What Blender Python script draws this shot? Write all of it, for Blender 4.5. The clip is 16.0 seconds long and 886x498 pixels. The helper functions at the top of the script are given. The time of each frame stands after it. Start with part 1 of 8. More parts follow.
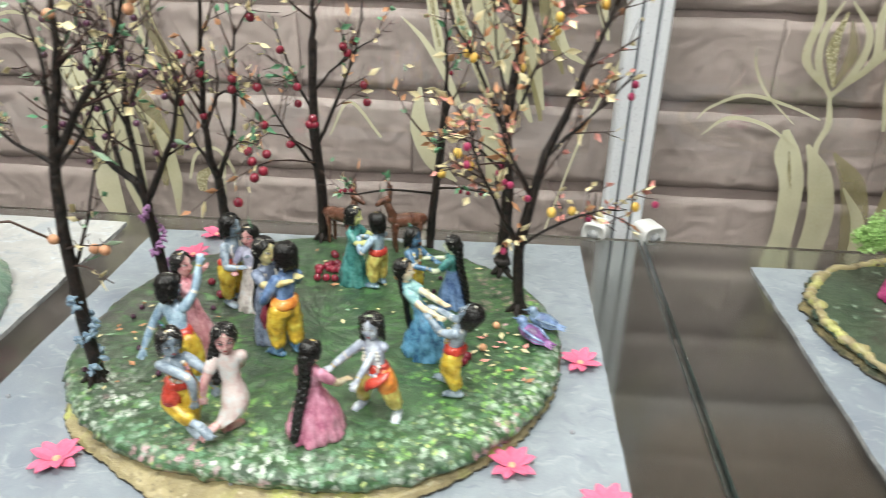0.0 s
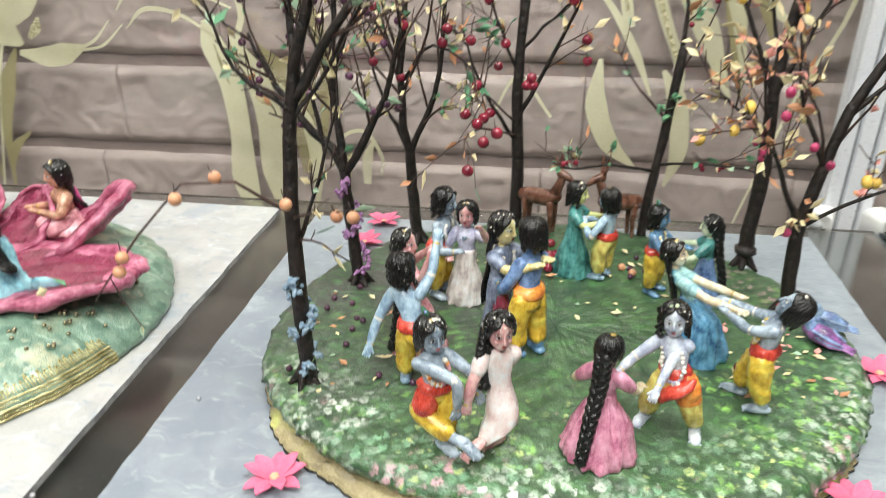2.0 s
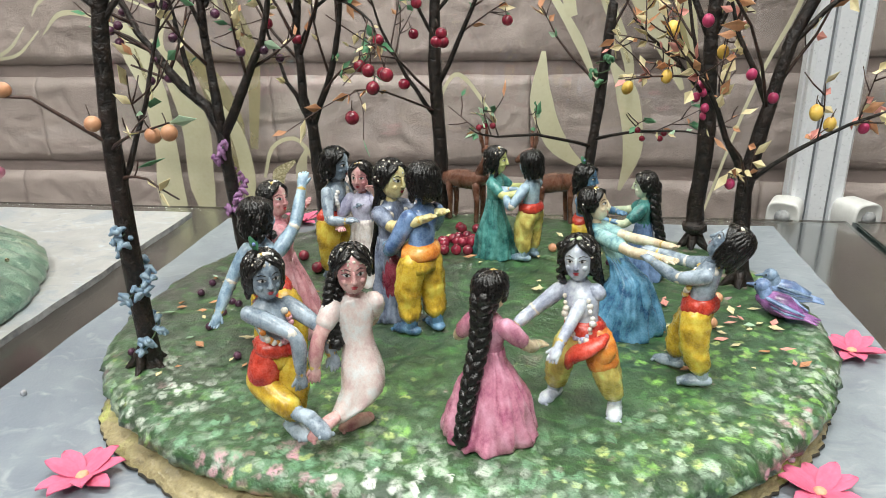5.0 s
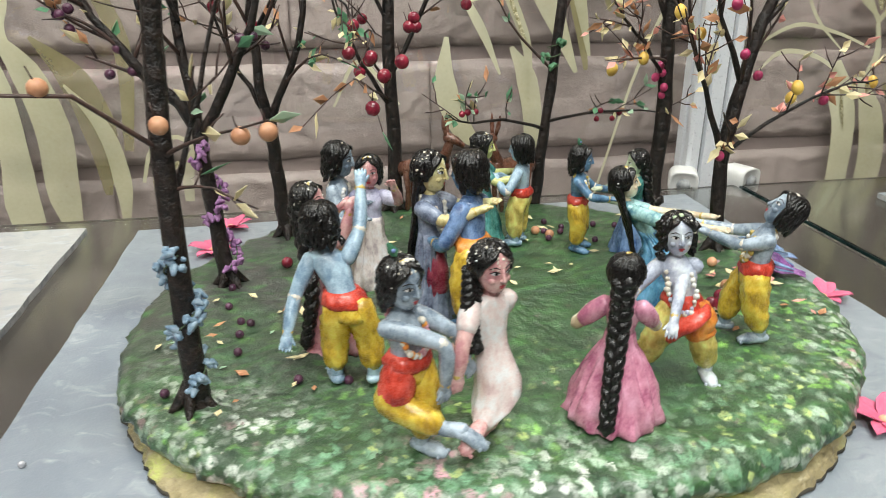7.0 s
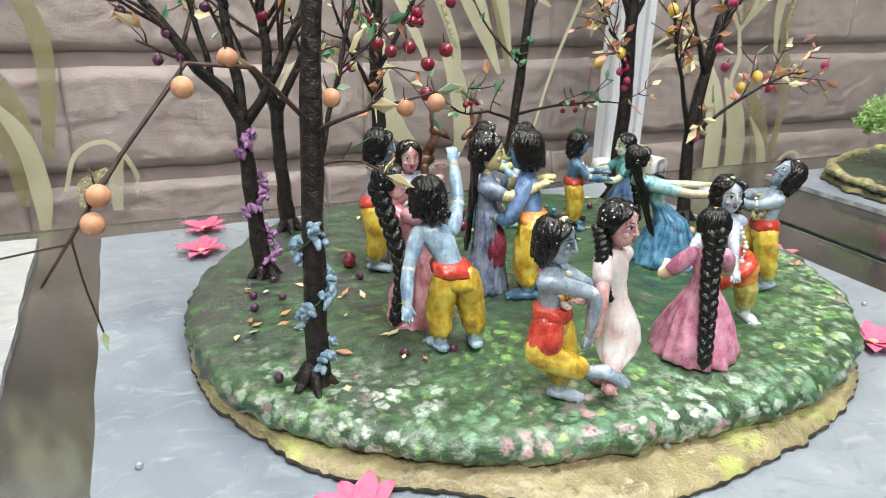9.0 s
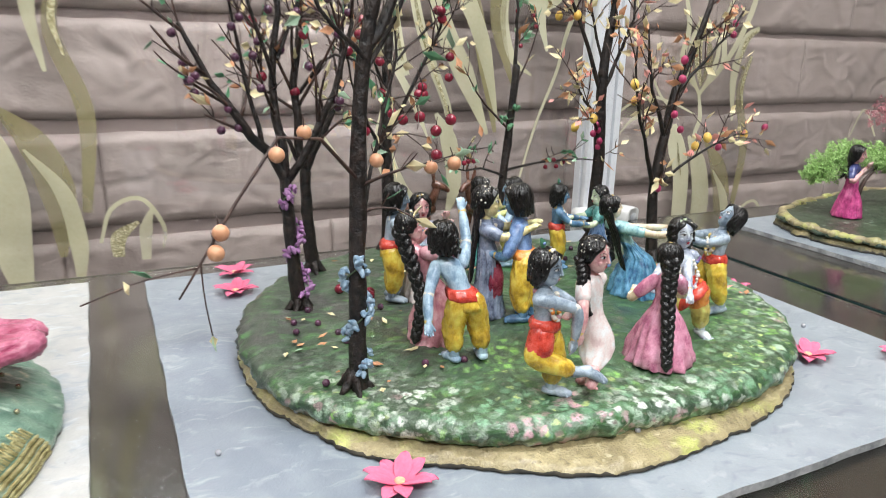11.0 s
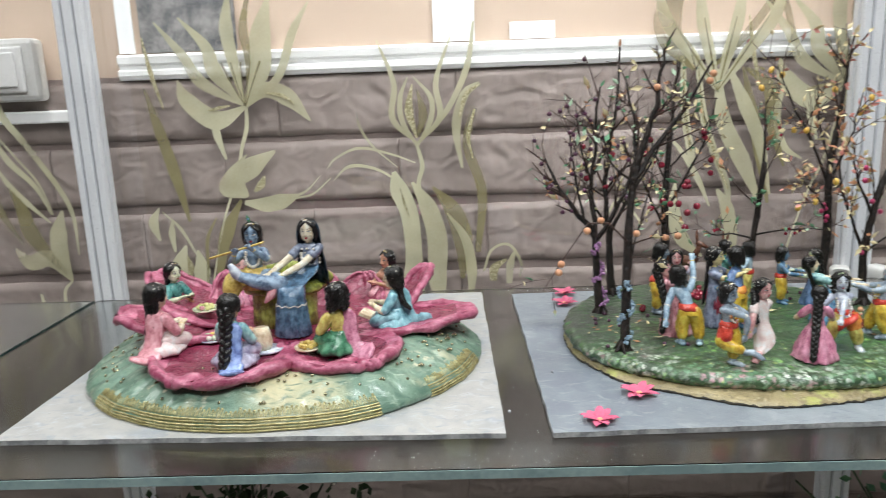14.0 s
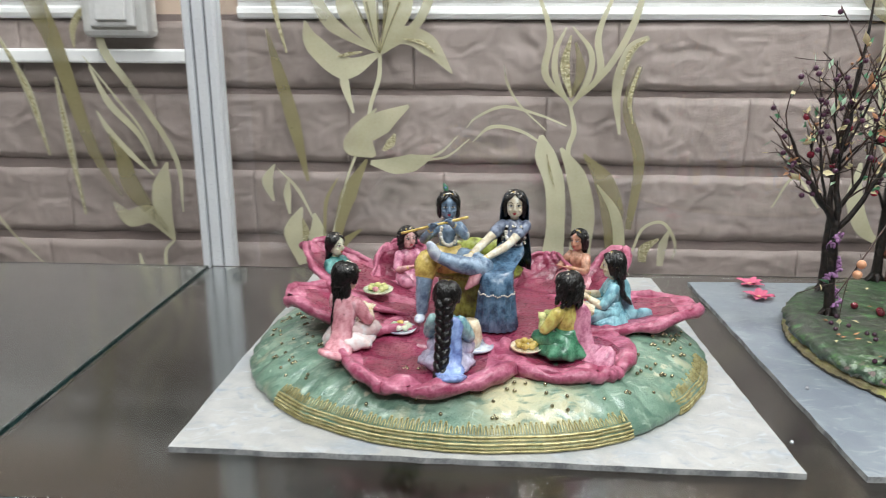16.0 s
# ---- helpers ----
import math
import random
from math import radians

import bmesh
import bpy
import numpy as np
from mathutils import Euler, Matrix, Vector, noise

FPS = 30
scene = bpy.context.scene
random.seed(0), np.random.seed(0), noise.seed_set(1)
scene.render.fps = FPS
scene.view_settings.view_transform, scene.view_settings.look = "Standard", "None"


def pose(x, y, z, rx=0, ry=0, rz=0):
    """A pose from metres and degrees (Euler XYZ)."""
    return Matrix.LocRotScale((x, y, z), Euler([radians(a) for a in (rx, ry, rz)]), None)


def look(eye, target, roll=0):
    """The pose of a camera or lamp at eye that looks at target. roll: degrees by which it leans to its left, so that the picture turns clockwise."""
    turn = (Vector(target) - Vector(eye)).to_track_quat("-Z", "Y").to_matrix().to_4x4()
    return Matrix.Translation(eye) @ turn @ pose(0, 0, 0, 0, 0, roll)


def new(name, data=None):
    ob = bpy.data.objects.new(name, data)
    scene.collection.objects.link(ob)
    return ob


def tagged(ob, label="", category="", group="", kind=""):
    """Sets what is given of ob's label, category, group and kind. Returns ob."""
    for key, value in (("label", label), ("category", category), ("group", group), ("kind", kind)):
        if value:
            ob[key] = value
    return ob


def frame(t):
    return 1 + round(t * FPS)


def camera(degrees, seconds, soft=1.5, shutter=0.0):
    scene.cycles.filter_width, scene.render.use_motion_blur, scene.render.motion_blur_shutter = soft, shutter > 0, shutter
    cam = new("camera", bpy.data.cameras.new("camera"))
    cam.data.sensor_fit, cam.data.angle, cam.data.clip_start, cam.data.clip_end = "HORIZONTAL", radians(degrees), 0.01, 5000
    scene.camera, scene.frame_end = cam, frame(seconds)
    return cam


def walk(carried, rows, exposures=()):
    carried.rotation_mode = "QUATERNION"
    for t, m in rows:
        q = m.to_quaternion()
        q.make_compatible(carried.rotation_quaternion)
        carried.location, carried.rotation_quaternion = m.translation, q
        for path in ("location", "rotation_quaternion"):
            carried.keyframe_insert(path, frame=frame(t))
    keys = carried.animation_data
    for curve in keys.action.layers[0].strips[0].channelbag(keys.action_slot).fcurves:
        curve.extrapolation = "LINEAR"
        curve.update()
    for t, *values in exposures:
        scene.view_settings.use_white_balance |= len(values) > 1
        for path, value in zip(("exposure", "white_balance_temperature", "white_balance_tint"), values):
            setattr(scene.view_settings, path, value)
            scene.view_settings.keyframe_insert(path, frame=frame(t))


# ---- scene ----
cam = camera(64.0, 16.0, 0.7, 0.5)
PATH = [
    (0, (0.039, 0.037, 0.323), (-0.159, 1.801, -0.598), 1.0),
    (0.5, (-0.028, 0.044, 0.315), (-0.227, 1.818, -0.586), 1.7),
    (1, (-0.088, 0.053, 0.317), (-0.216, 1.833, -0.587), 1.8),
    (1.5, (-0.125, 0.076, 0.31), (-0.238, 1.84, -0.625), 0.4),
    (2, (-0.095, 0.088, 0.264), (-0.438, 1.845, -0.627), -0.6),
    (2.5, (-0.067, 0.1, 0.224), (-0.533, 1.847, -0.632), -1.6),
    (3, (-0.038, 0.106, 0.197), (-0.588, 1.873, -0.563), -2.8),
    (3.5, (-0.027, 0.114, 0.186), (-0.608, 1.898, -0.507), -2.3),
    (4, (-0.028, 0.115, 0.184), (-0.575, 1.898, -0.537), -1.5),
    (4.2, (-0.027, 0.119, 0.185), (-0.539, 1.914, -0.532), -1.3),
    (6.3, (-0.119, 0.147, 0.182), (-0.113, 2.008, -0.55), -0.5),
    (6.5, (-0.13, 0.148, 0.183), (-0.053, 2.001, -0.566), -0.1),
    (7, (-0.165, 0.144, 0.183), (0.07, 1.983, -0.567), -0.3),
    (7.5, (-0.204, 0.141, 0.18), (0.183, 1.953, -0.575), -0.0),
    (8, (-0.238, 0.149, 0.177), (0.262, 1.942, -0.553), 0.7),
    (8.2, (-0.248, 0.149, 0.174), (0.288, 1.931, -0.558), 0.8),
    (10.3, (-0.308, 0.138, 0.171), (0.569, 1.824, -0.453), 2.5),
    (10.5, (-0.313, 0.127, 0.175), (0.545, 1.827, -0.436), 2.0),
    (11, (-0.318, 0.088, 0.185), (0.449, 1.847, -0.376), 1.3),
    (11.5, (-0.3, 0.018, 0.2), (0.355, 1.842, -0.294), 0.9),
    (12, (-0.299, -0.079, 0.22), (0.273, 1.785, -0.223), 0.5),
    (12.5, (-0.313, -0.156, 0.243), (0.189, 1.735, -0.17), -0.7),
    (13, (-0.331, -0.204, 0.257), (-0.064, 1.736, -0.151), -2.2),
    (13.5, (-0.34, -0.228, 0.259), (-0.308, 1.726, -0.164), -2.3),
    (14, (-0.359, -0.236, 0.261), (-0.469, 1.714, -0.169), -2.1),
    (14.5, (-0.386, -0.228, 0.255), (-0.574, 1.709, -0.208), -1.6),
    (15, (-0.448, -0.206, 0.252), (-0.691, 1.714, -0.25), -1.8),
    (15.5, (-0.508, -0.176, 0.256), (-0.775, 1.735, -0.267), -1.2),
    (16, (-0.539, -0.136, 0.255), (-0.689, 1.784, -0.282), 0.3),
]
walk(cam, [(t, look(eye, target, roll)) for t, eye, target, roll in PATH],
     exposures=[(0.0, 0.05, 6580, 9), (1.0, 0.0, 6630, 10), (1.5, 0.08, 6630, 10), (2.5, 0.12, 6680, 10), (3.5, 0.06, 6630, 10), (6.5, -0.10, 6630, 9), (8.0, 0.02, 6530, 10), (10.5, 0.09, 6370, 13),
                (11.5, 0.07, 6370, 14), (12.5, -0.04, 6370, 13), (13.0, -0.08, 6340, 12), (14.0, -0.29, 6340, 12), (16.0, -0.27, 6290, 11)])


# ---- light ----
world = bpy.data.worlds.new("room_air")
scene.world = world
world.use_nodes = True
world.node_tree.nodes["Background"].inputs[0].default_value = (0.9, 0.95, 1.0, 1)
world.node_tree.nodes["Background"].inputs[1].default_value = 0.02


def area_lamp(name, x, y, z, sx, sy, watts, color):
    data = bpy.data.lights.new(name, "AREA")
    data.shape, data.size, data.size_y, data.energy, data.color = "RECTANGLE", sx, sy, watts, color
    ob = new(name, data)
    ob.matrix_world = pose(x, y, z)
    return ob


LAMPS = [(-1.35, 0.28, 1.44, 0.8, 0.3, 10.0), (0.12, 0.22, 1.44, 0.8, 0.3, 18.0), (-0.35, -0.85, 1.44, 1.4, 0.4, 28.0)]
for x, y, z, sx, sy, watts in LAMPS:
    area_lamp("panel_light", x, y, z, sx, sy, watts, (0.968, 1.0, 0.975))


# ---- materials ----
def paint(name, a, b=None, scale=60.0, rough=0.5, bump=0.15, fine=400.0, metal=0.0, spread=0.5, coat=0.0, per_object=0.0, light=None, dist=0.001):
    """Two colours mixed by a soft noise at a large and a small scale, with fine relief."""
    m = bpy.data.materials.new(name)
    m.use_nodes = True
    nt = m.node_tree
    n, l = nt.nodes, nt.links
    p = n["Principled BSDF"]
    p.inputs["Metallic"].default_value = metal
    p.inputs["Coat Weight"].default_value = coat
    p.inputs["Coat Roughness"].default_value = 0.15
    co = n.new("ShaderNodeTexCoord")
    big = n.new("ShaderNodeTexNoise")
    big.inputs["Scale"].default_value, big.inputs["Detail"].default_value = scale, 5
    small = n.new("ShaderNodeTexNoise")
    small.inputs["Scale"].default_value, small.inputs["Detail"].default_value = fine, 3
    l.new(co.outputs["Object"], big.inputs["Vector"])
    l.new(co.outputs["Object"], small.inputs["Vector"])
    mixf = n.new("ShaderNodeMath")
    mixf.operation = "MULTIPLY_ADD"
    mixf.inputs[1].default_value = 0.35
    l.new(small.outputs["Fac"], mixf.inputs[0])
    l.new(big.outputs["Fac"], mixf.inputs[2])
    ramp = n.new("ShaderNodeValToRGB")
    ramp.color_ramp.elements[0].position = 0.675 - 0.3 * spread
    ramp.color_ramp.elements[1].position = 0.675 + 0.3 * spread
    b = b or tuple(c * 0.7 for c in a)
    ramp.color_ramp.elements[0].color = (*b, 1)
    ramp.color_ramp.elements[1].color = (*a, 1)
    if light:
        e = ramp.color_ramp.elements.new(0.675 + 0.48 * spread)
        e.color = (*light, 1)
    l.new(mixf.outputs[0], ramp.inputs[0])
    color = ramp.outputs[0]
    if per_object:
        info = n.new("ShaderNodeObjectInfo")
        hsv = n.new("ShaderNodeHueSaturation")
        mr = n.new("ShaderNodeMapRange")
        mr.inputs["To Min"].default_value, mr.inputs["To Max"].default_value = 1 - per_object, 1 + per_object
        l.new(info.outputs["Random"], mr.inputs["Value"])
        l.new(mr.outputs[0], hsv.inputs["Value"])
        l.new(color, hsv.inputs["Color"])
        color = hsv.outputs[0]
    l.new(color, p.inputs["Base Color"])
    rr = n.new("ShaderNodeMapRange")
    rr.inputs["To Min"].default_value, rr.inputs["To Max"].default_value = max(0.02, rough - 0.15), min(1, rough + 0.15)
    l.new(small.outputs["Fac"], rr.inputs["Value"])
    l.new(rr.outputs[0], p.inputs["Roughness"])
    bn = n.new("ShaderNodeBump")
    bn.inputs["Strength"].default_value, bn.inputs["Distance"].default_value = bump, dist
    l.new(mixf.outputs[0], bn.inputs["Height"])
    l.new(bn.outputs[0], p.inputs["Normal"])
    return m


def glass(name, tint, rough=0.0, ior=1.46):
    m = bpy.data.materials.new(name)
    m.use_nodes = True
    p = m.node_tree.nodes["Principled BSDF"]
    p.inputs["Base Color"].default_value = (*tint, 1)
    p.inputs["Transmission Weight"].default_value = 1
    p.inputs["Roughness"].default_value = rough
    p.inputs["IOR"].default_value = ior
    return m


def glow(name, color, strength):
    m = bpy.data.materials.new(name)
    m.use_nodes = True
    p = m.node_tree.nodes["Principled BSDF"]
    p.inputs["Emission Color"].default_value = (*color, 1)
    p.inputs["Emission Strength"].default_value = strength
    return m


def dabbed(name, base, dark, dabs, rough=0.45, strokes=None, patch=None, bump=1.0, coat=0.4, coat_rough=0.15, side=None):
    """Painted ground: two greens with brush strokes and a patch of stain or painted shade, and dabs of other paints.
    dabs: (colour, share of the dabs kept, cells a metre, reach, seed, zone, ring).
    side: (direction, from, to) in metres, where the painter's dabs set in."""
    m = paint(name, base, dark, 60.0, rough, bump, 800.0, spread=0.7, coat=coat, dist=0.0022)
    nt = m.node_tree
    n, l = nt.nodes, nt.links
    p = n["Principled BSDF"]
    p.inputs["Coat Roughness"].default_value = coat_rough
    color = p.inputs["Base Color"].links[0].from_socket
    co = n["Texture Coordinate"]

    def noise_of(scale, seed, stretch=(1, 1, 1), turn=0.0, detail=4):
        mp = n.new("ShaderNodeMapping")
        mp.inputs["Location"].default_value = (seed, seed * 0.7, 0)
        mp.inputs["Rotation"].default_value = (0, 0, turn)
        mp.inputs["Scale"].default_value = stretch
        bend = n.new("ShaderNodeTexNoise")
        bend.inputs["Scale"].default_value = 35.0
        swirl = n.new("ShaderNodeVectorMath")
        swirl.operation = "MULTIPLY_ADD"
        swirl.inputs[1].default_value = (0.035, 0.035, 0)
        l.new(co.outputs["Object"], bend.inputs["Vector"])
        l.new(bend.outputs["Color"], swirl.inputs[0])
        l.new(co.outputs["Object"], swirl.inputs[2])
        l.new(swirl.outputs[0], mp.inputs["Vector"])
        t = n.new("ShaderNodeTexNoise")
        t.inputs["Scale"].default_value, t.inputs["Detail"].default_value = scale, detail
        l.new(mp.outputs[0], t.inputs["Vector"])
        return t

    def ranged(socket, low, high):
        r = n.new("ShaderNodeMapRange")
        r.inputs["From Min"].default_value, r.inputs["From Max"].default_value = low, high
        l.new(socket, r.inputs["Value"])
        return r.outputs[0]

    def times(a, b):
        t = n.new("ShaderNodeMath")
        t.operation = "MULTIPLY"
        l.new(a, t.inputs[0])
        l.new(b, t.inputs[1])
        return t.outputs[0]

    def lay(color, tone, fac):
        mix = n.new("ShaderNodeMix")
        mix.data_type = "RGBA"
        mix.inputs["B"].default_value = (*tone, 1)
        l.new(fac, mix.inputs["Factor"])
        l.new(color, mix.inputs["A"])
        return mix.outputs["Result"]

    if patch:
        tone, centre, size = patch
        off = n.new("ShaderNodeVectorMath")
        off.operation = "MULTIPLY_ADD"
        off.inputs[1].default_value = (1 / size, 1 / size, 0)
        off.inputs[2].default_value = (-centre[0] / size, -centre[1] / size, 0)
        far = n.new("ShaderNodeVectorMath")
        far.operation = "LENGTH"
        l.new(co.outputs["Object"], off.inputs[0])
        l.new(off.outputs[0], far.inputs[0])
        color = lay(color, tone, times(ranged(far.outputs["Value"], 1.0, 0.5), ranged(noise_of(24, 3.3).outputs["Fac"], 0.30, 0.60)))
    for tone, seed, turn, low, high in strokes or ():
        color = lay(color, tone, ranged(noise_of(150, seed, (0.5, 1.2, 1), turn, 5).outputs["Fac"], low, high))
    for tone, share, cell, reach, seed, zone, ring in dabs:
        shift = n.new("ShaderNodeMapping")
        shift.inputs["Location"].default_value = (seed, seed * 0.7, 0)
        warp = n.new("ShaderNodeTexNoise")
        warp.inputs["Scale"].default_value, warp.inputs["Detail"].default_value = cell * 1.3, 3
        add = n.new("ShaderNodeVectorMath")
        add.operation = "MULTIPLY_ADD"
        add.inputs[1].default_value = (1.3 / cell,) * 3
        vor = n.new("ShaderNodeTexVoronoi")
        vor.inputs["Scale"].default_value = cell
        l.new(co.outputs["Object"], shift.inputs["Vector"])
        l.new(co.outputs["Object"], warp.inputs["Vector"])
        l.new(warp.outputs["Color"], add.inputs[0])
        l.new(shift.outputs[0], add.inputs[2])
        l.new(add.outputs[0], vor.inputs["Vector"])
        split = n.new("ShaderNodeSeparateColor")
        l.new(vor.outputs["Color"], split.inputs[0])
        fac = times(ranged(vor.outputs["Distance"], reach, reach * 0.5), ranged(split.outputs[0], 1 - share, 1 - share + 0.02))
        fac = times(fac, ranged(split.outputs[1], -0.4, 0.9))
        fac = times(fac, ranged(noise_of(520, seed + 2, detail=5).outputs["Fac"], 0.30, 0.47))
        fac = times(fac, ranged(noise_of(zone[0], seed).outputs["Fac"], zone[1], zone[2]))
        if ring:
            flat = n.new("ShaderNodeVectorMath")
            flat.operation = "MULTIPLY_ADD"
            flat.inputs[1].default_value = (5.2, 5.8, 0)
            flat.inputs[2].default_value = (-0.05, -0.17, 0)
            size = n.new("ShaderNodeVectorMath")
            size.operation = "LENGTH"
            l.new(co.outputs["Object"], flat.inputs[0])
            l.new(flat.outputs[0], size.inputs[0])
            fac = times(fac, ranged(size.outputs["Value"], *ring[:2]))
            if len(ring) > 2:
                fac = times(fac, ranged(size.outputs["Value"], ring[3], ring[2]))
        if side:
            along = n.new("ShaderNodeVectorMath")
            along.operation = "DOT_PRODUCT"
            along.inputs[1].default_value = (*side[0], 0)
            l.new(co.outputs["Object"], along.inputs[0])
            fac = times(fac, ranged(along.outputs["Value"], side[1], side[2]))
        color = lay(color, tone, fac)
    l.new(color, p.inputs["Base Color"])
    return m


def clay(name, a, b, light, gloss=0.27):
    """Hand-painted clay: streaky brushwork over mottled colour, with a patchy varnish."""
    m = bpy.data.materials.new(name)
    m.use_nodes = True
    nt = m.node_tree
    n, l = nt.nodes, nt.links
    p = n["Principled BSDF"]
    p.inputs["Coat Weight"].default_value = 0.35
    p.inputs["Coat Roughness"].default_value = 0.16
    co = n.new("ShaderNodeTexCoord")

    def noise_of(scale, detail, stretch=(1, 1, 1)):
        mp = n.new("ShaderNodeMapping")
        mp.inputs["Scale"].default_value = stretch
        l.new(co.outputs["Object"], mp.inputs["Vector"])
        t = n.new("ShaderNodeTexNoise")
        t.inputs["Scale"].default_value, t.inputs["Detail"].default_value, t.inputs["Roughness"].default_value = scale, detail, 0.62
        l.new(mp.outputs[0], t.inputs["Vector"])
        return t

    streak, mottle, grain = noise_of(260, 5, (1, 1, 0.5)), noise_of(120, 7), noise_of(1500, 3)
    mixf = n.new("ShaderNodeMath")
    mixf.operation = "MULTIPLY_ADD"
    mixf.inputs[1].default_value = 0.6
    l.new(streak.outputs["Fac"], mixf.inputs[0])
    l.new(mottle.outputs["Fac"], mixf.inputs[2])
    ramp = n.new("ShaderNodeValToRGB")
    e = ramp.color_ramp.elements
    e[0].position, e[0].color = 0.66, (*b, 1)
    e[1].position, e[1].color = 0.80, (*a, 1)
    top = e.new(0.95)
    top.color = (*light, 1)
    l.new(mixf.outputs[0], ramp.inputs[0])
    l.new(ramp.outputs[0], p.inputs["Base Color"])
    rr = n.new("ShaderNodeMapRange")
    rr.inputs["From Min"].default_value, rr.inputs["From Max"].default_value = 0.3, 0.7
    rr.inputs["To Min"].default_value, rr.inputs["To Max"].default_value = gloss - 0.18, gloss + 0.2
    l.new(grain.outputs["Fac"], rr.inputs["Value"])
    l.new(rr.outputs[0], p.inputs["Roughness"])
    bn = n.new("ShaderNodeBump")
    bn.inputs["Strength"].default_value, bn.inputs["Distance"].default_value = 0.55, 0.0010
    hh = n.new("ShaderNodeMath")
    hh.operation = "MULTIPLY_ADD"
    hh.inputs[1].default_value = 0.10
    l.new(grain.outputs["Fac"], hh.inputs[0])
    l.new(mixf.outputs[0], hh.inputs[2])
    l.new(hh.outputs[0], bn.inputs["Height"])
    l.new(bn.outputs[0], p.inputs["Normal"])
    return m


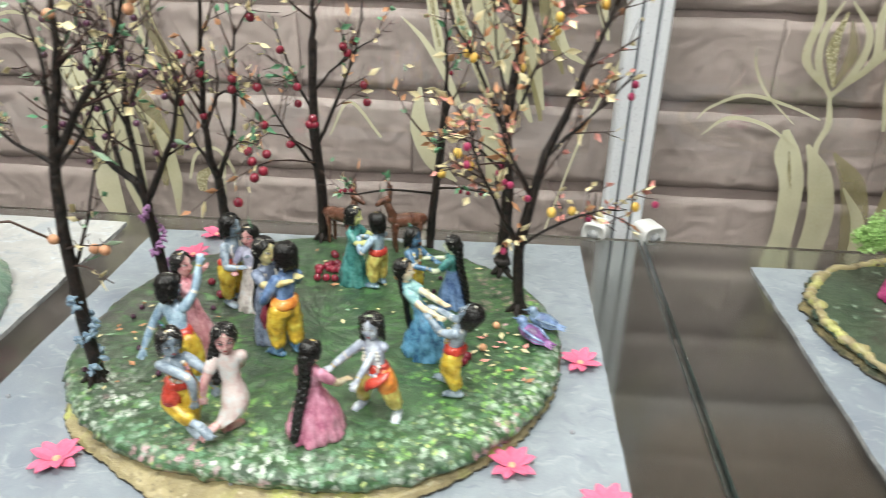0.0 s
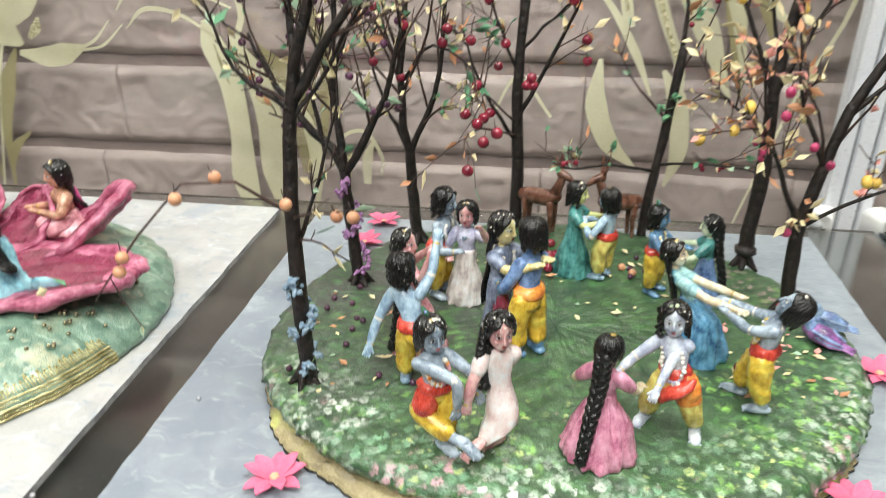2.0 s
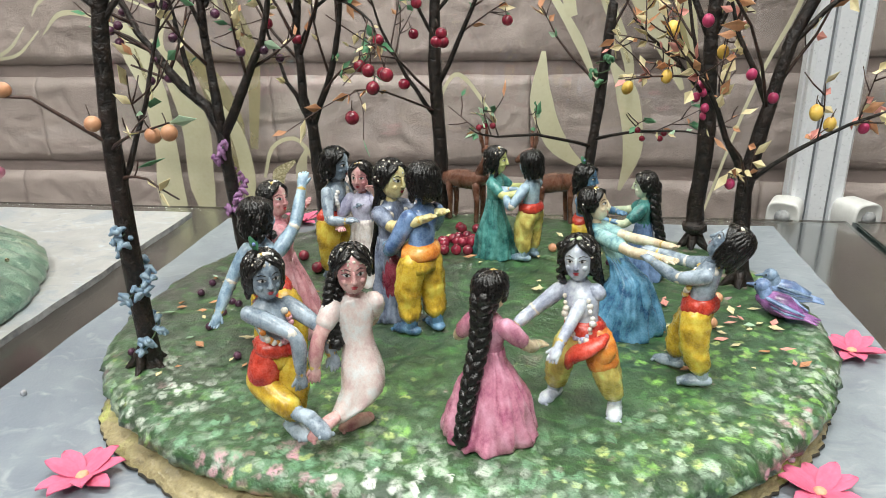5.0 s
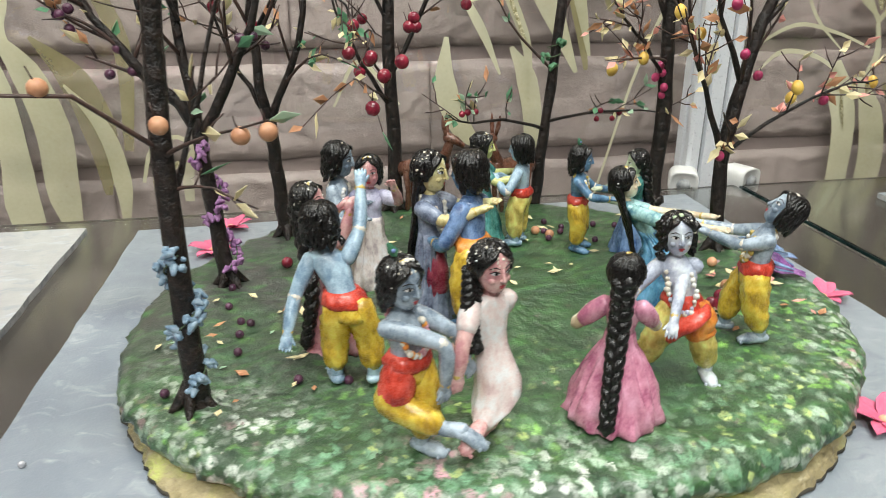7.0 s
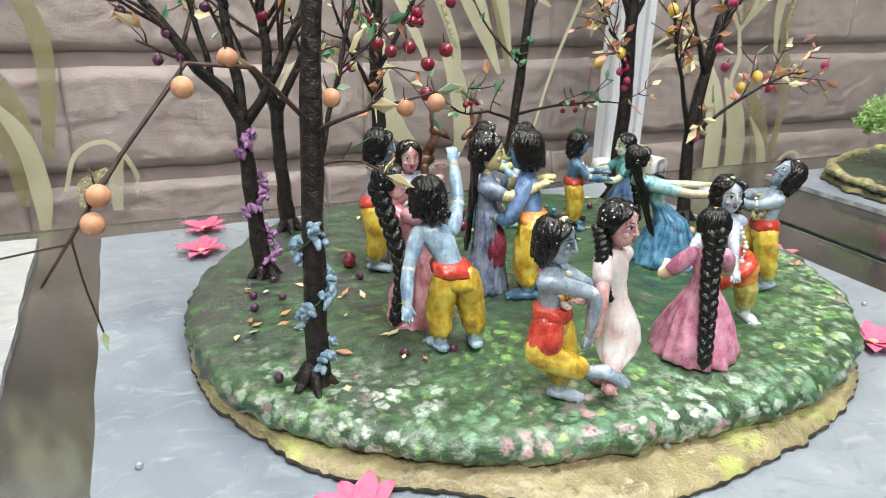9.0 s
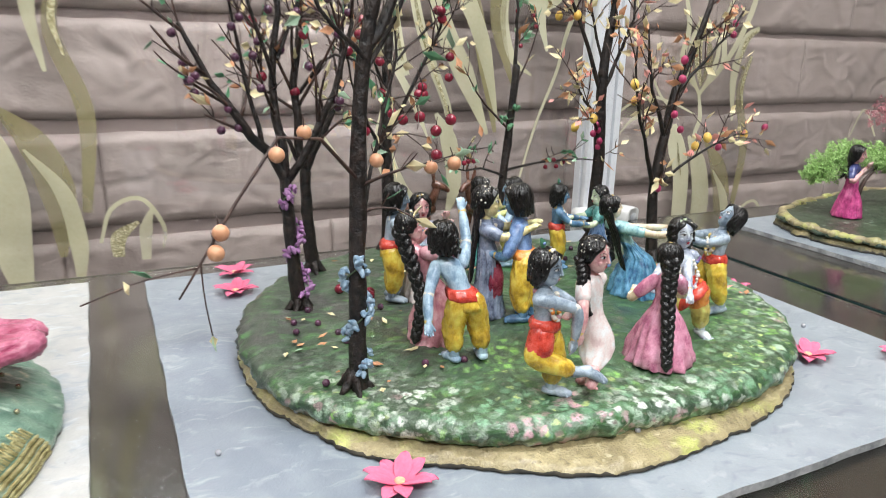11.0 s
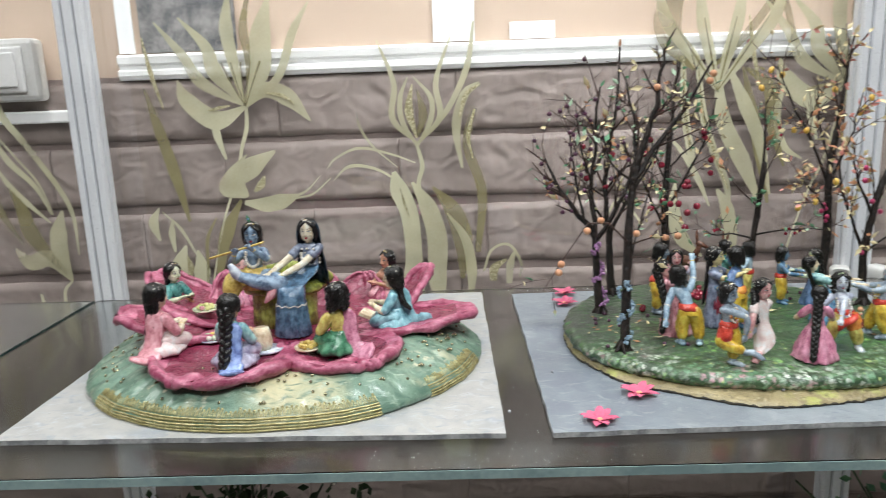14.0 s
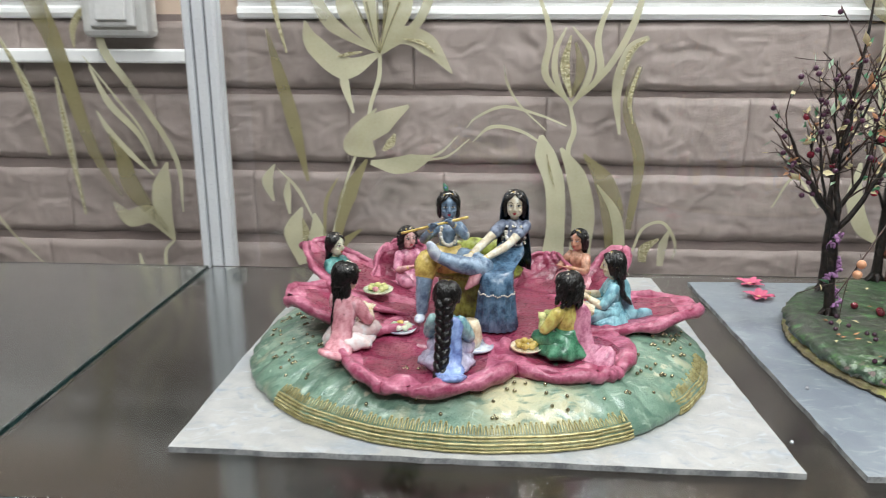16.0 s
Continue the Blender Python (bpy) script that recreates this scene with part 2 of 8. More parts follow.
M = {}
for key, args in {
    "brick": dict(a=(0.292, 0.238, 0.218), b=(0.190, 0.152, 0.138), scale=26, fine=420, rough=0.60, bump=0.38, per_object=0.03, spread=1.0, light=(0.36, 0.298, 0.276), dist=0.005),
    "mortar": dict(a=(0.215, 0.168, 0.154), b=(0.17, 0.132, 0.121), scale=30, fine=260, rough=0.85, bump=0.4),
    "white_frame": dict(a=(0.86, 0.86, 0.85), b=(0.74, 0.74, 0.73), scale=12, fine=200, rough=0.35, bump=0.03),
    "peach": dict(a=(0.56, 0.44, 0.345), b=(0.51, 0.395, 0.31), scale=5, fine=120, rough=0.7, bump=0.05),
    "paper": dict(a=(0.85, 0.86, 0.87), b=(0.78, 0.79, 0.80), scale=10, fine=200, rough=0.7, bump=0.05),
    "ink": dict(a=(0.10, 0.10, 0.11), b=(0.30, 0.29, 0.28), scale=40, fine=300, rough=0.6, bump=0.02),
    "aluminium": dict(a=(0.88, 0.90, 0.93), b=(0.78, 0.80, 0.84), scale=9, fine=500, rough=0.32, bump=0.05, metal=0.12),
    "shade_grey": dict(a=(0.20, 0.21, 0.23), b=(0.13, 0.14, 0.15), scale=20, fine=300, rough=0.5, bump=0.05),
    "plastic": dict(a=(0.80, 0.80, 0.78), b=(0.70, 0.70, 0.67), scale=40, fine=400, rough=0.4, bump=0.05),
    "edge_paint": dict(a=(0.52, 0.53, 0.53), b=(0.22, 0.23, 0.24), scale=90, fine=500, rough=0.6, bump=0.5),
    "rim_bronze": dict(a=(0.26, 0.21, 0.10), b=(0.05, 0.06, 0.035), scale=70, fine=600, rough=0.5, bump=1.0, metal=0.1, dist=0.002),
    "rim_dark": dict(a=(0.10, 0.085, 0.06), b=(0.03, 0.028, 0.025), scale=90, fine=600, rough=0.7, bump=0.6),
    "gold": dict(a=(0.62, 0.57, 0.30), b=(0.36, 0.31, 0.13), scale=200, fine=900, rough=0.32, bump=0.1, metal=0.5),
    "bead_metal": dict(a=(0.52, 0.48, 0.34), b=(0.30, 0.27, 0.17), scale=200, fine=900, rough=0.22, bump=0.05, metal=0.85),
    "bark": dict(a=(0.030, 0.019, 0.015), b=(0.004, 0.004, 0.004), scale=220, fine=1000, rough=0.45, bump=1.0, dist=0.002),
    "bark_red": dict(a=(0.085, 0.045, 0.034), b=(0.022, 0.013, 0.012), scale=220, fine=1100, rough=0.5, bump=0.8),
    "twig_green": dict(a=(0.10, 0.17, 0.08), b=(0.05, 0.07, 0.04), scale=160, fine=900, rough=0.6, bump=0.5),
    "peach_fruit": dict(a=(0.70, 0.38, 0.22), b=(0.52, 0.23, 0.12), scale=160, fine=900, rough=0.42, bump=0.2, per_object=0.12, spread=0.9, light=(0.85, 0.60, 0.40)),
    "plum": dict(a=(0.11, 0.035, 0.075), b=(0.045, 0.018, 0.04), scale=200, fine=900, rough=0.3, bump=0.1, per_object=0.25, coat=0.3),
    "cherry": dict(a=(0.32, 0.024, 0.050), b=(0.12, 0.009, 0.024), scale=170, fine=900, rough=0.22, bump=0.1, per_object=0.2, coat=0.4),
    "pink_fruit": dict(a=(0.52, 0.055, 0.16), b=(0.32, 0.025, 0.08), scale=170, fine=900, rough=0.35, bump=0.2, per_object=0.2),
    "yellow_fruit": dict(a=(0.80, 0.55, 0.12), b=(0.68, 0.38, 0.07), scale=170, fine=900, rough=0.4, bump=0.1, per_object=0.1),
    "leaf_cream": dict(a=(0.84, 0.76, 0.50), b=(0.70, 0.60, 0.33), scale=120, fine=700, rough=0.65, bump=0.1, per_object=0.12),
    "leaf_pink": dict(a=(0.82, 0.40, 0.34), b=(0.74, 0.30, 0.26), scale=120, fine=700, rough=0.65, bump=0.1, per_object=0.12),
    "leaf_green": dict(a=(0.16, 0.36, 0.19), b=(0.07, 0.23, 0.12), scale=120, fine=700, rough=0.6, bump=0.1, per_object=0.2),
    "leaf_orange": dict(a=(0.64, 0.34, 0.18), b=(0.48, 0.22, 0.11), scale=120, fine=700, rough=0.65, bump=0.1, per_object=0.12),
    "leaf_mint": dict(a=(0.50, 0.66, 0.48), b=(0.36, 0.54, 0.38), scale=120, fine=700, rough=0.65, bump=0.1, per_object=0.12),
    "flower_pink": dict(a=(0.80, 0.20, 0.33), b=(0.68, 0.13, 0.24), scale=60, fine=500, rough=0.7, bump=0.08),
    "flower_eye": dict(a=(0.86, 0.55, 0.30), b=(0.75, 0.35, 0.25), scale=200, fine=700, rough=0.6, bump=0.2),
    "bead_blue": dict(a=(0.36, 0.48, 0.58), b=(0.15, 0.25, 0.36), scale=250, fine=900, rough=0.6, bump=0.4),
    "bead_purple": dict(a=(0.40, 0.21, 0.40), b=(0.22, 0.09, 0.23), scale=250, fine=900, rough=0.6, bump=0.4),
    "pearl": dict(a=(0.60, 0.60, 0.63), b=(0.40, 0.41, 0.45), scale=200, fine=900, rough=0.18, bump=0.0, metal=0.3),
    "lotus_pink": dict(a=(0.34, 0.055, 0.115), b=(0.14, 0.014, 0.038), scale=70, fine=420, rough=0.30, bump=1.0, spread=0.8, light=(0.50, 0.15, 0.24), coat=0.6, dist=0.0025),
    "lotus_edge": dict(a=(0.60, 0.20, 0.30), b=(0.29, 0.045, 0.10), scale=90, fine=420, rough=0.34, bump=1.0, light=(0.70, 0.36, 0.44), coat=0.2, dist=0.002),
    "clay_brown": dict(a=(0.42, 0.20, 0.085), b=(0.28, 0.12, 0.05), scale=60, fine=400, rough=0.6, bump=0.4),
    "moss_green": dict(a=(0.44, 0.64, 0.26), b=(0.30, 0.50, 0.15), scale=120, fine=500, rough=0.8, bump=0.4),
    "blossom_rose": dict(a=(0.62, 0.30, 0.33), b=(0.40, 0.16, 0.19), scale=120, fine=500, rough=0.8, bump=0.4),
    "dark_foliage": dict(a=(0.04, 0.085, 0.03), b=(0.02, 0.045, 0.018), scale=120, fine=500, rough=0.6, bump=0.3),
    "wall_paint": dict(a=(0.45, 0.43, 0.40), b=(0.40, 0.38, 0.35), scale=3, fine=90, rough=0.8, bump=0.1),
    "ceiling_paint": dict(a=(0.62, 0.62, 0.61), b=(0.58, 0.58, 0.57), scale=3, fine=90, rough=0.85, bump=0.1),
    "floor_tile": dict(a=(0.30, 0.25, 0.20), b=(0.22, 0.18, 0.15), scale=4, fine=60, rough=0.4, bump=0.1),
}.items():
    M[key] = paint(key, **args)

M["shelf_glass"] = glass("shelf_glass", (0.76, 0.80, 0.785), 0.10)
# pale tint and diffuse share put this shelf's hazy reflection into its colour
M["sheen_glass"] = glass("sheen_glass", (0.84, 0.87, 0.86), 0.13)
M["sheen_glass"].node_tree.nodes["Principled BSDF"].inputs["Transmission Weight"].default_value = 0.95
M["back_glass"] = glass("back_glass", (0.985, 0.99, 0.985))
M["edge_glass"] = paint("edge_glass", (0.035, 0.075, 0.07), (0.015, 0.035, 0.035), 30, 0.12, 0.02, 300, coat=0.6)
# paler copy of edge_glass: the lit look of shelf fronts, put into the colour
M["edge_glass_lit"] = paint("edge_glass_lit", (0.30, 0.42, 0.42), (0.20, 0.30, 0.31), 20, 0.15, 0.02, 300, coat=0.6)
M["panel"] = glow("panel", (1.0, 0.97, 0.93), 3.0)
ALL = (20.0, 0.0, 0.1)
M["rim_gold"] = dabbed("rim_gold", (0.50, 0.42, 0.23), (0.26, 0.21, 0.11), [((0.52, 0.56, 0.16), 0.7, 60.0, 0.65, 2.9, (8.0, 0.45, 0.58), None), ((0.12, 0.095, 0.05), 0.50, 170.0, 0.5, 7.3, (18.0, 0.42, 0.58), None), ((0.62, 0.55, 0.36), 0.2, 260.0, 0.45, 4.4, (14.0, 0.45, 0.6), None)],
                       rough=0.42, bump=1.0, strokes=[((0.30, 0.25, 0.13), 3.7, 0.8, 0.52, 0.70)], coat_rough=0.3)
M["grass"] = dabbed("grass", (0.062, 0.140, 0.056), (0.030, 0.066, 0.033), [
    ((0.10, 0.26, 0.075), 0.30, 200.0, 0.55, 3.1, (14.0, 0.47, 0.58), None),
    ((0.20, 0.40, 0.24), 0.60, 170.0, 0.65, 4.9, (12.0, 0.36, 0.50), (0.70, 0.90)),
    ((0.27, 0.56, 0.12), 0.62, 150.0, 0.52, 6.4, (13.0, 0.50, 0.56), (0.30, 0.55)),
    ((0.54, 0.66, 0.24), 0.40, 190.0, 0.42, 7.7, (14.0, 0.52, 0.58), (0.38, 0.70)),
    ((0.46, 0.63, 0.46), 0.55, 170.0, 0.56, 8.3, (9.0, 0.42, 0.54), (0.72, 0.90)),
    ((0.72, 0.78, 0.70), 0.62, 190.0, 0.62, 1.3, (10.0, 0.44, 0.53), (0.80, 0.92, 1.10, 1.16)),
    ((0.66, 0.37, 0.43), 0.62, 170.0, 0.55, 5.2, (13.0, 0.57, 0.61), (0.45, 0.70)),
    ((0.20, 0.16, 0.14), 0.08, 230.0, 0.40, 2.7, ALL, None)],
    rough=0.34, coat=0.5, coat_rough=0.30, strokes=[((0.080, 0.215, 0.065), 1.7, 0.5, 0.52, 0.72), ((0.024, 0.052, 0.028), 4.1, -0.7, 0.54, 0.72), ((0.14, 0.29, 0.16), 9.4, 1.3, 0.66, 0.80)],
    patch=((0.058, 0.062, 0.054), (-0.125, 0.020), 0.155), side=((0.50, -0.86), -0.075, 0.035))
# the grove board's dark blue patch is a shadow put into the paint
for key, k, warm in (("board", 1.0, 1.0), ("board_pale", 1.38, 1.13)):
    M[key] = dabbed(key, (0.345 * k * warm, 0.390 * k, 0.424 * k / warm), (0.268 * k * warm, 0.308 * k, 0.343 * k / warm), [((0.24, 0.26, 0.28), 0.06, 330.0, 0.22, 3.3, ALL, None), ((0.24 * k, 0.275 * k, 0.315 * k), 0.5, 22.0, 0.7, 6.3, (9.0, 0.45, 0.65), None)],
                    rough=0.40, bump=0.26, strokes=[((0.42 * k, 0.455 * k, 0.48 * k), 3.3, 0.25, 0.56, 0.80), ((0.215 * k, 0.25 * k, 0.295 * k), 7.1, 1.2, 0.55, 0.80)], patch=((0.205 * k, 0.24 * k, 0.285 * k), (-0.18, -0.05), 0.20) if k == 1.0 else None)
M["lotus_leaf"] = dabbed("lotus_leaf", (0.250, 0.385, 0.285), (0.125, 0.235, 0.170), [
    ((0.60, 0.58, 0.38), 0.6, 45.0, 0.6, 2.2, (11.0, 0.50, 0.62), None),
    ((0.44, 0.56, 0.45), 0.5, 60.0, 0.6, 9.2, (16.0, 0.46, 0.60), None),
    ((0.62, 0.62, 0.46), 0.4, 150.0, 0.5, 5.5, (14.0, 0.50, 0.60), None)],
    rough=0.34, strokes=[((0.11, 0.215, 0.16), 2.2, 0.9, 0.50, 0.68), ((0.42, 0.55, 0.44), 5.0, -0.5, 0.58, 0.72)],
    patch=((0.60, 0.57, 0.36), (0.040, -0.140), 0.05))
M["isle_dark"] = dabbed("isle_dark", (0.065, 0.100, 0.058), (0.035, 0.058, 0.036), [
    ((0.35, 0.45, 0.35), 0.3, 120.0, 0.4, 4.4, ALL, None)], rough=0.35)

CLAY = {
    "skin_blue": ((0.36, 0.50, 0.62), (0.19, 0.30, 0.42)), "skin_pale_blue": ((0.50, 0.55, 0.66), (0.30, 0.34, 0.45)),
    "skin_deep_blue": ((0.10, 0.22, 0.36), (0.05, 0.11, 0.20)), "skin_grey": ((0.30, 0.37, 0.44), (0.14, 0.19, 0.25)),
    "skin_steel": ((0.20, 0.29, 0.40), (0.085, 0.13, 0.21)),
    "skin_rose": ((0.70, 0.40, 0.38), (0.55, 0.24, 0.26)), "skin_yellow": ((0.70, 0.60, 0.30), (0.48, 0.40, 0.18)),
    "skin_lime": ((0.62, 0.64, 0.26), (0.40, 0.44, 0.16)), "skin_cream": ((0.74, 0.62, 0.44), (0.55, 0.42, 0.27)),
    "skin_tan": ((0.55, 0.30, 0.20), (0.36, 0.17, 0.10)), "skin_mint": ((0.56, 0.64, 0.44), (0.36, 0.46, 0.30)),
    "hair": ((0.012, 0.012, 0.014), (0.004, 0.004, 0.005)), "yellow": ((0.70, 0.46, 0.05), (0.42, 0.25, 0.03)),
    "pale_yellow": ((0.72, 0.58, 0.16), (0.46, 0.35, 0.08)), "red": ((0.62, 0.06, 0.035), (0.36, 0.03, 0.025)),
    "pink": ((0.66, 0.27, 0.38), (0.44, 0.13, 0.23)), "rose": ((0.70, 0.33, 0.37), (0.50, 0.19, 0.23)),
    "white": ((0.72, 0.66, 0.62), (0.48, 0.42, 0.42)), "pearl_white": ((0.80, 0.68, 0.65), (0.70, 0.53, 0.52)),
    "teal": ((0.07, 0.27, 0.25), (0.02, 0.11, 0.11)), "sea": ((0.30, 0.52, 0.52), (0.10, 0.28, 0.36)),
    "blue": ((0.15, 0.25, 0.45), (0.05, 0.10, 0.24)), "slate": ((0.19, 0.23, 0.32), (0.07, 0.085, 0.14)),
    "denim": ((0.075, 0.150, 0.240), (0.03, 0.060, 0.11)), "maroon": ((0.24, 0.03, 0.06), (0.12, 0.01, 0.03)),
    "lilac": ((0.46, 0.46, 0.60), (0.28, 0.28, 0.42)), "navy": ((0.04, 0.05, 0.16), (0.02, 0.02, 0.08)),
    "orange": ((0.80, 0.28, 0.05), (0.55, 0.15, 0.03)), "crimson": ((0.55, 0.05, 0.13), (0.34, 0.02, 0.07)),
    "magenta": ((0.58, 0.08, 0.26), (0.36, 0.03, 0.15)), "sky": ((0.26, 0.52, 0.60), (0.14, 0.33, 0.42)),
    "royal": ((0.24, 0.34, 0.66), (0.13, 0.18, 0.42)), "eye_white": ((0.75, 0.75, 0.74), (0.65, 0.65, 0.66)),
    "lip": ((0.50, 0.05, 0.07), (0.35, 0.03, 0.05)), "bead_white": ((0.76, 0.72, 0.62), (0.60, 0.54, 0.45)),
    "deer_brown": ((0.15, 0.06, 0.035), (0.07, 0.025, 0.015)), "bird_violet": ((0.26, 0.10, 0.30), (0.10, 0.05, 0.14)),
    "bird_blue": ((0.20, 0.30, 0.50), (0.10, 0.15, 0.30)), "moss_seat": ((0.30, 0.34, 0.06), (0.14, 0.14, 0.035)),
    "gilt": ((0.62, 0.45, 0.12), (0.40, 0.26, 0.06)), "green": ((0.06, 0.22, 0.12), (0.03, 0.10, 0.06)), "skin_ivory": ((0.74, 0.66, 0.50), (0.56, 0.47, 0.33)), "veil": ((0.020, 0.045, 0.075), (0.008, 0.018, 0.035)), "aqua": ((0.10, 0.29, 0.46), (0.03, 0.11, 0.24)),
}
for key, (a, b) in CLAY.items():
    M[key] = clay("clay_" + key, a, b, tuple(min(0.82, q * 1.35 + 0.045) for q in a))
M["hair"] = paint("clay_hair_black", (0.009, 0.008, 0.008), (0.002, 0.002, 0.002), 420, 0.30, 0.6, 1100, coat=0.1)


# ---- mesh tools ----
class Shape:
    """Collects vertices and faces with a material for each face."""

    def __init__(self):
        self.v, self.f, self.m, self.s, self.names = [], [], [], [], []

    def slot(self, name):
        if name not in self.names:
            self.names.append(name)
        return self.names.index(name)

    def add(self, verts, faces, mat, smooth=True):
        o, k = len(self.v), self.slot(mat)
        self.v += [tuple(p) for p in verts]
        for f in faces:
            self.f.append([i + o for i in f])
            self.m.append(k)
            self.s.append(smooth)
        return self

    def rings(self, rings, mat, cap=True, smooth=True):
        n = len(rings[0])
        verts = [p for r in rings for p in r]
        faces = [[i * n + j, i * n + (j + 1) % n, (i + 1) * n + (j + 1) % n, (i + 1) * n + j]
                 for i in range(len(rings) - 1) for j in range(n)]
        if cap:
            faces += [list(range(n))[::-1], [(len(rings) - 1) * n + j for j in range(n)]]
        return self.add(verts, faces, mat, smooth)

    def tube(self, pts, radii, mat, seg=8, rounded=True, rough=0.0, flat=1.0):
        pts = [Vector(p) for p in pts]
        radii = list(radii)
        if rounded:
            a, b = (pts[0] - pts[1]).normalized(), (pts[-1] - pts[-2]).normalized()
            pts = [pts[0] + a * radii[0] * 0.85, pts[0] + a * radii[0] * 0.5] + pts + [pts[-1] + b * radii[-1] * 0.5, pts[-1] + b * radii[-1] * 0.85]
            radii = [radii[0] * 0.45, radii[0] * 0.85] + radii + [radii[-1] * 0.85, radii[-1] * 0.45]
        out = []
        side = None
        for i, p in enumerate(pts):
            d = (pts[min(i + 1, len(pts) - 1)] - pts[max(i - 1, 0)]).normalized()
            if side is None:
                side = d.cross(Vector((0, 0, 1)) if abs(d.z) < 0.9 else Vector((0, 1, 0))).normalized()
            side = (side - d * side.dot(d)).normalized()
            up = d.cross(side)
            ring = []
            for j in range(seg):
                t = 2 * math.pi * j / seg
                r = radii[i] * (1 + rough * (noise.noise(Vector((p.x * 300 + 7 * math.cos(t), p.y * 300 + 7 * math.sin(t), p.z * 300)))))
                ring.append(p + side * math.cos(t) * r + up * math.sin(t) * r * flat)
            out.append(ring)
        return self.rings(out, mat)

    def loft(self, levels, mat, seg=18, pleats=0, depth=0.0, rough=0.0, cap=True):
        """levels: (x, y, z, rx, ry)."""
        out = []
        n = len(levels)
        for i, (x, y, z, rx, ry) in enumerate(levels):
            ring = []
            for j in range(seg):
                t = 2 * math.pi * j / seg
                k = 1 + depth * math.cos(pleats * t + 0.6 * i) * (1 - i / max(1, n - 1))
                k += rough * noise.noise(Vector((x * 90 + 3 * math.cos(t), y * 90 + 3 * math.sin(t), z * 150)))
                ring.append(Vector((x + rx * k * math.cos(t), y + ry * k * math.sin(t), z)))
            out.append(ring)
        return self.rings(out, mat, cap)

    def ball(self, c, r, mat, seg=12, turn=None, rough=0.0, freq=300.0):
        rx, ry, rz = r if isinstance(r, tuple) else (r, r, r)
        n = max(5, seg // 2 + 1)
        out = []
        for i in range(n + 1):
            a = math.pi * (i + 0.0) / n
            a = min(max(a, 0.12), math.pi - 0.12)
            ring = []
            for j in range(seg):
                t = 2 * math.pi * j / seg
                p = Vector((rx * math.sin(a) * math.cos(t), ry * math.sin(a) * math.sin(t), -rz * math.cos(a)))
                if rough:
                    q = p + Vector(c)
                    p *= 1 + rough * noise.noise(q * freq)
                if turn:
                    p = turn @ p
                ring.append(Vector(c) + p)
            out.append(ring)
        return self.rings(out, mat)

    def box(self, lo, hi, mat, bevel=0.0):
        bm = bmesh.new()
        bmesh.ops.create_cube(bm, size=1)
        for v in bm.verts:
            v.co = Vector([(lo[i] + hi[i]) / 2 + v.co[i] * (hi[i] - lo[i]) for i in range(3)])
        if bevel:
            bmesh.ops.bevel(bm, geom=list(bm.edges), offset=bevel, segments=2, affect="EDGES", profile=0.5)
        bm.verts.index_update()
        self.add([v.co.copy() for v in bm.verts], [[v.index for v in f.verts] for f in bm.faces], mat, False)
        bm.free()
        return self

    def plate(self, outline, z0, z1, mat, smooth=False):
        """A flat piece with an outline of (x, y), from z0 to z1."""
        n = len(outline)
        verts = [(x, y, z0) for x, y in outline] + [(x, y, z1) for x, y in outline]
        faces = [list(range(n))[::-1], list(range(n, 2 * n))] + [[i, (i + 1) % n, n + (i + 1) % n, n + i] for i in range(n)]
        return self.add(verts, faces, mat, smooth)

    def mesh(self, name):
        me = bpy.data.meshes.new(name)
        me.from_pydata(self.v, [], self.f)
        for key in self.names:
            me.materials.append(M[key])
        me.polygons.foreach_set("material_index", self.m)
        me.polygons.foreach_set("use_smooth", self.s)
        me.update()
        return me


# the cabinet and the wall stand at a slight angle to the boards
SKEW = pose(-0.35, 0.45, 0, 0, 0, 1.8) @ pose(0.35, -0.45, 0)
STRAIGHT = Matrix()
stand = {"frame": SKEW}


def thing(name, label, category, m=None, group="", kind="", shape=None):
    """A top-level thing: a mesh, or an Empty for its parts."""
    ob = new(name, shape.mesh(name) if shape else None)
    ob.matrix_world = stand["frame"] @ (m or Matrix())
    if not shape:
        ob.empty_display_size = 0.01
    return tagged(ob, label, category, group, kind)


def part(name, shape, parent, label="", kind="", m=None):
    ob = new(name, shape if isinstance(shape, bpy.types.Mesh) else shape.mesh(name))
    ob.parent = parent
    if m:
        ob.matrix_basis = m
    if label or kind:
        tagged(ob, label, kind=kind)
    return ob


def curve_points(pts, n=12):
    """Smooth line through a few points."""
    pts = [Vector(p) for p in pts]
    if len(pts) == 2:
        return [pts[0].lerp(pts[1], i / (n - 1)) for i in range(n)]
    ext = [pts[0] * 2 - pts[1]] + pts + [pts[-1] * 2 - pts[-2]]
    out = []
    spans = len(pts) - 1
    for i in range(n):
        u = i / (n - 1) * spans
        k = min(int(u), spans - 1)
        t = u - k
        a, b, c, d = ext[k:k + 4]
        out.append(0.5 * ((2 * b) + (c - a) * t + (2 * a - 5 * b + 4 * c - d) * t * t + (3 * b - a - 3 * c + d) * t ** 3))
    return out


# ---- room ----
def wall(name, lo, hi, mat):
    return thing(name, "plain painted room surface behind the visitor", "room", kind="structure", shape=Shape().box(lo, hi, mat))


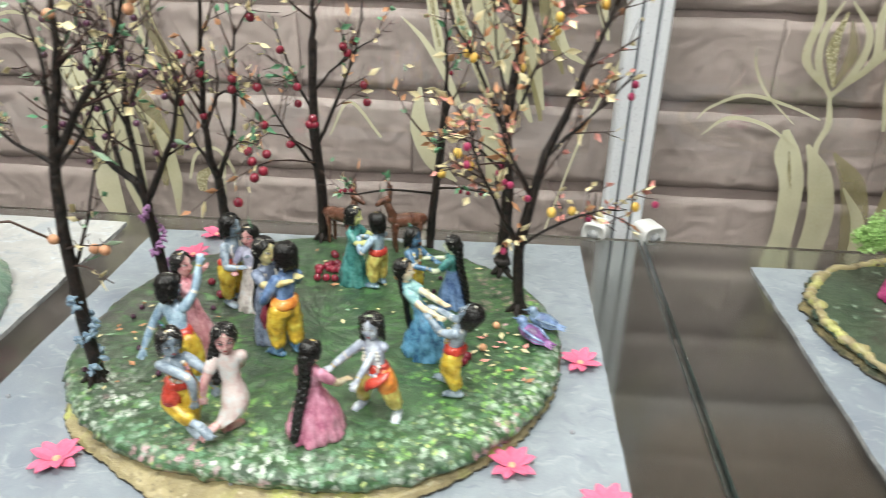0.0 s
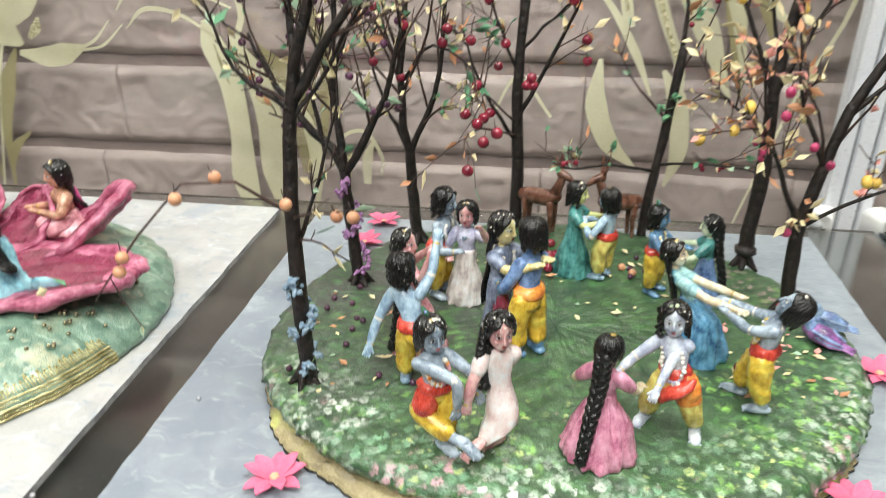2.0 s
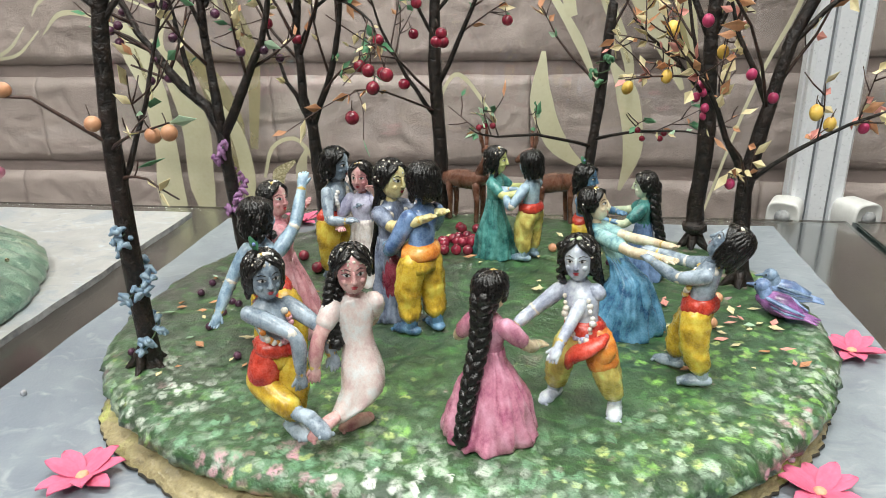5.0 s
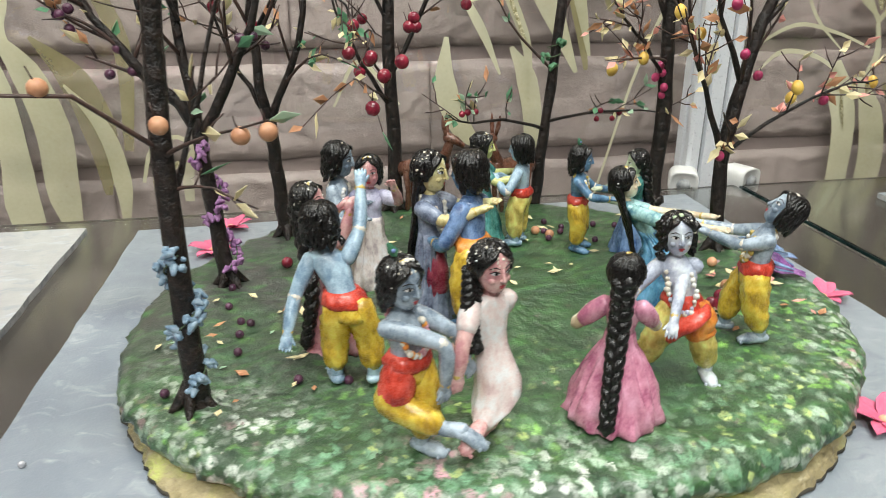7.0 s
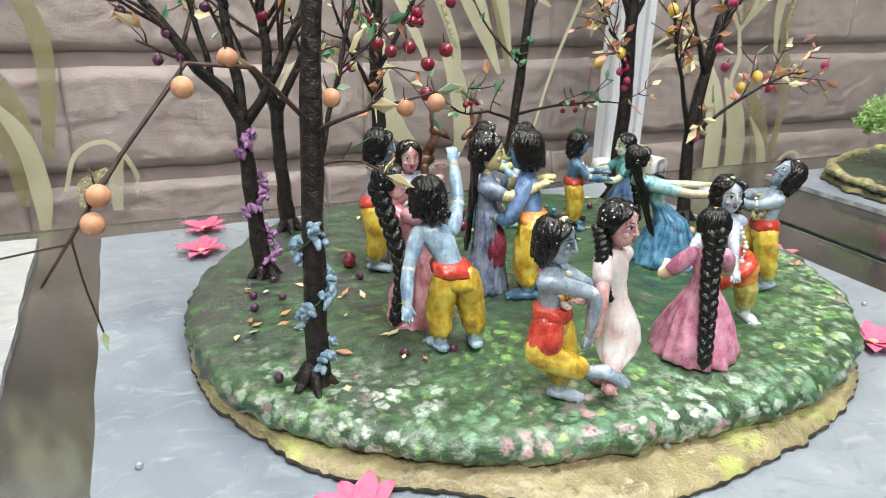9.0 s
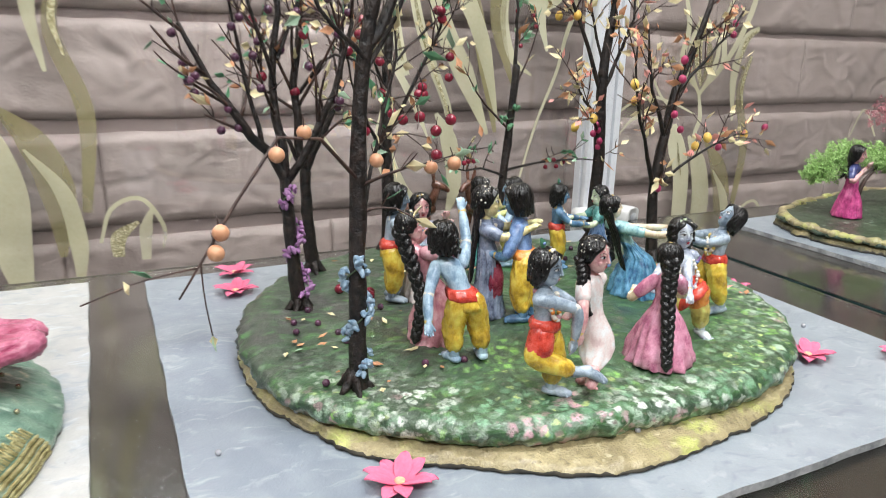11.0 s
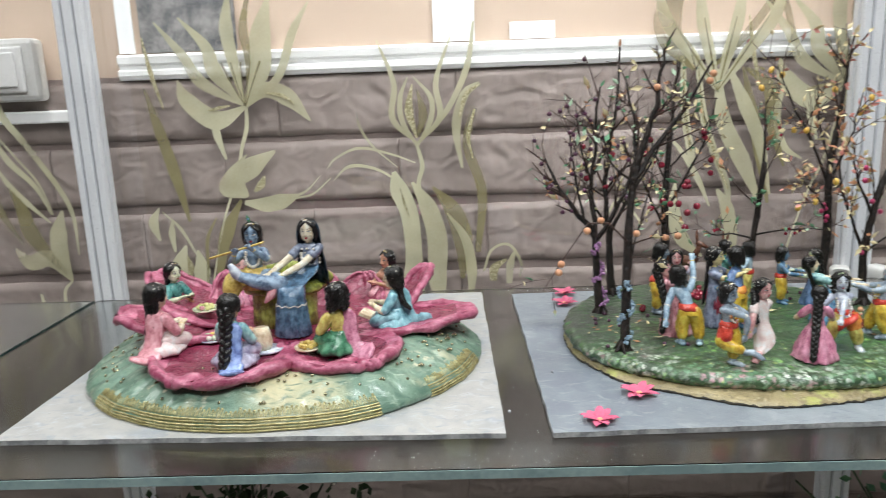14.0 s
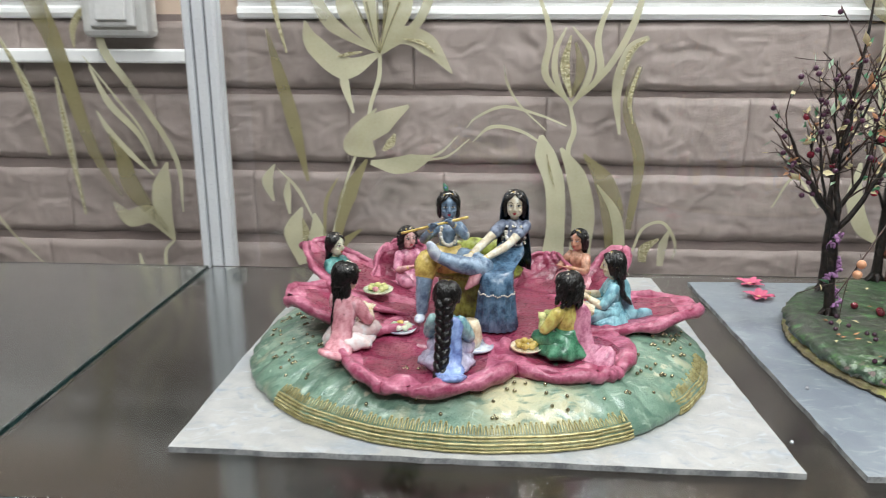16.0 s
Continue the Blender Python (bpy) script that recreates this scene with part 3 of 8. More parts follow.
thing("floor", "plain brown tiled floor of the room", "floor", kind="structure", shape=Shape().box((-3.4, -3.1, -1.06), (2.6, 1.0, -1.0), "floor_tile"))
thing("ceiling", "plain white ceiling with light panels", "ceiling", kind="structure", shape=Shape().box((-3.4, -3.1, 1.5), (2.6, 1.0, 1.56), "ceiling_paint"))
wall("wall_south", (-3.4, -3.16, -1.0), (2.6, -3.1, 1.5), "wall_paint")
wall("wall_west", (-3.46, -3.1, -1.0), (-3.4, 0.94, 1.5), "wall_paint")
wall("wall_east", (2.6, -3.1, -1.0), (2.66, 0.94, 1.5), "wall_paint")
for x, y, z, sx, sy, watts in LAMPS:
    fixture = thing("ceiling_light", "square white ceiling light panel, lit", "ceiling light", pose(x, y, 1.47), "ceiling lights")
    part("frame", Shape().box((-sx / 2 - 0.02, -sy / 2 - 0.02, 0), (sx / 2 + 0.02, sy / 2 + 0.02, 0.03), "white_frame", 0.004), fixture)
    part("diffuser", Shape().box((-sx / 2, -sy / 2, -0.004), (sx / 2, sy / 2, 0.001), "panel"), fixture)

BRICK_FACE, GLASS_Y = 0.822, 0.800
back_wall = thing("wall_north", "mauve-brown rough-faced brick wall behind the glass cabinet", "wall", kind="structure",
                  shape=Shape().box((-3.4, BRICK_FACE + 0.0075, -1.0), (2.6, 0.94, 0.30), "mortar").box((-3.4, BRICK_FACE + 0.012, 0.30), (2.6, 0.94, 1.5), "peach"))

# white moulding and the papers above the bricks
sill = Shape()
prof = [(y, z + 0.011) for y, z in ((0.020, 0.283), (0.004, 0.284), (0.0, 0.290), (0.0, 0.296), (0.006, 0.299), (0.006, 0.304), (0.001, 0.307), (0.0, 0.316), (0.006, 0.320), (0.020, 0.321))]
SILL_L, SILL_R = -0.868, 2.4
pts = [[(x, BRICK_FACE - 0.006 + y, z) for y, z in prof] for x in (SILL_L, SILL_R)]
sill.rings(pts, "white_frame", smooth=False)
left_sill = [[(x, y, z) for _, y, z in ring] for x, ring in zip((-3.2, -1.075), pts)]
sill.rings(left_sill, "white_frame", smooth=False)
thing("trim", "white plastic moulding along the top of the brick wall", "moulding", kind="structure", shape=sill)
for x0, x1, z0, z1 in [(-0.41, -0.35, 0.333, 0.63), (-0.30, -0.235, 0.333, 0.357), (0.19, 0.245, 0.333, 0.63), (0.2455, 0.275, 0.333, 0.36), (0.52, 0.555, 0.333, 0.357), (-0.868, -0.845, 0.333, 0.63)]:
    thing("paper_sheet", "small white paper sheet standing on the moulding", "paper", pose((x0 + x1) / 2, BRICK_FACE + 0.008, z0), "paper sheets",
          shape=Shape().box((-(x1 - x0) / 2, -0.0012, 0), ((x1 - x0) / 2, 0.0012, z1 - z0), "paper"))
thing("poster", "grey and black printed sheet above the moulding", "poster", pose(-0.775, BRICK_FACE + 0.008, 0.333),
      shape=Shape().box((-0.06, -0.001, 0), (0.08, 0.001, 0.3), "ink"))

# wall socket and cable trunking
socket = thing("wall_socket", "white square wall socket on the brick wall", "wall socket", pose(-1.018, BRICK_FACE - 0.002, 0.314))
part("back_box", Shape().box((-0.044, -0.030, -0.044), (0.044, 0.004, 0.044), "plastic", 0.008), socket)
part("cover", Shape().box((-0.030, -0.036, -0.032), (0.030, -0.0301, 0.032), "white_frame", 0.003), socket)
part("button", Shape().box((-0.020, -0.040, -0.024), (0.020, -0.0361, 0.024), "white_frame", 0.002), socket)
thing("trim.001", "white plastic cable trunking on the brick wall", "cable trunking", kind="structure",
      shape=Shape().box((-3.2, BRICK_FACE - 0.018, 0.238), (-0.90, BRICK_FACE + 0.01, 0.256), "white_frame", 0.003))

# ---- cabinet ----
SHELF_Z, THICK, FRONT, BACK = 0.0, 0.008, 0.222, 0.690
GAPS = (-0.882, 0.176)


def glass_shelf(x0, x1, z, label, mat="shelf_glass"):
    ob = thing("glass_shelf", label, "shelf", pose((x0 + x1) / 2, (FRONT + BACK) / 2, z), "glass shelves")
    hx, hy = (x1 - x0) / 2, (BACK - FRONT) / 2
    pane = part("pane", Shape().box((-hx, -hy, -THICK), (hx, hy, 0), mat, 0.0006), ob)
    for n, lo, hi in (("front_edge", (-hx, -hy - 0.0009, -THICK + 0.0006), (hx, -hy - 0.0001, -0.0006)),
                      ("back_edge", (-hx, hy + 0.0001, -THICK + 0.0006), (hx, hy + 0.0009, -0.0006)),
                      ("side_edge", (-hx - 0.0009, -hy, -THICK + 0.0006), (-hx - 0.0001, hy, -0.0006)),
                      ("side_edge", (hx + 0.0001, -hy, -THICK + 0.0006), (hx + 0.0009, hy, -0.0006))):
        part(n, Shape().box(lo, hi, "edge_glass_lit" if n == "front_edge" else "edge_glass"), ob, "green polished glass edge")
    return ob


for z in (SHELF_Z, -0.36):
    glass_shelf(GAPS[0] + 0.003, GAPS[1] - 0.003, z, "clear glass shelf with green edges holding the dioramas")
    glass_shelf(GAPS[1] + 0.003, 1.24, z, "clear glass shelf of the neighbouring cabinet bay")
    glass_shelf(-1.95, GAPS[0] - 0.003, z, "glass shelf of the empty cabinet bay with a painted hazy sheen", "sheen_glass")


def post(x, y):
    ob = thing("aluminium_post", "silver-white grooved aluminium cabinet post", "post", pose(x, y, -1.0), "cabinet posts")
    h = 2.2
    prof = [(-0.020, -0.013), (-0.0175, -0.0165), (-0.010, -0.0165), (-0.009, -0.0125), (-0.007, -0.0125), (-0.006, -0.0165), (0.006, -0.0165),
            (0.007, -0.0125), (0.009, -0.0125), (0.010, -0.0165), (0.0175, -0.0165), (0.020, -0.013), (0.020, -0.007), (0.0165, -0.006), (0.0165, -0.003), (0.020, -0.002), (0.020, 0.0085), (-0.020, 0.0085), (-0.020, -0.002), (-0.0165, -0.003), (-0.0165, -0.006), (-0.020, -0.007)]
    part("profile", Shape().plate(prof, 0, h, "aluminium"), ob)
    # thin dark strips paint the shade inside the post's grooves
    for gx in (-0.008, 0.008):
        part("groove_strip", Shape().box((gx - 0.0009, -0.0129, 0.01), (gx + 0.0009, -0.0126, h - 0.01), "shade_grey"), ob, "dark grey strip for the shade in the groove")
    for gx in (-0.0168, 0.0168):
        part("groove_strip", Shape().box((min(gx, gx * 0.985), -0.0058, 0.01), (max(gx, gx * 0.985), -0.0032, h - 0.01), "shade_grey"), ob, "dark grey strip for the shade in the groove")
    part("seal", Shape().box((-0.0012, 0.0086, 0.02), (0.0012, 0.0106, h - 0.02), "edge_glass"), ob, "dark rubber glazing seal")
    return ob


POSTS = ((-0.892, 0.757), (0.158, 0.727))
for x, y in POSTS:
    post(x, y)


def clip(x, y, lift, turn):
    """White plastic shelf holder: a rounded hollow sleeve with a screw."""
    ob = thing("shelf_clip", "white plastic shelf holder clamped on the glass corner", "shelf holder", pose(x, y, SHELF_Z + lift, 0, 0, turn), "shelf holders")
    body = Shape()
    ring = []
    for k in range(20):
        t = 2 * math.pi * k / 20
        ring.append((math.copysign(abs(math.cos(t)) ** 0.55, math.cos(t)) * 0.0125, math.copysign(abs(math.sin(t)) ** 0.55, math.sin(t)) * 0.0120))
    body.rings([[(a, yy, b + 0.001) for a, b in [(p[0] * k, p[1] * k) for p in ring]] for yy, k in ((-0.014, 0.80), (-0.016, 0.96), (-0.012, 1.0), (0.008, 1.0), (0.010, 0.93))], "plastic")
    part("sleeve", body, ob)
    screw = Shape()
    screw.tube([(0, -0.0145, 0.001), (0, -0.0175, 0.001)], [0.006, 0.0055], "edge_paint", 12, rounded=False)
    part("screw", screw, ob, "grey screw head")


for x, y, lift, turn in ((0.133, 0.706, 0.0, -24), (0.184, 0.706, 0.0, 24), (-0.905, 0.706, -0.0215, -20), (-0.855, 0.706, -0.0215, 20)):
    clip(x, y, lift, turn)
for x in (0.172, -0.880):
    tag = thing("corner_block", "white plastic corner block under the shelf front", "shelf holder", pose(x, FRONT + 0.018, -0.0085), "corner blocks")
    part("block", Shape().box((-0.020, -0.024, -0.026), (0.020, 0.012, 0.0), "plastic", 0.004), tag)
    part("cap", Shape().box((-0.017, -0.0255, -0.022), (0.017, -0.0241, -0.004), "white_frame"), tag)

pane = thing("back_pane", "clear back glass of the cabinet with printed golden flowers", "glass pane", pose(-0.3, GLASS_Y, 0.1))
part("pane", Shape().box((-1.9, 0.0, -1.1), (1.6, 0.004, 1.1), "back_glass"), pane).visible_shadow = False


# ---- golden flowers on the back glass ----
def gold_film(name, a, b, cover, metal, glitter=0.0):
    m = paint(name, a, b, 9, 0.34, 0.1, 300, metal=metal, spread=0.8)
    nt = m.node_tree
    n, l = nt.nodes, nt.links
    p = n["Principled BSDF"]
    clear = n.new("ShaderNodeBsdfTransparent")
    mix = n.new("ShaderNodeMixShader")
    fade = n.new("ShaderNodeTexNoise")
    fade.inputs["Scale"].default_value = 7.0
    mr = n.new("ShaderNodeMapRange")
    mr.inputs["From Min"].default_value, mr.inputs["From Max"].default_value = 0.35, 0.65
    mr.inputs["To Min"].default_value, mr.inputs["To Max"].default_value = cover - 0.32, min(1.0, cover + 0.18)
    l.new(n["Texture Coordinate"].outputs["Object"], fade.inputs["Vector"])
    l.new(fade.outputs["Fac"], mr.inputs["Value"])
    l.new(mr.outputs[0], mix.inputs[0])
    l.new(clear.outputs[0], mix.inputs[1])
    l.new(p.outputs[0], mix.inputs[2])
    l.new(mix.outputs[0], n["Material Output"].inputs["Surface"])
    return m


M["film"] = gold_film("gold_film", (0.86, 0.84, 0.62), (0.70, 0.67, 0.43), 0.64, 0.05)
# olive film: darker print, and the prints' shadows and reflections painted in
M["film_dark"] = gold_film("gold_film_dark", (0.52, 0.47, 0.25), (0.38, 0.34, 0.16), 0.52, 0.25)
M["glitter"] = paint("gold_glitter", (0.92, 0.86, 0.58), (0.46, 0.42, 0.22), 420, 0.25, 1.0, 1500, metal=0.45, spread=0.35)


def ribbon(shape, pts, widths, mat, n=18, lift=0.0):
    """A flat curved petal or stem in the plane of the glass; points are (x, z)."""
    line = curve_points([(p[0], 0, p[1]) for p in pts], n)
    ws = [w for w in widths]
    left, right = [], []
    for i, p in enumerate(line):
        d = (line[min(i + 1, n - 1)] - line[max(i - 1, 0)]).normalized()
        side = Vector((-d.z, 0, d.x))
        u = i / (n - 1) * (len(ws) - 1)
        k = min(int(u), len(ws) - 2)
        w = ws[k] + (ws[k + 1] - ws[k]) * (u - k)
        left.append(p + side * w / 2)
        right.append(p - side * w / 2)
    verts = []
    for q in (-lift, -lift - 0.0004):
        verts += [(a.x, q, a.z) for a in left] + [(a.x, q, a.z) for a in right]
    faces = []
    for i in range(n - 1):
        faces.append([i, i + 1, n + i + 1, n + i])
        faces.append([2 * n + i, 3 * n + i, 3 * n + i + 1, 2 * n + i + 1])
    return shape.add(verts, faces, mat, False)


def decal(name, x, z, draw):
    """One printed plant: its leaves and stems are a part of the pane, each petal a piece of it."""
    plant = {"leaves": Shape(), "petals": []}
    draw(plant)
    ob = part(name, plant["leaves"], pane, "pale gold printed flower", m=pose(x + 0.3, -0.0003, z - 0.1))
    for s in plant["petals"]:
        part("petal", s, ob)


def petal_part(plant, pts, widths, mat="film", lift=0.0, name="petal"):
    if name == "petal":
        s = Shape()
        plant["petals"].append(s)
    else:
        s = plant["leaves"]
    ribbon(s, pts, widths, mat, lift=lift + (0.0002 if name == "petal" else 0))


def lily(ob):
    # open lily with curled outer petals, seen from the side, and its stem
    petal_part(ob, [(0.0, 0.0), (-0.045, -0.018), (-0.085, 0.012), (-0.095, 0.040)], [0.004, 0.030, 0.024, 0.002])
    petal_part(ob, [(0.0, 0.0), (0.03, 0.022), (0.062, 0.010), (0.092, -0.024)], [0.004, 0.022, 0.026, 0.002])
    petal_part(ob, [(-0.004, 0.004), (-0.04, 0.05), (-0.05, 0.085), (-0.085, 0.125)], [0.004, 0.024, 0.016, 0.002], lift=0.0006)
    petal_part(ob, [(0.0, 0.004), (0.025, 0.05), (0.03, 0.10), (0.045, 0.15)], [0.006, 0.030, 0.030, 0.003], lift=0.0006)
    petal_part(ob, [(-0.002, 0.004), (-0.012, 0.06), (-0.018, 0.11), (-0.01, 0.16)], [0.004, 0.016, 0.020, 0.002], lift=0.0012)
    petal_part(ob, [(0.004, 0.002), (0.05, 0.04), (0.075, 0.10), (0.10, 0.14)], [0.004, 0.012, 0.012, 0.002])
    petal_part(ob, [(-0.004, 0.002), (-0.06, 0.035), (-0.085, 0.075), (-0.120, 0.12)], [0.003, 0.018, 0.014, 0.002])
    petal_part(ob, [(0.003, 0.004), (0.012, 0.06), (0.006, 0.11), (0.022, 0.17)], [0.003, 0.016, 0.012, 0.002], "film_dark")
    # this olive strap is a reflection in the glass, drawn as print
    petal_part(ob, [(-0.145, 0.03), (-0.130, -0.03), (-0.115, -0.09), (-0.10, -0.165)], [0.003, 0.016, 0.018, 0.004], "film_dark", name="leaf")
    petal_part(ob, [(-0.140, 0.10), (-0.132, 0.05), (-0.120, 0.0)], [0.002, 0.007, 0.002], "glitter", name="leaf")
    for k in range(5):
        petal_part(ob, [(0.0, 0.0), (-0.016 + 0.007 * k, 0.03), (-0.03 + 0.014 * k, 0.062)], [0.0012, 0.0018, 0.003], "film_dark", 0.0018, "stamen")
    petal_part(ob, [(-0.055, -0.004), (-0.04, -0.001), (-0.022, 0.002)], [0.001, 0.005, 0.002], "glitter", 0.0018, "glitter_line")
    petal_part(ob, [(0.03, 0.018), (0.052, 0.014), (0.07, 0.002)], [0.001, 0.006, 0.002], "glitter", 0.0018, "glitter_line")
    petal_part(ob, [(0.0, 0.0), (-0.002, -0.03), (-0.012, -0.06), (-0.022, -0.10), (-0.05, -0.17), (-0.085, -0.30)], [0.004, 0.006, 0.005, 0.004, 0.003, 0.002], name="stem")
    petal_part(ob, [(-0.048, -0.012), (-0.046, -0.04), (-0.036, -0.075)], [0.008, 0.012, 0.003], name="leaf")


def side_lily(ob):
    # half-open bloom lying to one side, with a fan of lower leaves
    petal_part(ob, [(0.0, 0.0), (-0.012, 0.025), (0.012, 0.045), (0.046, 0.066)], [0.006, 0.026, 0.030, 0.004])
    petal_part(ob, [(-0.002, 0.0), (-0.03, 0.012), (-0.02, 0.035), (0.004, 0.062)], [0.004, 0.022, 0.016, 0.002], lift=0.0006)
    petal_part(ob, [(-0.005, -0.008), (0.025, -0.012), (0.05, -0.008), (0.074, 0.0)], [0.006, 0.022, 0.024, 0.006], lift=0.0006)
    petal_part(ob, [(0.012, 0.008), (0.022, 0.018), (0.028, 0.030)], [0.004, 0.012, 0.003], "glitter", 0.0014, "glitter_line")
    petal_part(ob, [(0.07, -0.002), (0.09, 0.008), (0.11, 0.028)], [0.004, 0.003, 0.001], name="tendril")
    petal_part(ob, [(0.072, -0.004), (0.098, 0.002), (0.125, 0.024)], [0.003, 0.003, 0.001], name="tendril")
    petal_part(ob, [(-0.01, -0.004), (-0.035, -0.05), (-0.05, -0.10), (-0.06, -0.17)], [0.004, 0.022, 0.012, 0.003], "film_dark", name="leaf")
    petal_part(ob, [(-0.05, -0.03), (-0.066, -0.06), (-0.07, -0.10), (-0.075, -0.16)], [0.002, 0.005, 0.004, 0.002], "film_dark", name="leaf")
    petal_part(ob, [(-0.134, -0.012), (-0.145, -0.035), (-0.138, -0.062)], [0.002, 0.016, 0.003], name="leaf")
    petal_part(ob, [(-0.116, -0.03), (-0.119, -0.052), (-0.117, -0.08)], [0.002, 0.011, 0.003], name="leaf")
    petal_part(ob, [(-0.13, -0.018), (-0.105, -0.045), (-0.085, -0.085)], [0.001, 0.005, 0.002], name="tendril")
    petal_part(ob, [(-0.10, -0.07), (-0.112, -0.105), (-0.10, -0.15)], [0.003, 0.030, 0.016], name="leaf")
    petal_part(ob, [(-0.083, -0.078), (-0.080, -0.11), (-0.088, -0.15)], [0.003, 0.026, 0.012], name="leaf")
    petal_part(ob, [(-0.10, -0.085), (-0.096, -0.105), (-0.102, -0.128)], [0.002, 0.010, 0.003], "glitter", 0.0014, "glitter_line")
    petal_part(ob, [(-0.02, -0.10), (-0.045, -0.12), (-0.058, -0.15)], [0.003, 0.012, 0.004], "film_dark", name="leaf")


def tulip(ob):
    # slender bud in outline, whips to both sides, a broad leaf below and curls
    for s in (-1, 1):
        petal_part(ob, [(0.0, 0.0), (s * 0.020, 0.035), (s * 0.022, 0.068), (-0.006 + s * 0.004, 0.098)], [0.003, 0.008, 0.007, 0.002], name="petal")
        petal_part(ob, [(0.0, 0.004), (s * 0.034, 0.04), (s * 0.030, 0.09), (s * 0.052, 0.15)], [0.003, 0.009, 0.008, 0.002])
    petal_part(ob, [(0.0, 0.012), (-0.010, 0.05), (-0.004, 0.088)], [0.003, 0.013, 0.002], "glitter", 0.0006, "glitter_line")
    petal_part(ob, [(0.0, 0.012), (0.010, 0.045), (0.002, 0.080)], [0.003, 0.013, 0.002], "film_dark", 0.0004)
    petal_part(ob, [(0.004, 0.006), (0.045, 0.05), (0.075, 0.11), (0.085, 0.17)], [0.003, 0.008, 0.009, 0.003])
    petal_part(ob, [(0.0, 0.0), (0.006, -0.03), (0.0, -0.06), (0.02, -0.12)], [0.004, 0.007, 0.006, 0.003], name="stem")
    petal_part(ob, [(-0.004, -0.024), (-0.04, -0.010), (-0.085, 0.0), (-0.12, -0.014), (-0.133, -0.028)], [0.002, 0.003, 0.004, 0.003, 0.001], name="tendril")
    petal_part(ob, [(-0.030, -0.030), (-0.065, 0.002), (-0.082, 0.030), (-0.086, 0.052)], [0.001, 0.003, 0.003, 0.001], name="tendril")
    petal_part(ob, [(-0.020, -0.058), (-0.060, -0.032), (-0.10, -0.026), (-0.125, -0.046)], [0.002, 0.004, 0.005, 0.001], name="tendril")
    petal_part(ob, [(-0.036, -0.036), (-0.030, -0.062), (-0.016, -0.10), (-0.012, -0.16), (-0.014, -0.215), (0.0, -0.27)], [0.006, 0.028, 0.026, 0.024, 0.032, 0.010], name="leaf")
    petal_part(ob, [(-0.010, -0.052), (0.012, -0.090), (0.024, -0.14), (0.022, -0.20), (0.030, -0.26)], [0.004, 0.026, 0.030, 0.028, 0.004], name="leaf", lift=0.0004)
    petal_part(ob, [(0.020, -0.060), (0.048, -0.095), (0.062, -0.14), (0.060, -0.20)], [0.003, 0.026, 0.030, 0.006], "film_dark", name="leaf", lift=0.0004)
    petal_part(ob, [(0.040, -0.10), (0.066, -0.14), (0.074, -0.19), (0.070, -0.24)], [0.002, 0.014, 0.016, 0.003], name="leaf", lift=0.0008)
    petal_part(ob, [(-0.028, -0.060), (-0.022, -0.085), (-0.016, -0.105)], [0.001, 0.004, 0.001], "glitter", 0.0010, "glitter_line")
    petal_part(ob, [(0.092, 0.086), (0.070, 0.070), (0.057, 0.024), (0.064, -0.034)], [0.006, 0.013, 0.013, 0.003], name="leaf")
    petal_part(ob, [(0.090, 0.084), (0.072, 0.070), (0.062, 0.040)], [0.003, 0.006, 0.003], "glitter", 0.0006, "glitter_line")
    petal_part(ob, [(0.084, 0.052), (0.072, 0.0), (0.092, -0.07), (0.084, -0.16)], [0.008, 0.013, 0.015, 0.008], "film_dark", name="leaf")
    petal_part(ob, [(0.084, 0.050), (0.074, 0.012), (0.080, -0.02)], [0.003, 0.006, 0.002], "glitter", 0.0006, "glitter_line")
    petal_part(ob, [(0.092, -0.19), (0.104, -0.158), (0.130, -0.15), (0.148, -0.178), (0.146, -0.20)], [0.003, 0.004, 0.004, 0.004, 0.002], name="tendril")
    petal_part(ob, [(0.106, -0.205), (0.108, -0.186), (0.126, -0.172)], [0.010, 0.014, 0.003], "glitter", name="leaf")
    petal_part(ob, [(0.130, -0.21), (0.132, -0.18), (0.140, -0.158)], [0.008, 0.012, 0.002], name="leaf")


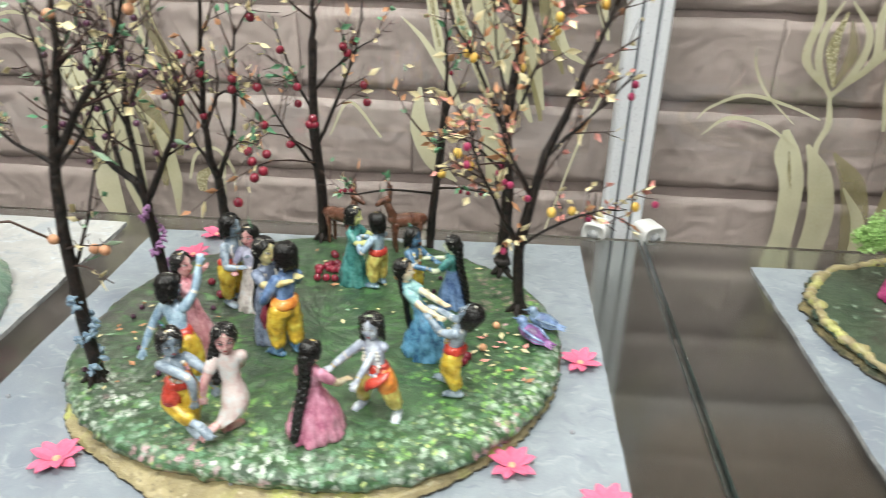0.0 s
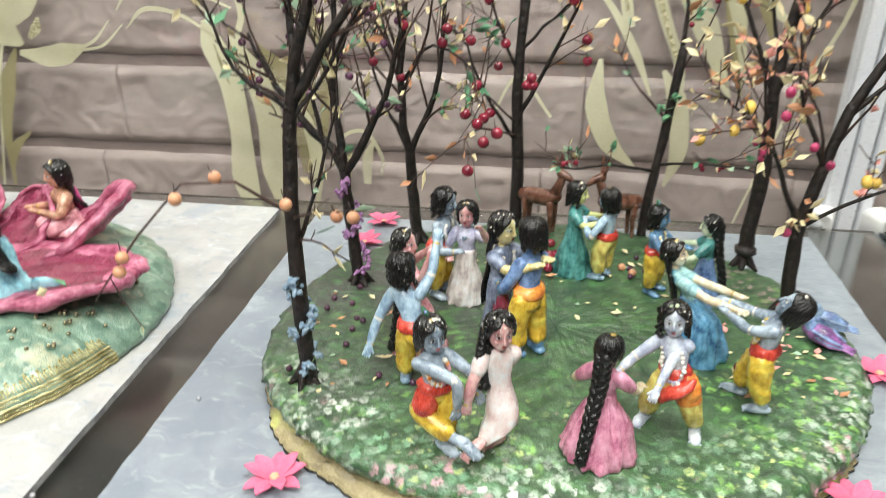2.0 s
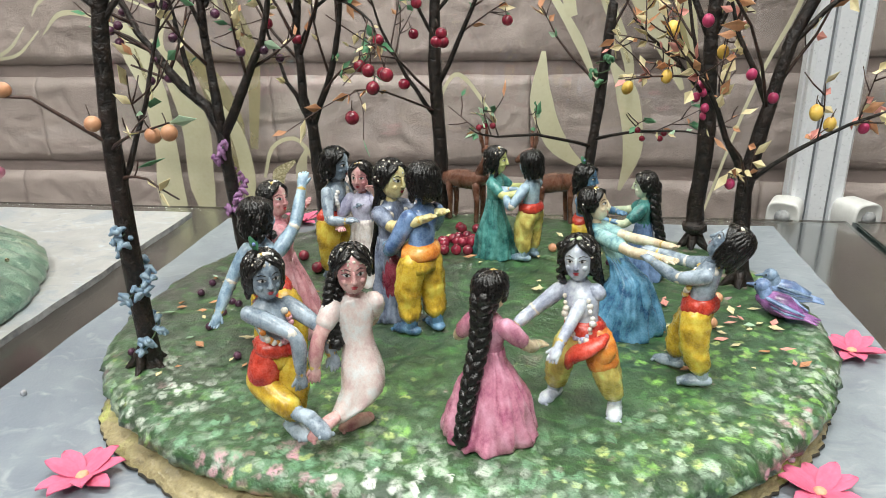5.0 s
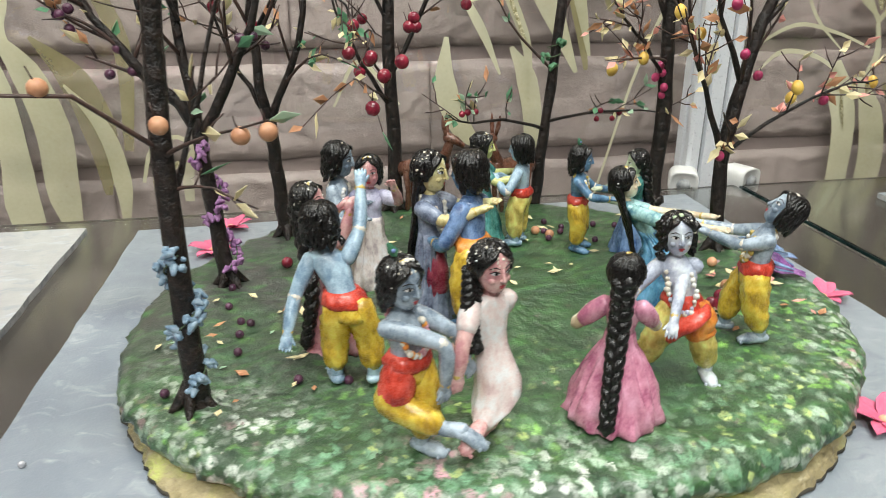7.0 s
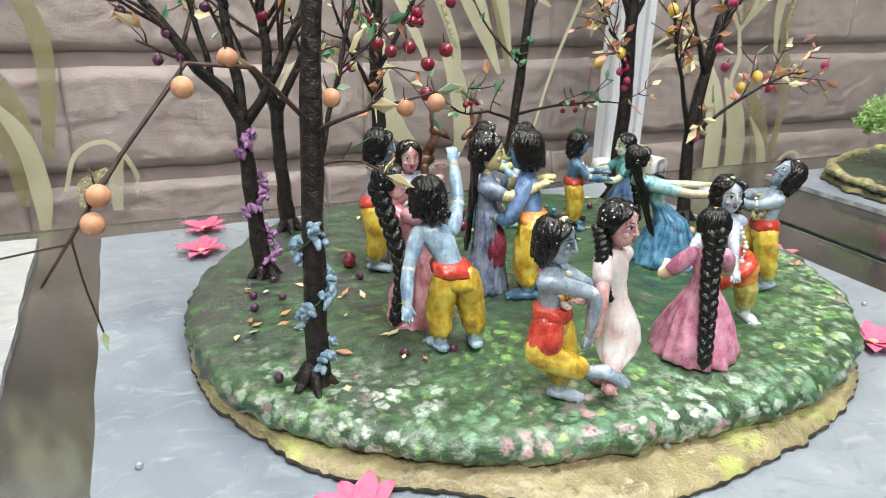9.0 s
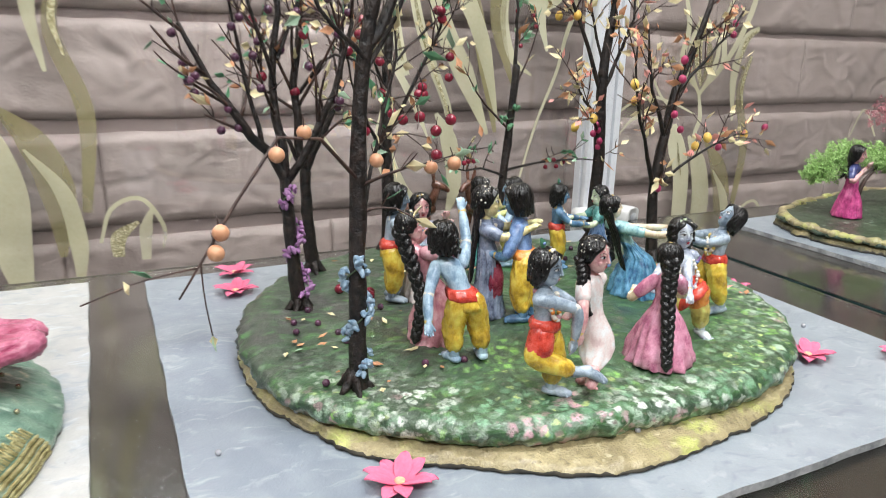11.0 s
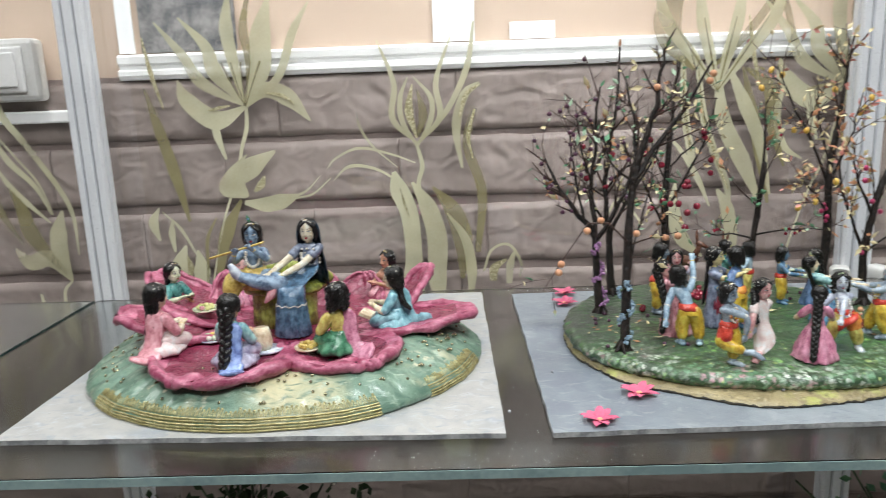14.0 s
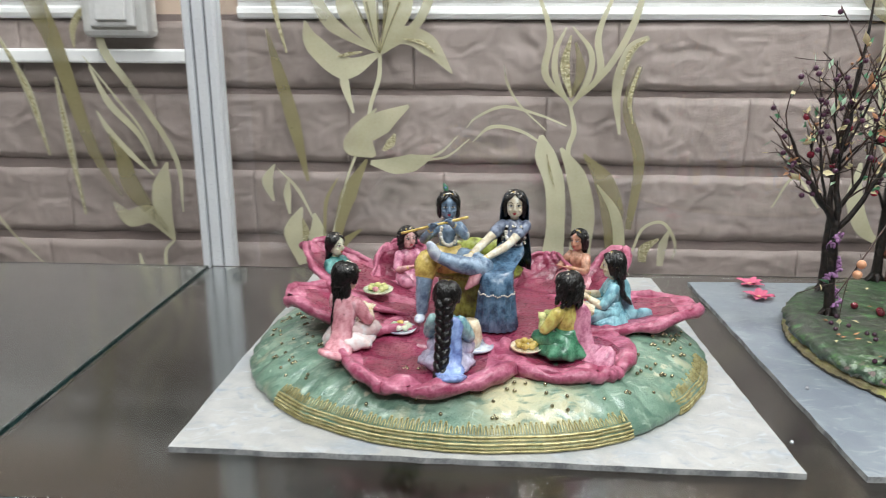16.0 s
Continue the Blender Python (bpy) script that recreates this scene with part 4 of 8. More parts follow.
def broad_bloom(ob):
    # wide veined bloom with long strap leaves
    for k in range(4):
        a = -0.075 + 0.05 * k
        petal_part(ob, [(0.0, -0.05), (a * 0.5, 0.0), (a, 0.05), (a * 1.25, 0.12)], [0.004, 0.016, 0.018, 0.003], lift=0.0004 * (k % 2))
        petal_part(ob, [(0.0, -0.05), (a * 0.45, 0.0), (a * 0.9, 0.05)], [0.001, 0.003, 0.001], "film_dark", 0.0012, "vein")
    # olive leaves above
    petal_part(ob, [(-0.033, -0.02), (-0.066, 0.02), (-0.072, 0.055), (-0.05, 0.10)], [0.004, 0.034, 0.040, 0.010], "film_dark", name="leaf")
    petal_part(ob, [(-0.01, -0.02), (0.02, 0.008), (0.045, 0.035), (0.08, 0.075), (0.10, 0.03), (0.112, -0.008)], [0.003, 0.010, 0.012, 0.012, 0.008, 0.002], "film_dark", name="leaf")
    # two glittering straps
    for x in (-0.050, -0.030):
        d = 0.013 if x > -0.04 else 0.0
        pts = [(x, 0.0), (x + 0.006 + d * 0.4, -0.08), (x + 0.016 + d, -0.135), (x + 0.020 + d * 2.4, -0.19 if d else -0.150)] + ([(x + 0.054, -0.245)] if d else [])
        petal_part(ob, pts, [0.006, 0.011, 0.011, 0.009] + ([0.002] if d else []), name="leaf")
        petal_part(ob, pts[:-1], [0.001, 0.005, 0.003], "glitter", 0.0008, "glitter_line")
    # broad curled leaf in four bands with gaps
    petal_part(ob, [(0.000, -0.02), (0.010, -0.09), (0.040, -0.15), (0.070, -0.215)], [0.006, 0.022, 0.024, 0.004], name="leaf")
    petal_part(ob, [(0.016, -0.02), (0.040, -0.07), (0.062, -0.12), (0.082, -0.20)], [0.006, 0.020, 0.018, 0.003], name="leaf", lift=0.0003)
    petal_part(ob, [(0.04, -0.02), (0.075, -0.05), (0.080, -0.10), (0.100, -0.16)], [0.004, 0.022, 0.018, 0.003], "film_dark", name="leaf")
    petal_part(ob, [(0.10, -0.03), (0.086, -0.08), (0.098, -0.13), (0.125, -0.15)], [0.003, 0.010, 0.010, 0.002], name="leaf")
    petal_part(ob, [(0.006, -0.19), (0.022, -0.22), (0.030, -0.27), (0.020, -0.31)], [0.004, 0.020, 0.018, 0.003], name="leaf")
    petal_part(ob, [(-0.055, -0.18), (-0.056, -0.225), (-0.040, -0.265), (-0.012, -0.29)], [0.004, 0.022, 0.020, 0.003], name="leaf")
    petal_part(ob, [(-0.075, -0.105), (-0.050, -0.130), (-0.023, -0.173), (-0.004, -0.215)], [0.001, 0.006, 0.009, 0.002], name="leaf")
    petal_part(ob, [(-0.10, -0.24), (-0.135, -0.20), (-0.16, -0.24)], [0.003, 0.004, 0.002], name="tendril")


def bay_lily(ob):
    # tilted lily with long strands, a broad strap and two glittering whips
    petal_part(ob, [(0.0, 0.0), (-0.03, 0.035), (-0.06, 0.030), (-0.08, 0.052)], [0.004, 0.026, 0.024, 0.003])
    petal_part(ob, [(0.0, 0.0), (-0.012, 0.045), (-0.010, 0.075), (0.0, 0.108)], [0.004, 0.026, 0.026, 0.003])
    petal_part(ob, [(-0.006, 0.01), (-0.05, 0.07), (-0.06, 0.11), (-0.075, 0.145)], [0.004, 0.026, 0.020, 0.003], "film_dark")
    petal_part(ob, [(-0.016, 0.102), (-0.035, 0.145), (-0.070, 0.185), (-0.091, 0.232)], [0.002, 0.007, 0.010, 0.002])
    petal_part(ob, [(-0.014, 0.102), (-0.030, 0.15), (-0.062, 0.195), (-0.098, 0.245)], [0.001, 0.003, 0.003, 0.001], name="tendril")
    petal_part(ob, [(-0.02, 0.09), (-0.05, 0.12), (-0.075, 0.15), (-0.088, 0.175)], [0.002, 0.008, 0.008, 0.002])
    petal_part(ob, [(0.016, 0.04), (0.012, 0.115), (-0.035, 0.20), (-0.070, 0.255), (-0.072, 0.308)], [0.002, 0.007, 0.009, 0.012, 0.004])
    petal_part(ob, [(-0.072, 0.305), (-0.092, 0.30), (-0.106, 0.28), (-0.108, 0.255)], [0.004, 0.008, 0.009, 0.002], "glitter", name="leaf")
    petal_part(ob, [(-0.17, 0.36), (-0.148, 0.30), (-0.131, 0.252), (-0.101, 0.127), (-0.067, 0.060)], [0.030, 0.028, 0.022, 0.016, 0.003], "film_dark", name="leaf")
    for pts in ([(-0.207, 0.27), (-0.178, 0.202), (-0.160, 0.115)], [(-0.138, 0.218), (-0.131, 0.132), (-0.121, 0.034)]):
        petal_part(ob, pts, [0.003, 0.011, 0.003], name="leaf")
        petal_part(ob, pts, [0.001, 0.006, 0.001], "glitter", 0.0008, "glitter_line")
    petal_part(ob, [(-0.052, -0.02), (-0.045, -0.06), (-0.03, -0.11)], [0.003, 0.010, 0.002], name="leaf")
    petal_part(ob, [(0.0, 0.0), (-0.015, -0.02), (-0.012, -0.07), (0.0, -0.12)], [0.003, 0.005, 0.004, 0.002], name="stem")
    petal_part(ob, [(-0.36, 0.10), (-0.30, 0.05), (-0.27, -0.02), (-0.28, -0.10)], [0.003, 0.030, 0.026, 0.006], name="leaf")
    petal_part(ob, [(-0.33, 0.16), (-0.28, 0.10), (-0.24, 0.02), (-0.18, -0.05)], [0.001, 0.004, 0.004, 0.001], name="tendril")


for x in (-1.42, -0.682, 0.17):
    decal("lily_print", x, 0.252, lily)
for x in (-1.43, -0.692):
    decal("side_lily_print", x, 0.121, side_lily)
decal("tulip_print", -0.438, 0.187, tulip)
decal("tulip_print", 0.372, 0.125, tulip)
decal("broad_bloom_print", -0.010, 0.300, broad_bloom)
decal("bay_lily_print", -0.972, 0.002, bay_lily)
decal("broad_bloom_print", 0.84, 0.30, broad_bloom)
decal("side_lily_print", -0.30, -0.16, side_lily)
stand["frame"] = STRAIGHT


# ---- painted boards ----
def board(corners, label, mat="board"):
    cx = sum(c[0] for c in corners) / 4
    cy = sum(c[1] for c in corners) / 4
    rnd = random.Random(int(abs(cx) * 1000))
    outline = []
    for i in range(4):
        (ax, ay), (bx, by) = corners[i], corners[(i + 1) % 4]
        for k in range(24):
            t = k / 24
            j = rnd.uniform(-0.0006, 0.0006) if 0 < k else 0
            outline.append((ax + (bx - ax) * t - cx + j, ay + (by - ay) * t - cy + j))
    ob = thing("painted_board", label, "board", pose(cx, cy, 0.0006), "diorama boards")
    n = len(outline)
    s = Shape().plate(outline, 0, 0.0042, mat)
    for k in range(2, 2 + n):
        s.m[k] = s.slot("edge_paint")
    part("panel", s, ob)
    return ob


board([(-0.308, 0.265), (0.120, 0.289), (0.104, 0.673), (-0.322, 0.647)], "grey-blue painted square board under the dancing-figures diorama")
board([(-0.750, 0.261), (-0.344, 0.265), (-0.361, 0.658), (-0.750, 0.650)], "pale grey painted square board under the lotus diorama", "board_pale")
board([(0.280, 0.285), (0.71, 0.305), (0.70, 0.675), (0.262, 0.653)], "grey painted board under the garden diorama")
TOP = 0.0049


# ---- islands ----
def outline_r(a, seed, wobble):
    v = Vector((math.cos(a) * 1.7 + seed, math.sin(a) * 1.7, seed * 0.3))
    w = Vector((math.cos(a) * 9 + seed, math.sin(a) * 9, 0))
    x = Vector((math.cos(a) * 32 + seed, math.sin(a) * 32, 0))
    return 1 + wobble * noise.noise(v) + 0.25 * wobble * noise.noise(w) + 0.10 * wobble * noise.noise(x)


def bell(t, centre, width):
    d = (t - radians(centre) + math.pi) % (2 * math.pi) - math.pi
    return math.exp(-(d / radians(width)) ** 2)


def grove_edge(t):
    """Share of the radii at which the painted ground of the grove ends: it falls back at the front, where the gilded shelf shows."""
    return 1.012 - 0.084 * bell(t, 267, 34) + 0.028 * bell(t, 14, 24) + 0.030 * bell(t, 205, 16) + outline_r(t, 2.0, 0.02) - 1


def grove_rim(t):
    return max(grove_edge(t) + 0.012, 1.018 + 0.030 * bell(t, 221, 9) + 0.034 * bell(t, 256, 11) - 0.016 * bell(t, 285, 11) + outline_r(t, 4.0, 0.02) - 1)


def garden_edge(t):
    return outline_r(t, 6.0, 0.10)


def garden_rim(t):
    return garden_edge(t) + 0.022 + 0.02 * noise.noise(Vector((math.cos(t) * 6, math.sin(t) * 6, 3.0)))


def island_height(q, top, edge):
    """Height of the ground inside its rounded edge, for a share of the radius."""
    return edge + (top - edge) * (1 - min(1.0, q / 0.94) ** 2)


def lumps(x, y, seed):
    return 0.0022 * noise.noise(Vector((x * 28, y * 28, seed))) + 0.0011 * noise.noise(Vector((x * 130, y * 130, seed))) + 0.0008 * noise.noise(Vector((x * 330, y * 330, seed)))


def island(name, label, cx, cy, a, b, top, edge, mat, seed, rim, edge_of, rim_of, rim_mat):
    """A mound of painted clay with a bulging side on a crumpled, gilded shelf. top, edge and rim are heights."""
    ob = thing(name, label, "diorama", pose(cx, cy, TOP - 0.0002))
    seg = 460
    ts = [2 * math.pi * j / seg for j in range(seg)]
    wall = [(0.975, rim * 0.4), (0.985, rim * 0.9), (1.006, rim + (edge - rim) * 0.18), (1.016, rim + (edge - rim) * 0.40), (1.016, rim + (edge - rim) * 0.60), (1.006, rim + (edge - rim) * 0.80), (0.988, rim + (edge - rim) * 0.93), (0.966, edge)]
    rows = wall + [(0.94 * (1 - i / 52), None) for i in range(52)]
    rings = []
    for q, h in rows:
        ring = []
        for t in ts:
            c, s = math.cos(t), math.sin(t)
            k = edge_of(t) * q
            if h is not None:
                d = Vector((c * 14 + seed, s * 14, h * 130))
                k += 0.016 * noise.noise(d) + 0.012 * noise.noise(d * 2.7) + 0.006 * noise.noise(d * 7) + 0.003 * noise.noise(d * 15)
            x, y = a * k * c, b * k * s
            z = island_height(q, top, edge) + lumps(x, y, seed) * min(1, 0.35 + (1 - q) * 6) if h is None else h + 0.0010 * noise.noise(Vector((x * 120, y * 120, h * 300))) + lumps(x, y, seed) * 0.35
            ring.append((x, y, max(0.0004, z)))
        rings.append(ring)
    part("ground", Shape().rings(rings, mat), ob)
    shelf = Shape()
    rr = []
    for i, (q, z) in enumerate(((-0.03, 0.0), (0.0, 0.0002), (0.006, 0.0010), (0.004, 0.0024), (-0.006, 0.0036), (0.14, 0.22), (0.28, 0.40), (0.42, 0.54), (0.56, 0.66), (0.70, 0.78), (0.85, 0.90), (1.0, 1.0), (1.15, 1.05))):
        ring = []
        for t in ts:
            d = Vector((math.cos(t), math.sin(t), 0))
            outer = rim_of(t) + 0.008 * noise.noise(d * 17) + 0.009 * noise.noise(d * 48 + Vector((seed, 0, 0))) + 0.007 * noise.noise(d * 130)
            inner = edge_of(t) * 0.985
            w = outer + q if i < 5 else outer + (inner - outer) * q
            zz = z if i < 5 else 0.0036 + (rim - 0.0030) * z
            zz += (0.0012 * noise.noise(d * 36 + Vector((0, 0, w * 40))) + 0.0012 * noise.noise(d * 90 + Vector((0, 0, w * 90)))) if i > 2 else 0
            ring.append((a * w * d.x, b * w * d.y, max(0.0, zz)))
        rr.append(ring)
    shelf.rings(rr, rim_mat)
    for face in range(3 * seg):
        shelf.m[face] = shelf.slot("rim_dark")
    part("rim", shelf, ob, "crumpled gold-painted rim with a dark lower edge")
    return ob


ISLE = (-0.100, 0.466, 0.171, 0.157)
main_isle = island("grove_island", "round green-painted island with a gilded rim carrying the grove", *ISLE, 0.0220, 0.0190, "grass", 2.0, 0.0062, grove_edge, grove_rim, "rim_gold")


def ground_z(x, y):
    """Height of the grove's ground at a place."""
    lx, ly = x - ISLE[0], y - ISLE[1]
    t = math.atan2(ly / ISLE[3], lx / ISLE[2])
    q = math.hypot(lx / ISLE[2], ly / ISLE[3]) / grove_edge(t)
    if q > 1.0:
        return TOP
    return TOP - 0.0002 + island_height(q, 0.0220, 0.0190) + 0.0022 * noise.noise(Vector((lx * 28, ly * 28, 2.0))) * min(1, 0.35 + (1 - q) * 6)


# ---- trees of twigs ----
def paper_leaf(mat, length, width, fold):
    s = Shape()
    top = [(0, 0, 0), (width * 0.5, length * 0.45, fold), (0, length, 0.12 * length), (-width * 0.5, length * 0.4, fold)]
    mid = (0, length * 0.45, 0)
    t = 0.00018
    v = top + [mid] + [(x, y, z - t) for x, y, z in top] + [(mid[0], mid[1], mid[2] - t)]
    f = [[0, 1, 4], [1, 2, 4], [2, 3, 4], [3, 0, 4], [5, 9, 6], [6, 9, 7], [7, 9, 8], [8, 9, 5]]
    f += [[0, 5, 6, 1], [1, 6, 7, 2], [2, 7, 8, 3], [3, 8, 5, 0]]
    s.add(v, f, mat, False)
    return s.mesh("leaf")


LEAVES = {key: [paper_leaf("leaf_" + key, l, w, f) for l, w, f in ((0.0085, 0.0042, 0.0006), (0.0068, 0.0038, 0.0010), (0.0105, 0.0045, 0.0004), (0.006, 0.0046, 0.0008))]
          for key in ("cream", "pink", "green", "orange", "mint")}


def fruit_mesh(mat, r, stalk=True, long=1.0):
    s = Shape()
    s.ball((0, 0, -r * long), (r, r, r * long), mat, 14, rough=0.05, freq=200)
    if stalk:
        s.tube([(0, 0, -r * 0.15), (r * 0.1, 0, r * 0.6), (0, 0, r * 1.4)], [r * 0.10, r * 0.08, r * 0.08], "bark_red", 5, rounded=False)
    return s.mesh("fruit")


FRUIT = {"peach_fruit": fruit_mesh("peach_fruit", 0.0031), "plum": fruit_mesh("plum", 0.0025), "cherry": fruit_mesh("cherry", 0.0036),
         "pink_fruit": fruit_mesh("pink_fruit", 0.0025, True, 1.15), "yellow_fruit": fruit_mesh("yellow_fruit", 0.0030, True, 1.3), "tiny_cherry": fruit_mesh("cherry", 0.0019)}


def rot_to(d, spin=0.0):
    return Vector(d).to_track_quat("Y", "Z").to_matrix().to_4x4() @ Matrix.Rotation(spin, 4, "Y")


def twig_tree(label, base, trunk, limbs, fruit, leaves, seed, twigs, trunk_r=0.0052, mat="bark", move=(0, 0), fruits=(), fruit_count=0, leaf_count=40, wrap=None):
    """base in the world; trunk and limbs are lines of points relative to it, with a start radius for each limb."""
    rnd = random.Random(seed)
    x, y = base[0] + move[0], base[1] + move[1]
    trunk_r *= 1.04
    z = ground_z(x, y) - 0.002
    tree = thing("miniature_tree", label, "tree", pose(x, y, z), "grove trees")
    s = Shape()
    trunk = [(trunk[0][0], trunk[0][1], trunk[0][2] - 0.007)] + list(trunk)
    line = curve_points(trunk, 15)
    n = len(line)
    s.tube(line, [trunk_r * (1.5 if i == 0 else 1.2 if i == 1 else 1.06 - 0.42 * i / n) for i in range(n)], mat, 9, rough=0.30)
    for k in range(5):
        a = k * 1.3 + seed
        s.tube([(0.001 * math.cos(a), 0.001 * math.sin(a), 0.010), (0.006 * math.cos(a), 0.006 * math.sin(a), 0.004), (0.010 * math.cos(a), 0.010 * math.sin(a), 0.0005)],
               [trunk_r * 0.7, trunk_r * 0.45, trunk_r * 0.2], mat, 6, rough=0.3)
    part("trunk", s, tree, "dark painted trunk with flared roots")
    tips = []

    def grow(parent, pts, r, depth, name, count):
        r *= 0.90 if r > 0.0029 else 0.74
        line = curve_points(pts, 9 if depth == 0 else 6)
        for i in range(1, len(line)):
            line[i] = line[i] + Vector([rnd.uniform(-1, 1) * r * 0.6 for _ in range(3)])
        s = Shape()
        m = len(line)
        s.tube(line, [max(0.00035, r * (1 - 0.78 * i / m)) for i in range(m)], mat if depth == 0 else "bark_red", 7 if depth == 0 else 5, rough=0.25)
        sub = []
        length = sum((line[i + 1] - line[i]).length for i in range(m - 1))
        for k in range(count):
            u = rnd.uniform(0.25, 0.97)
            i = min(int(u * (m - 1)), m - 2)
            p = line[i].lerp(line[i + 1], u * (m - 1) - i)
            d = (line[i + 1] - line[i]).normalized()
            side = d.cross(Vector([rnd.uniform(-1, 1) for _ in range(3)])).normalized()
            d2 = (d * rnd.uniform(0.5, 1.0) + side * rnd.uniform(0.5, 0.95) + Vector((0, 0, 0.22))).normalized()
            ln = length * rnd.uniform(0.20, 0.42)
            q = [p, p + d2 * ln * 0.5 + Vector([rnd.uniform(-1, 1) * ln * 0.06 for _ in range(3)]), p + d2 * ln]
            sub.append(q)
        for q in sub:
            l2 = curve_points(q, 6)
            s.tube(l2, [max(0.0003, r * 0.36 * (1 - 0.6 * i / 6)) for i in range(6)], "bark_red", 5, rounded=False)
            for i in range(1, 6):
                tips.append((l2[i], (l2[i] - l2[i - 1]).normalized()))
            if count >= 3:
                for _ in range(2):
                    i = rnd.randint(2, 4)
                    d = (l2[5] - l2[0]).normalized()
                    side = d.cross(Vector([rnd.uniform(-1, 1) for _ in range(3)])).normalized()
                    ln = (l2[5] - l2[0]).length * rnd.uniform(0.3, 0.55)
                    e = l2[i] + (d * 0.7 + side * 0.8).normalized() * ln
                    s.tube([l2[i], l2[i].lerp(e, 0.5) + side * 0.001, e], [0.00042, 0.00036, 0.0003], "bark_red", 4, rounded=False)
                    tips.append((e, (e - l2[i]).normalized()))
        for i in range(max(2, m // 3), m):
            tips.append((line[i], (line[i] - line[i - 1]).normalized()))
        part(name, s, parent)

    for pts, r in limbs:
        grow(tree, pts, r, 0 if r > 0.0016 else 1, "limb" if r > 0.0016 else "twig", twigs if r > 0.0016 else 2)
    for kind, p in fruits:
        p = Vector(p) - Vector((x, y, z))
        part("fruit", FRUIT[kind], tree, m=Matrix.Translation(p) @ pose(0, 0, 0, rnd.uniform(-20, 20), rnd.uniform(-20, 20), rnd.uniform(0, 360)))
    for k in range(fruit_count):
        p, d = rnd.choice(tips)
        part("fruit", FRUIT[rnd.choice(fruit)], tree, m=Matrix.Translation(p - Vector((0, 0, 0.002))) @ pose(0, 0, 0, rnd.uniform(-25, 25), rnd.uniform(-25, 25), rnd.uniform(0, 360)))
    for k in range(round(leaf_count * 1.25)):
        p, d = rnd.choice(tips)
        d = (d + Vector([rnd.uniform(-0.9, 0.9) for _ in range(3)]) - Vector((0, 0, 0.35))).normalized()
        part("leaf", rnd.choice(LEAVES[rnd.choice(leaves)]), tree, m=Matrix.Translation(p) @ rot_to(d, rnd.uniform(-2, 2)) @ Matrix.Scale(rnd.uniform(0.60, 1.30), 4))
    if wrap:
        kind, z0, z1, count = wrap
        for k in range(count):
            t = k / max(1, count - 1)
            i = min(int((z0 + (z1 - z0) * t) / max(1e-6, line[-1].z) * (n - 1)), n - 2)
            c = line[i].lerp(line[i + 1], 0.5)
            c = Vector((c.x, c.y, z0 + (z1 - z0) * t))
            a = t * 13 + rnd.uniform(-0.6, 0.6) - 1.6
            r = trunk_r * 1.08
            b = Shape()
            for _ in range(5):
                o = Vector([rnd.uniform(-1, 1) for _ in range(3)]) * 0.0029
                e = Vector([rnd.uniform(-1, 1) for _ in range(3)]) * 0.0031
                b.tube([o, (o + e) * 0.5 + Vector((0, 0, 0.0010)), e], [0.0010, 0.0016, 0.0007], kind, 6)
            part("blossom", b, tree, "small twisted coloured blossom on the trunk", m=Matrix.Translation(c + Vector((math.cos(a) * r, math.sin(a) * r, 0))))
            b = Shape()
        cord = Shape()
        cl = []
        for k in range(40):
            t = k / 39
            zz = z0 + (z1 - z0) * t
            i = min(int(zz / max(1e-6, line[-1].z) * (n - 1)), n - 2)
            a = t * 13 - 1.6
            c = line[i].lerp(line[i + 1], zz / max(1e-6, line[-1].z) * (n - 1) - i)
            cl.append((c.x + math.cos(a) * trunk_r * 1.04, c.y + math.sin(a) * trunk_r * 1.04, zz))
        cord.tube(cl, [0.0004] * 40, "twig_green", 4)
        part("vine", cord, tree, "thin green thread wound round the trunk")
    return tree


def rel(base, pts):
    z = ground_z(*base) - 0.002
    return [(p[0] - base[0], p[1] - base[1], p[2] - z) for p in pts]


def limb(base, r, *pts):
    return rel(base, pts), r


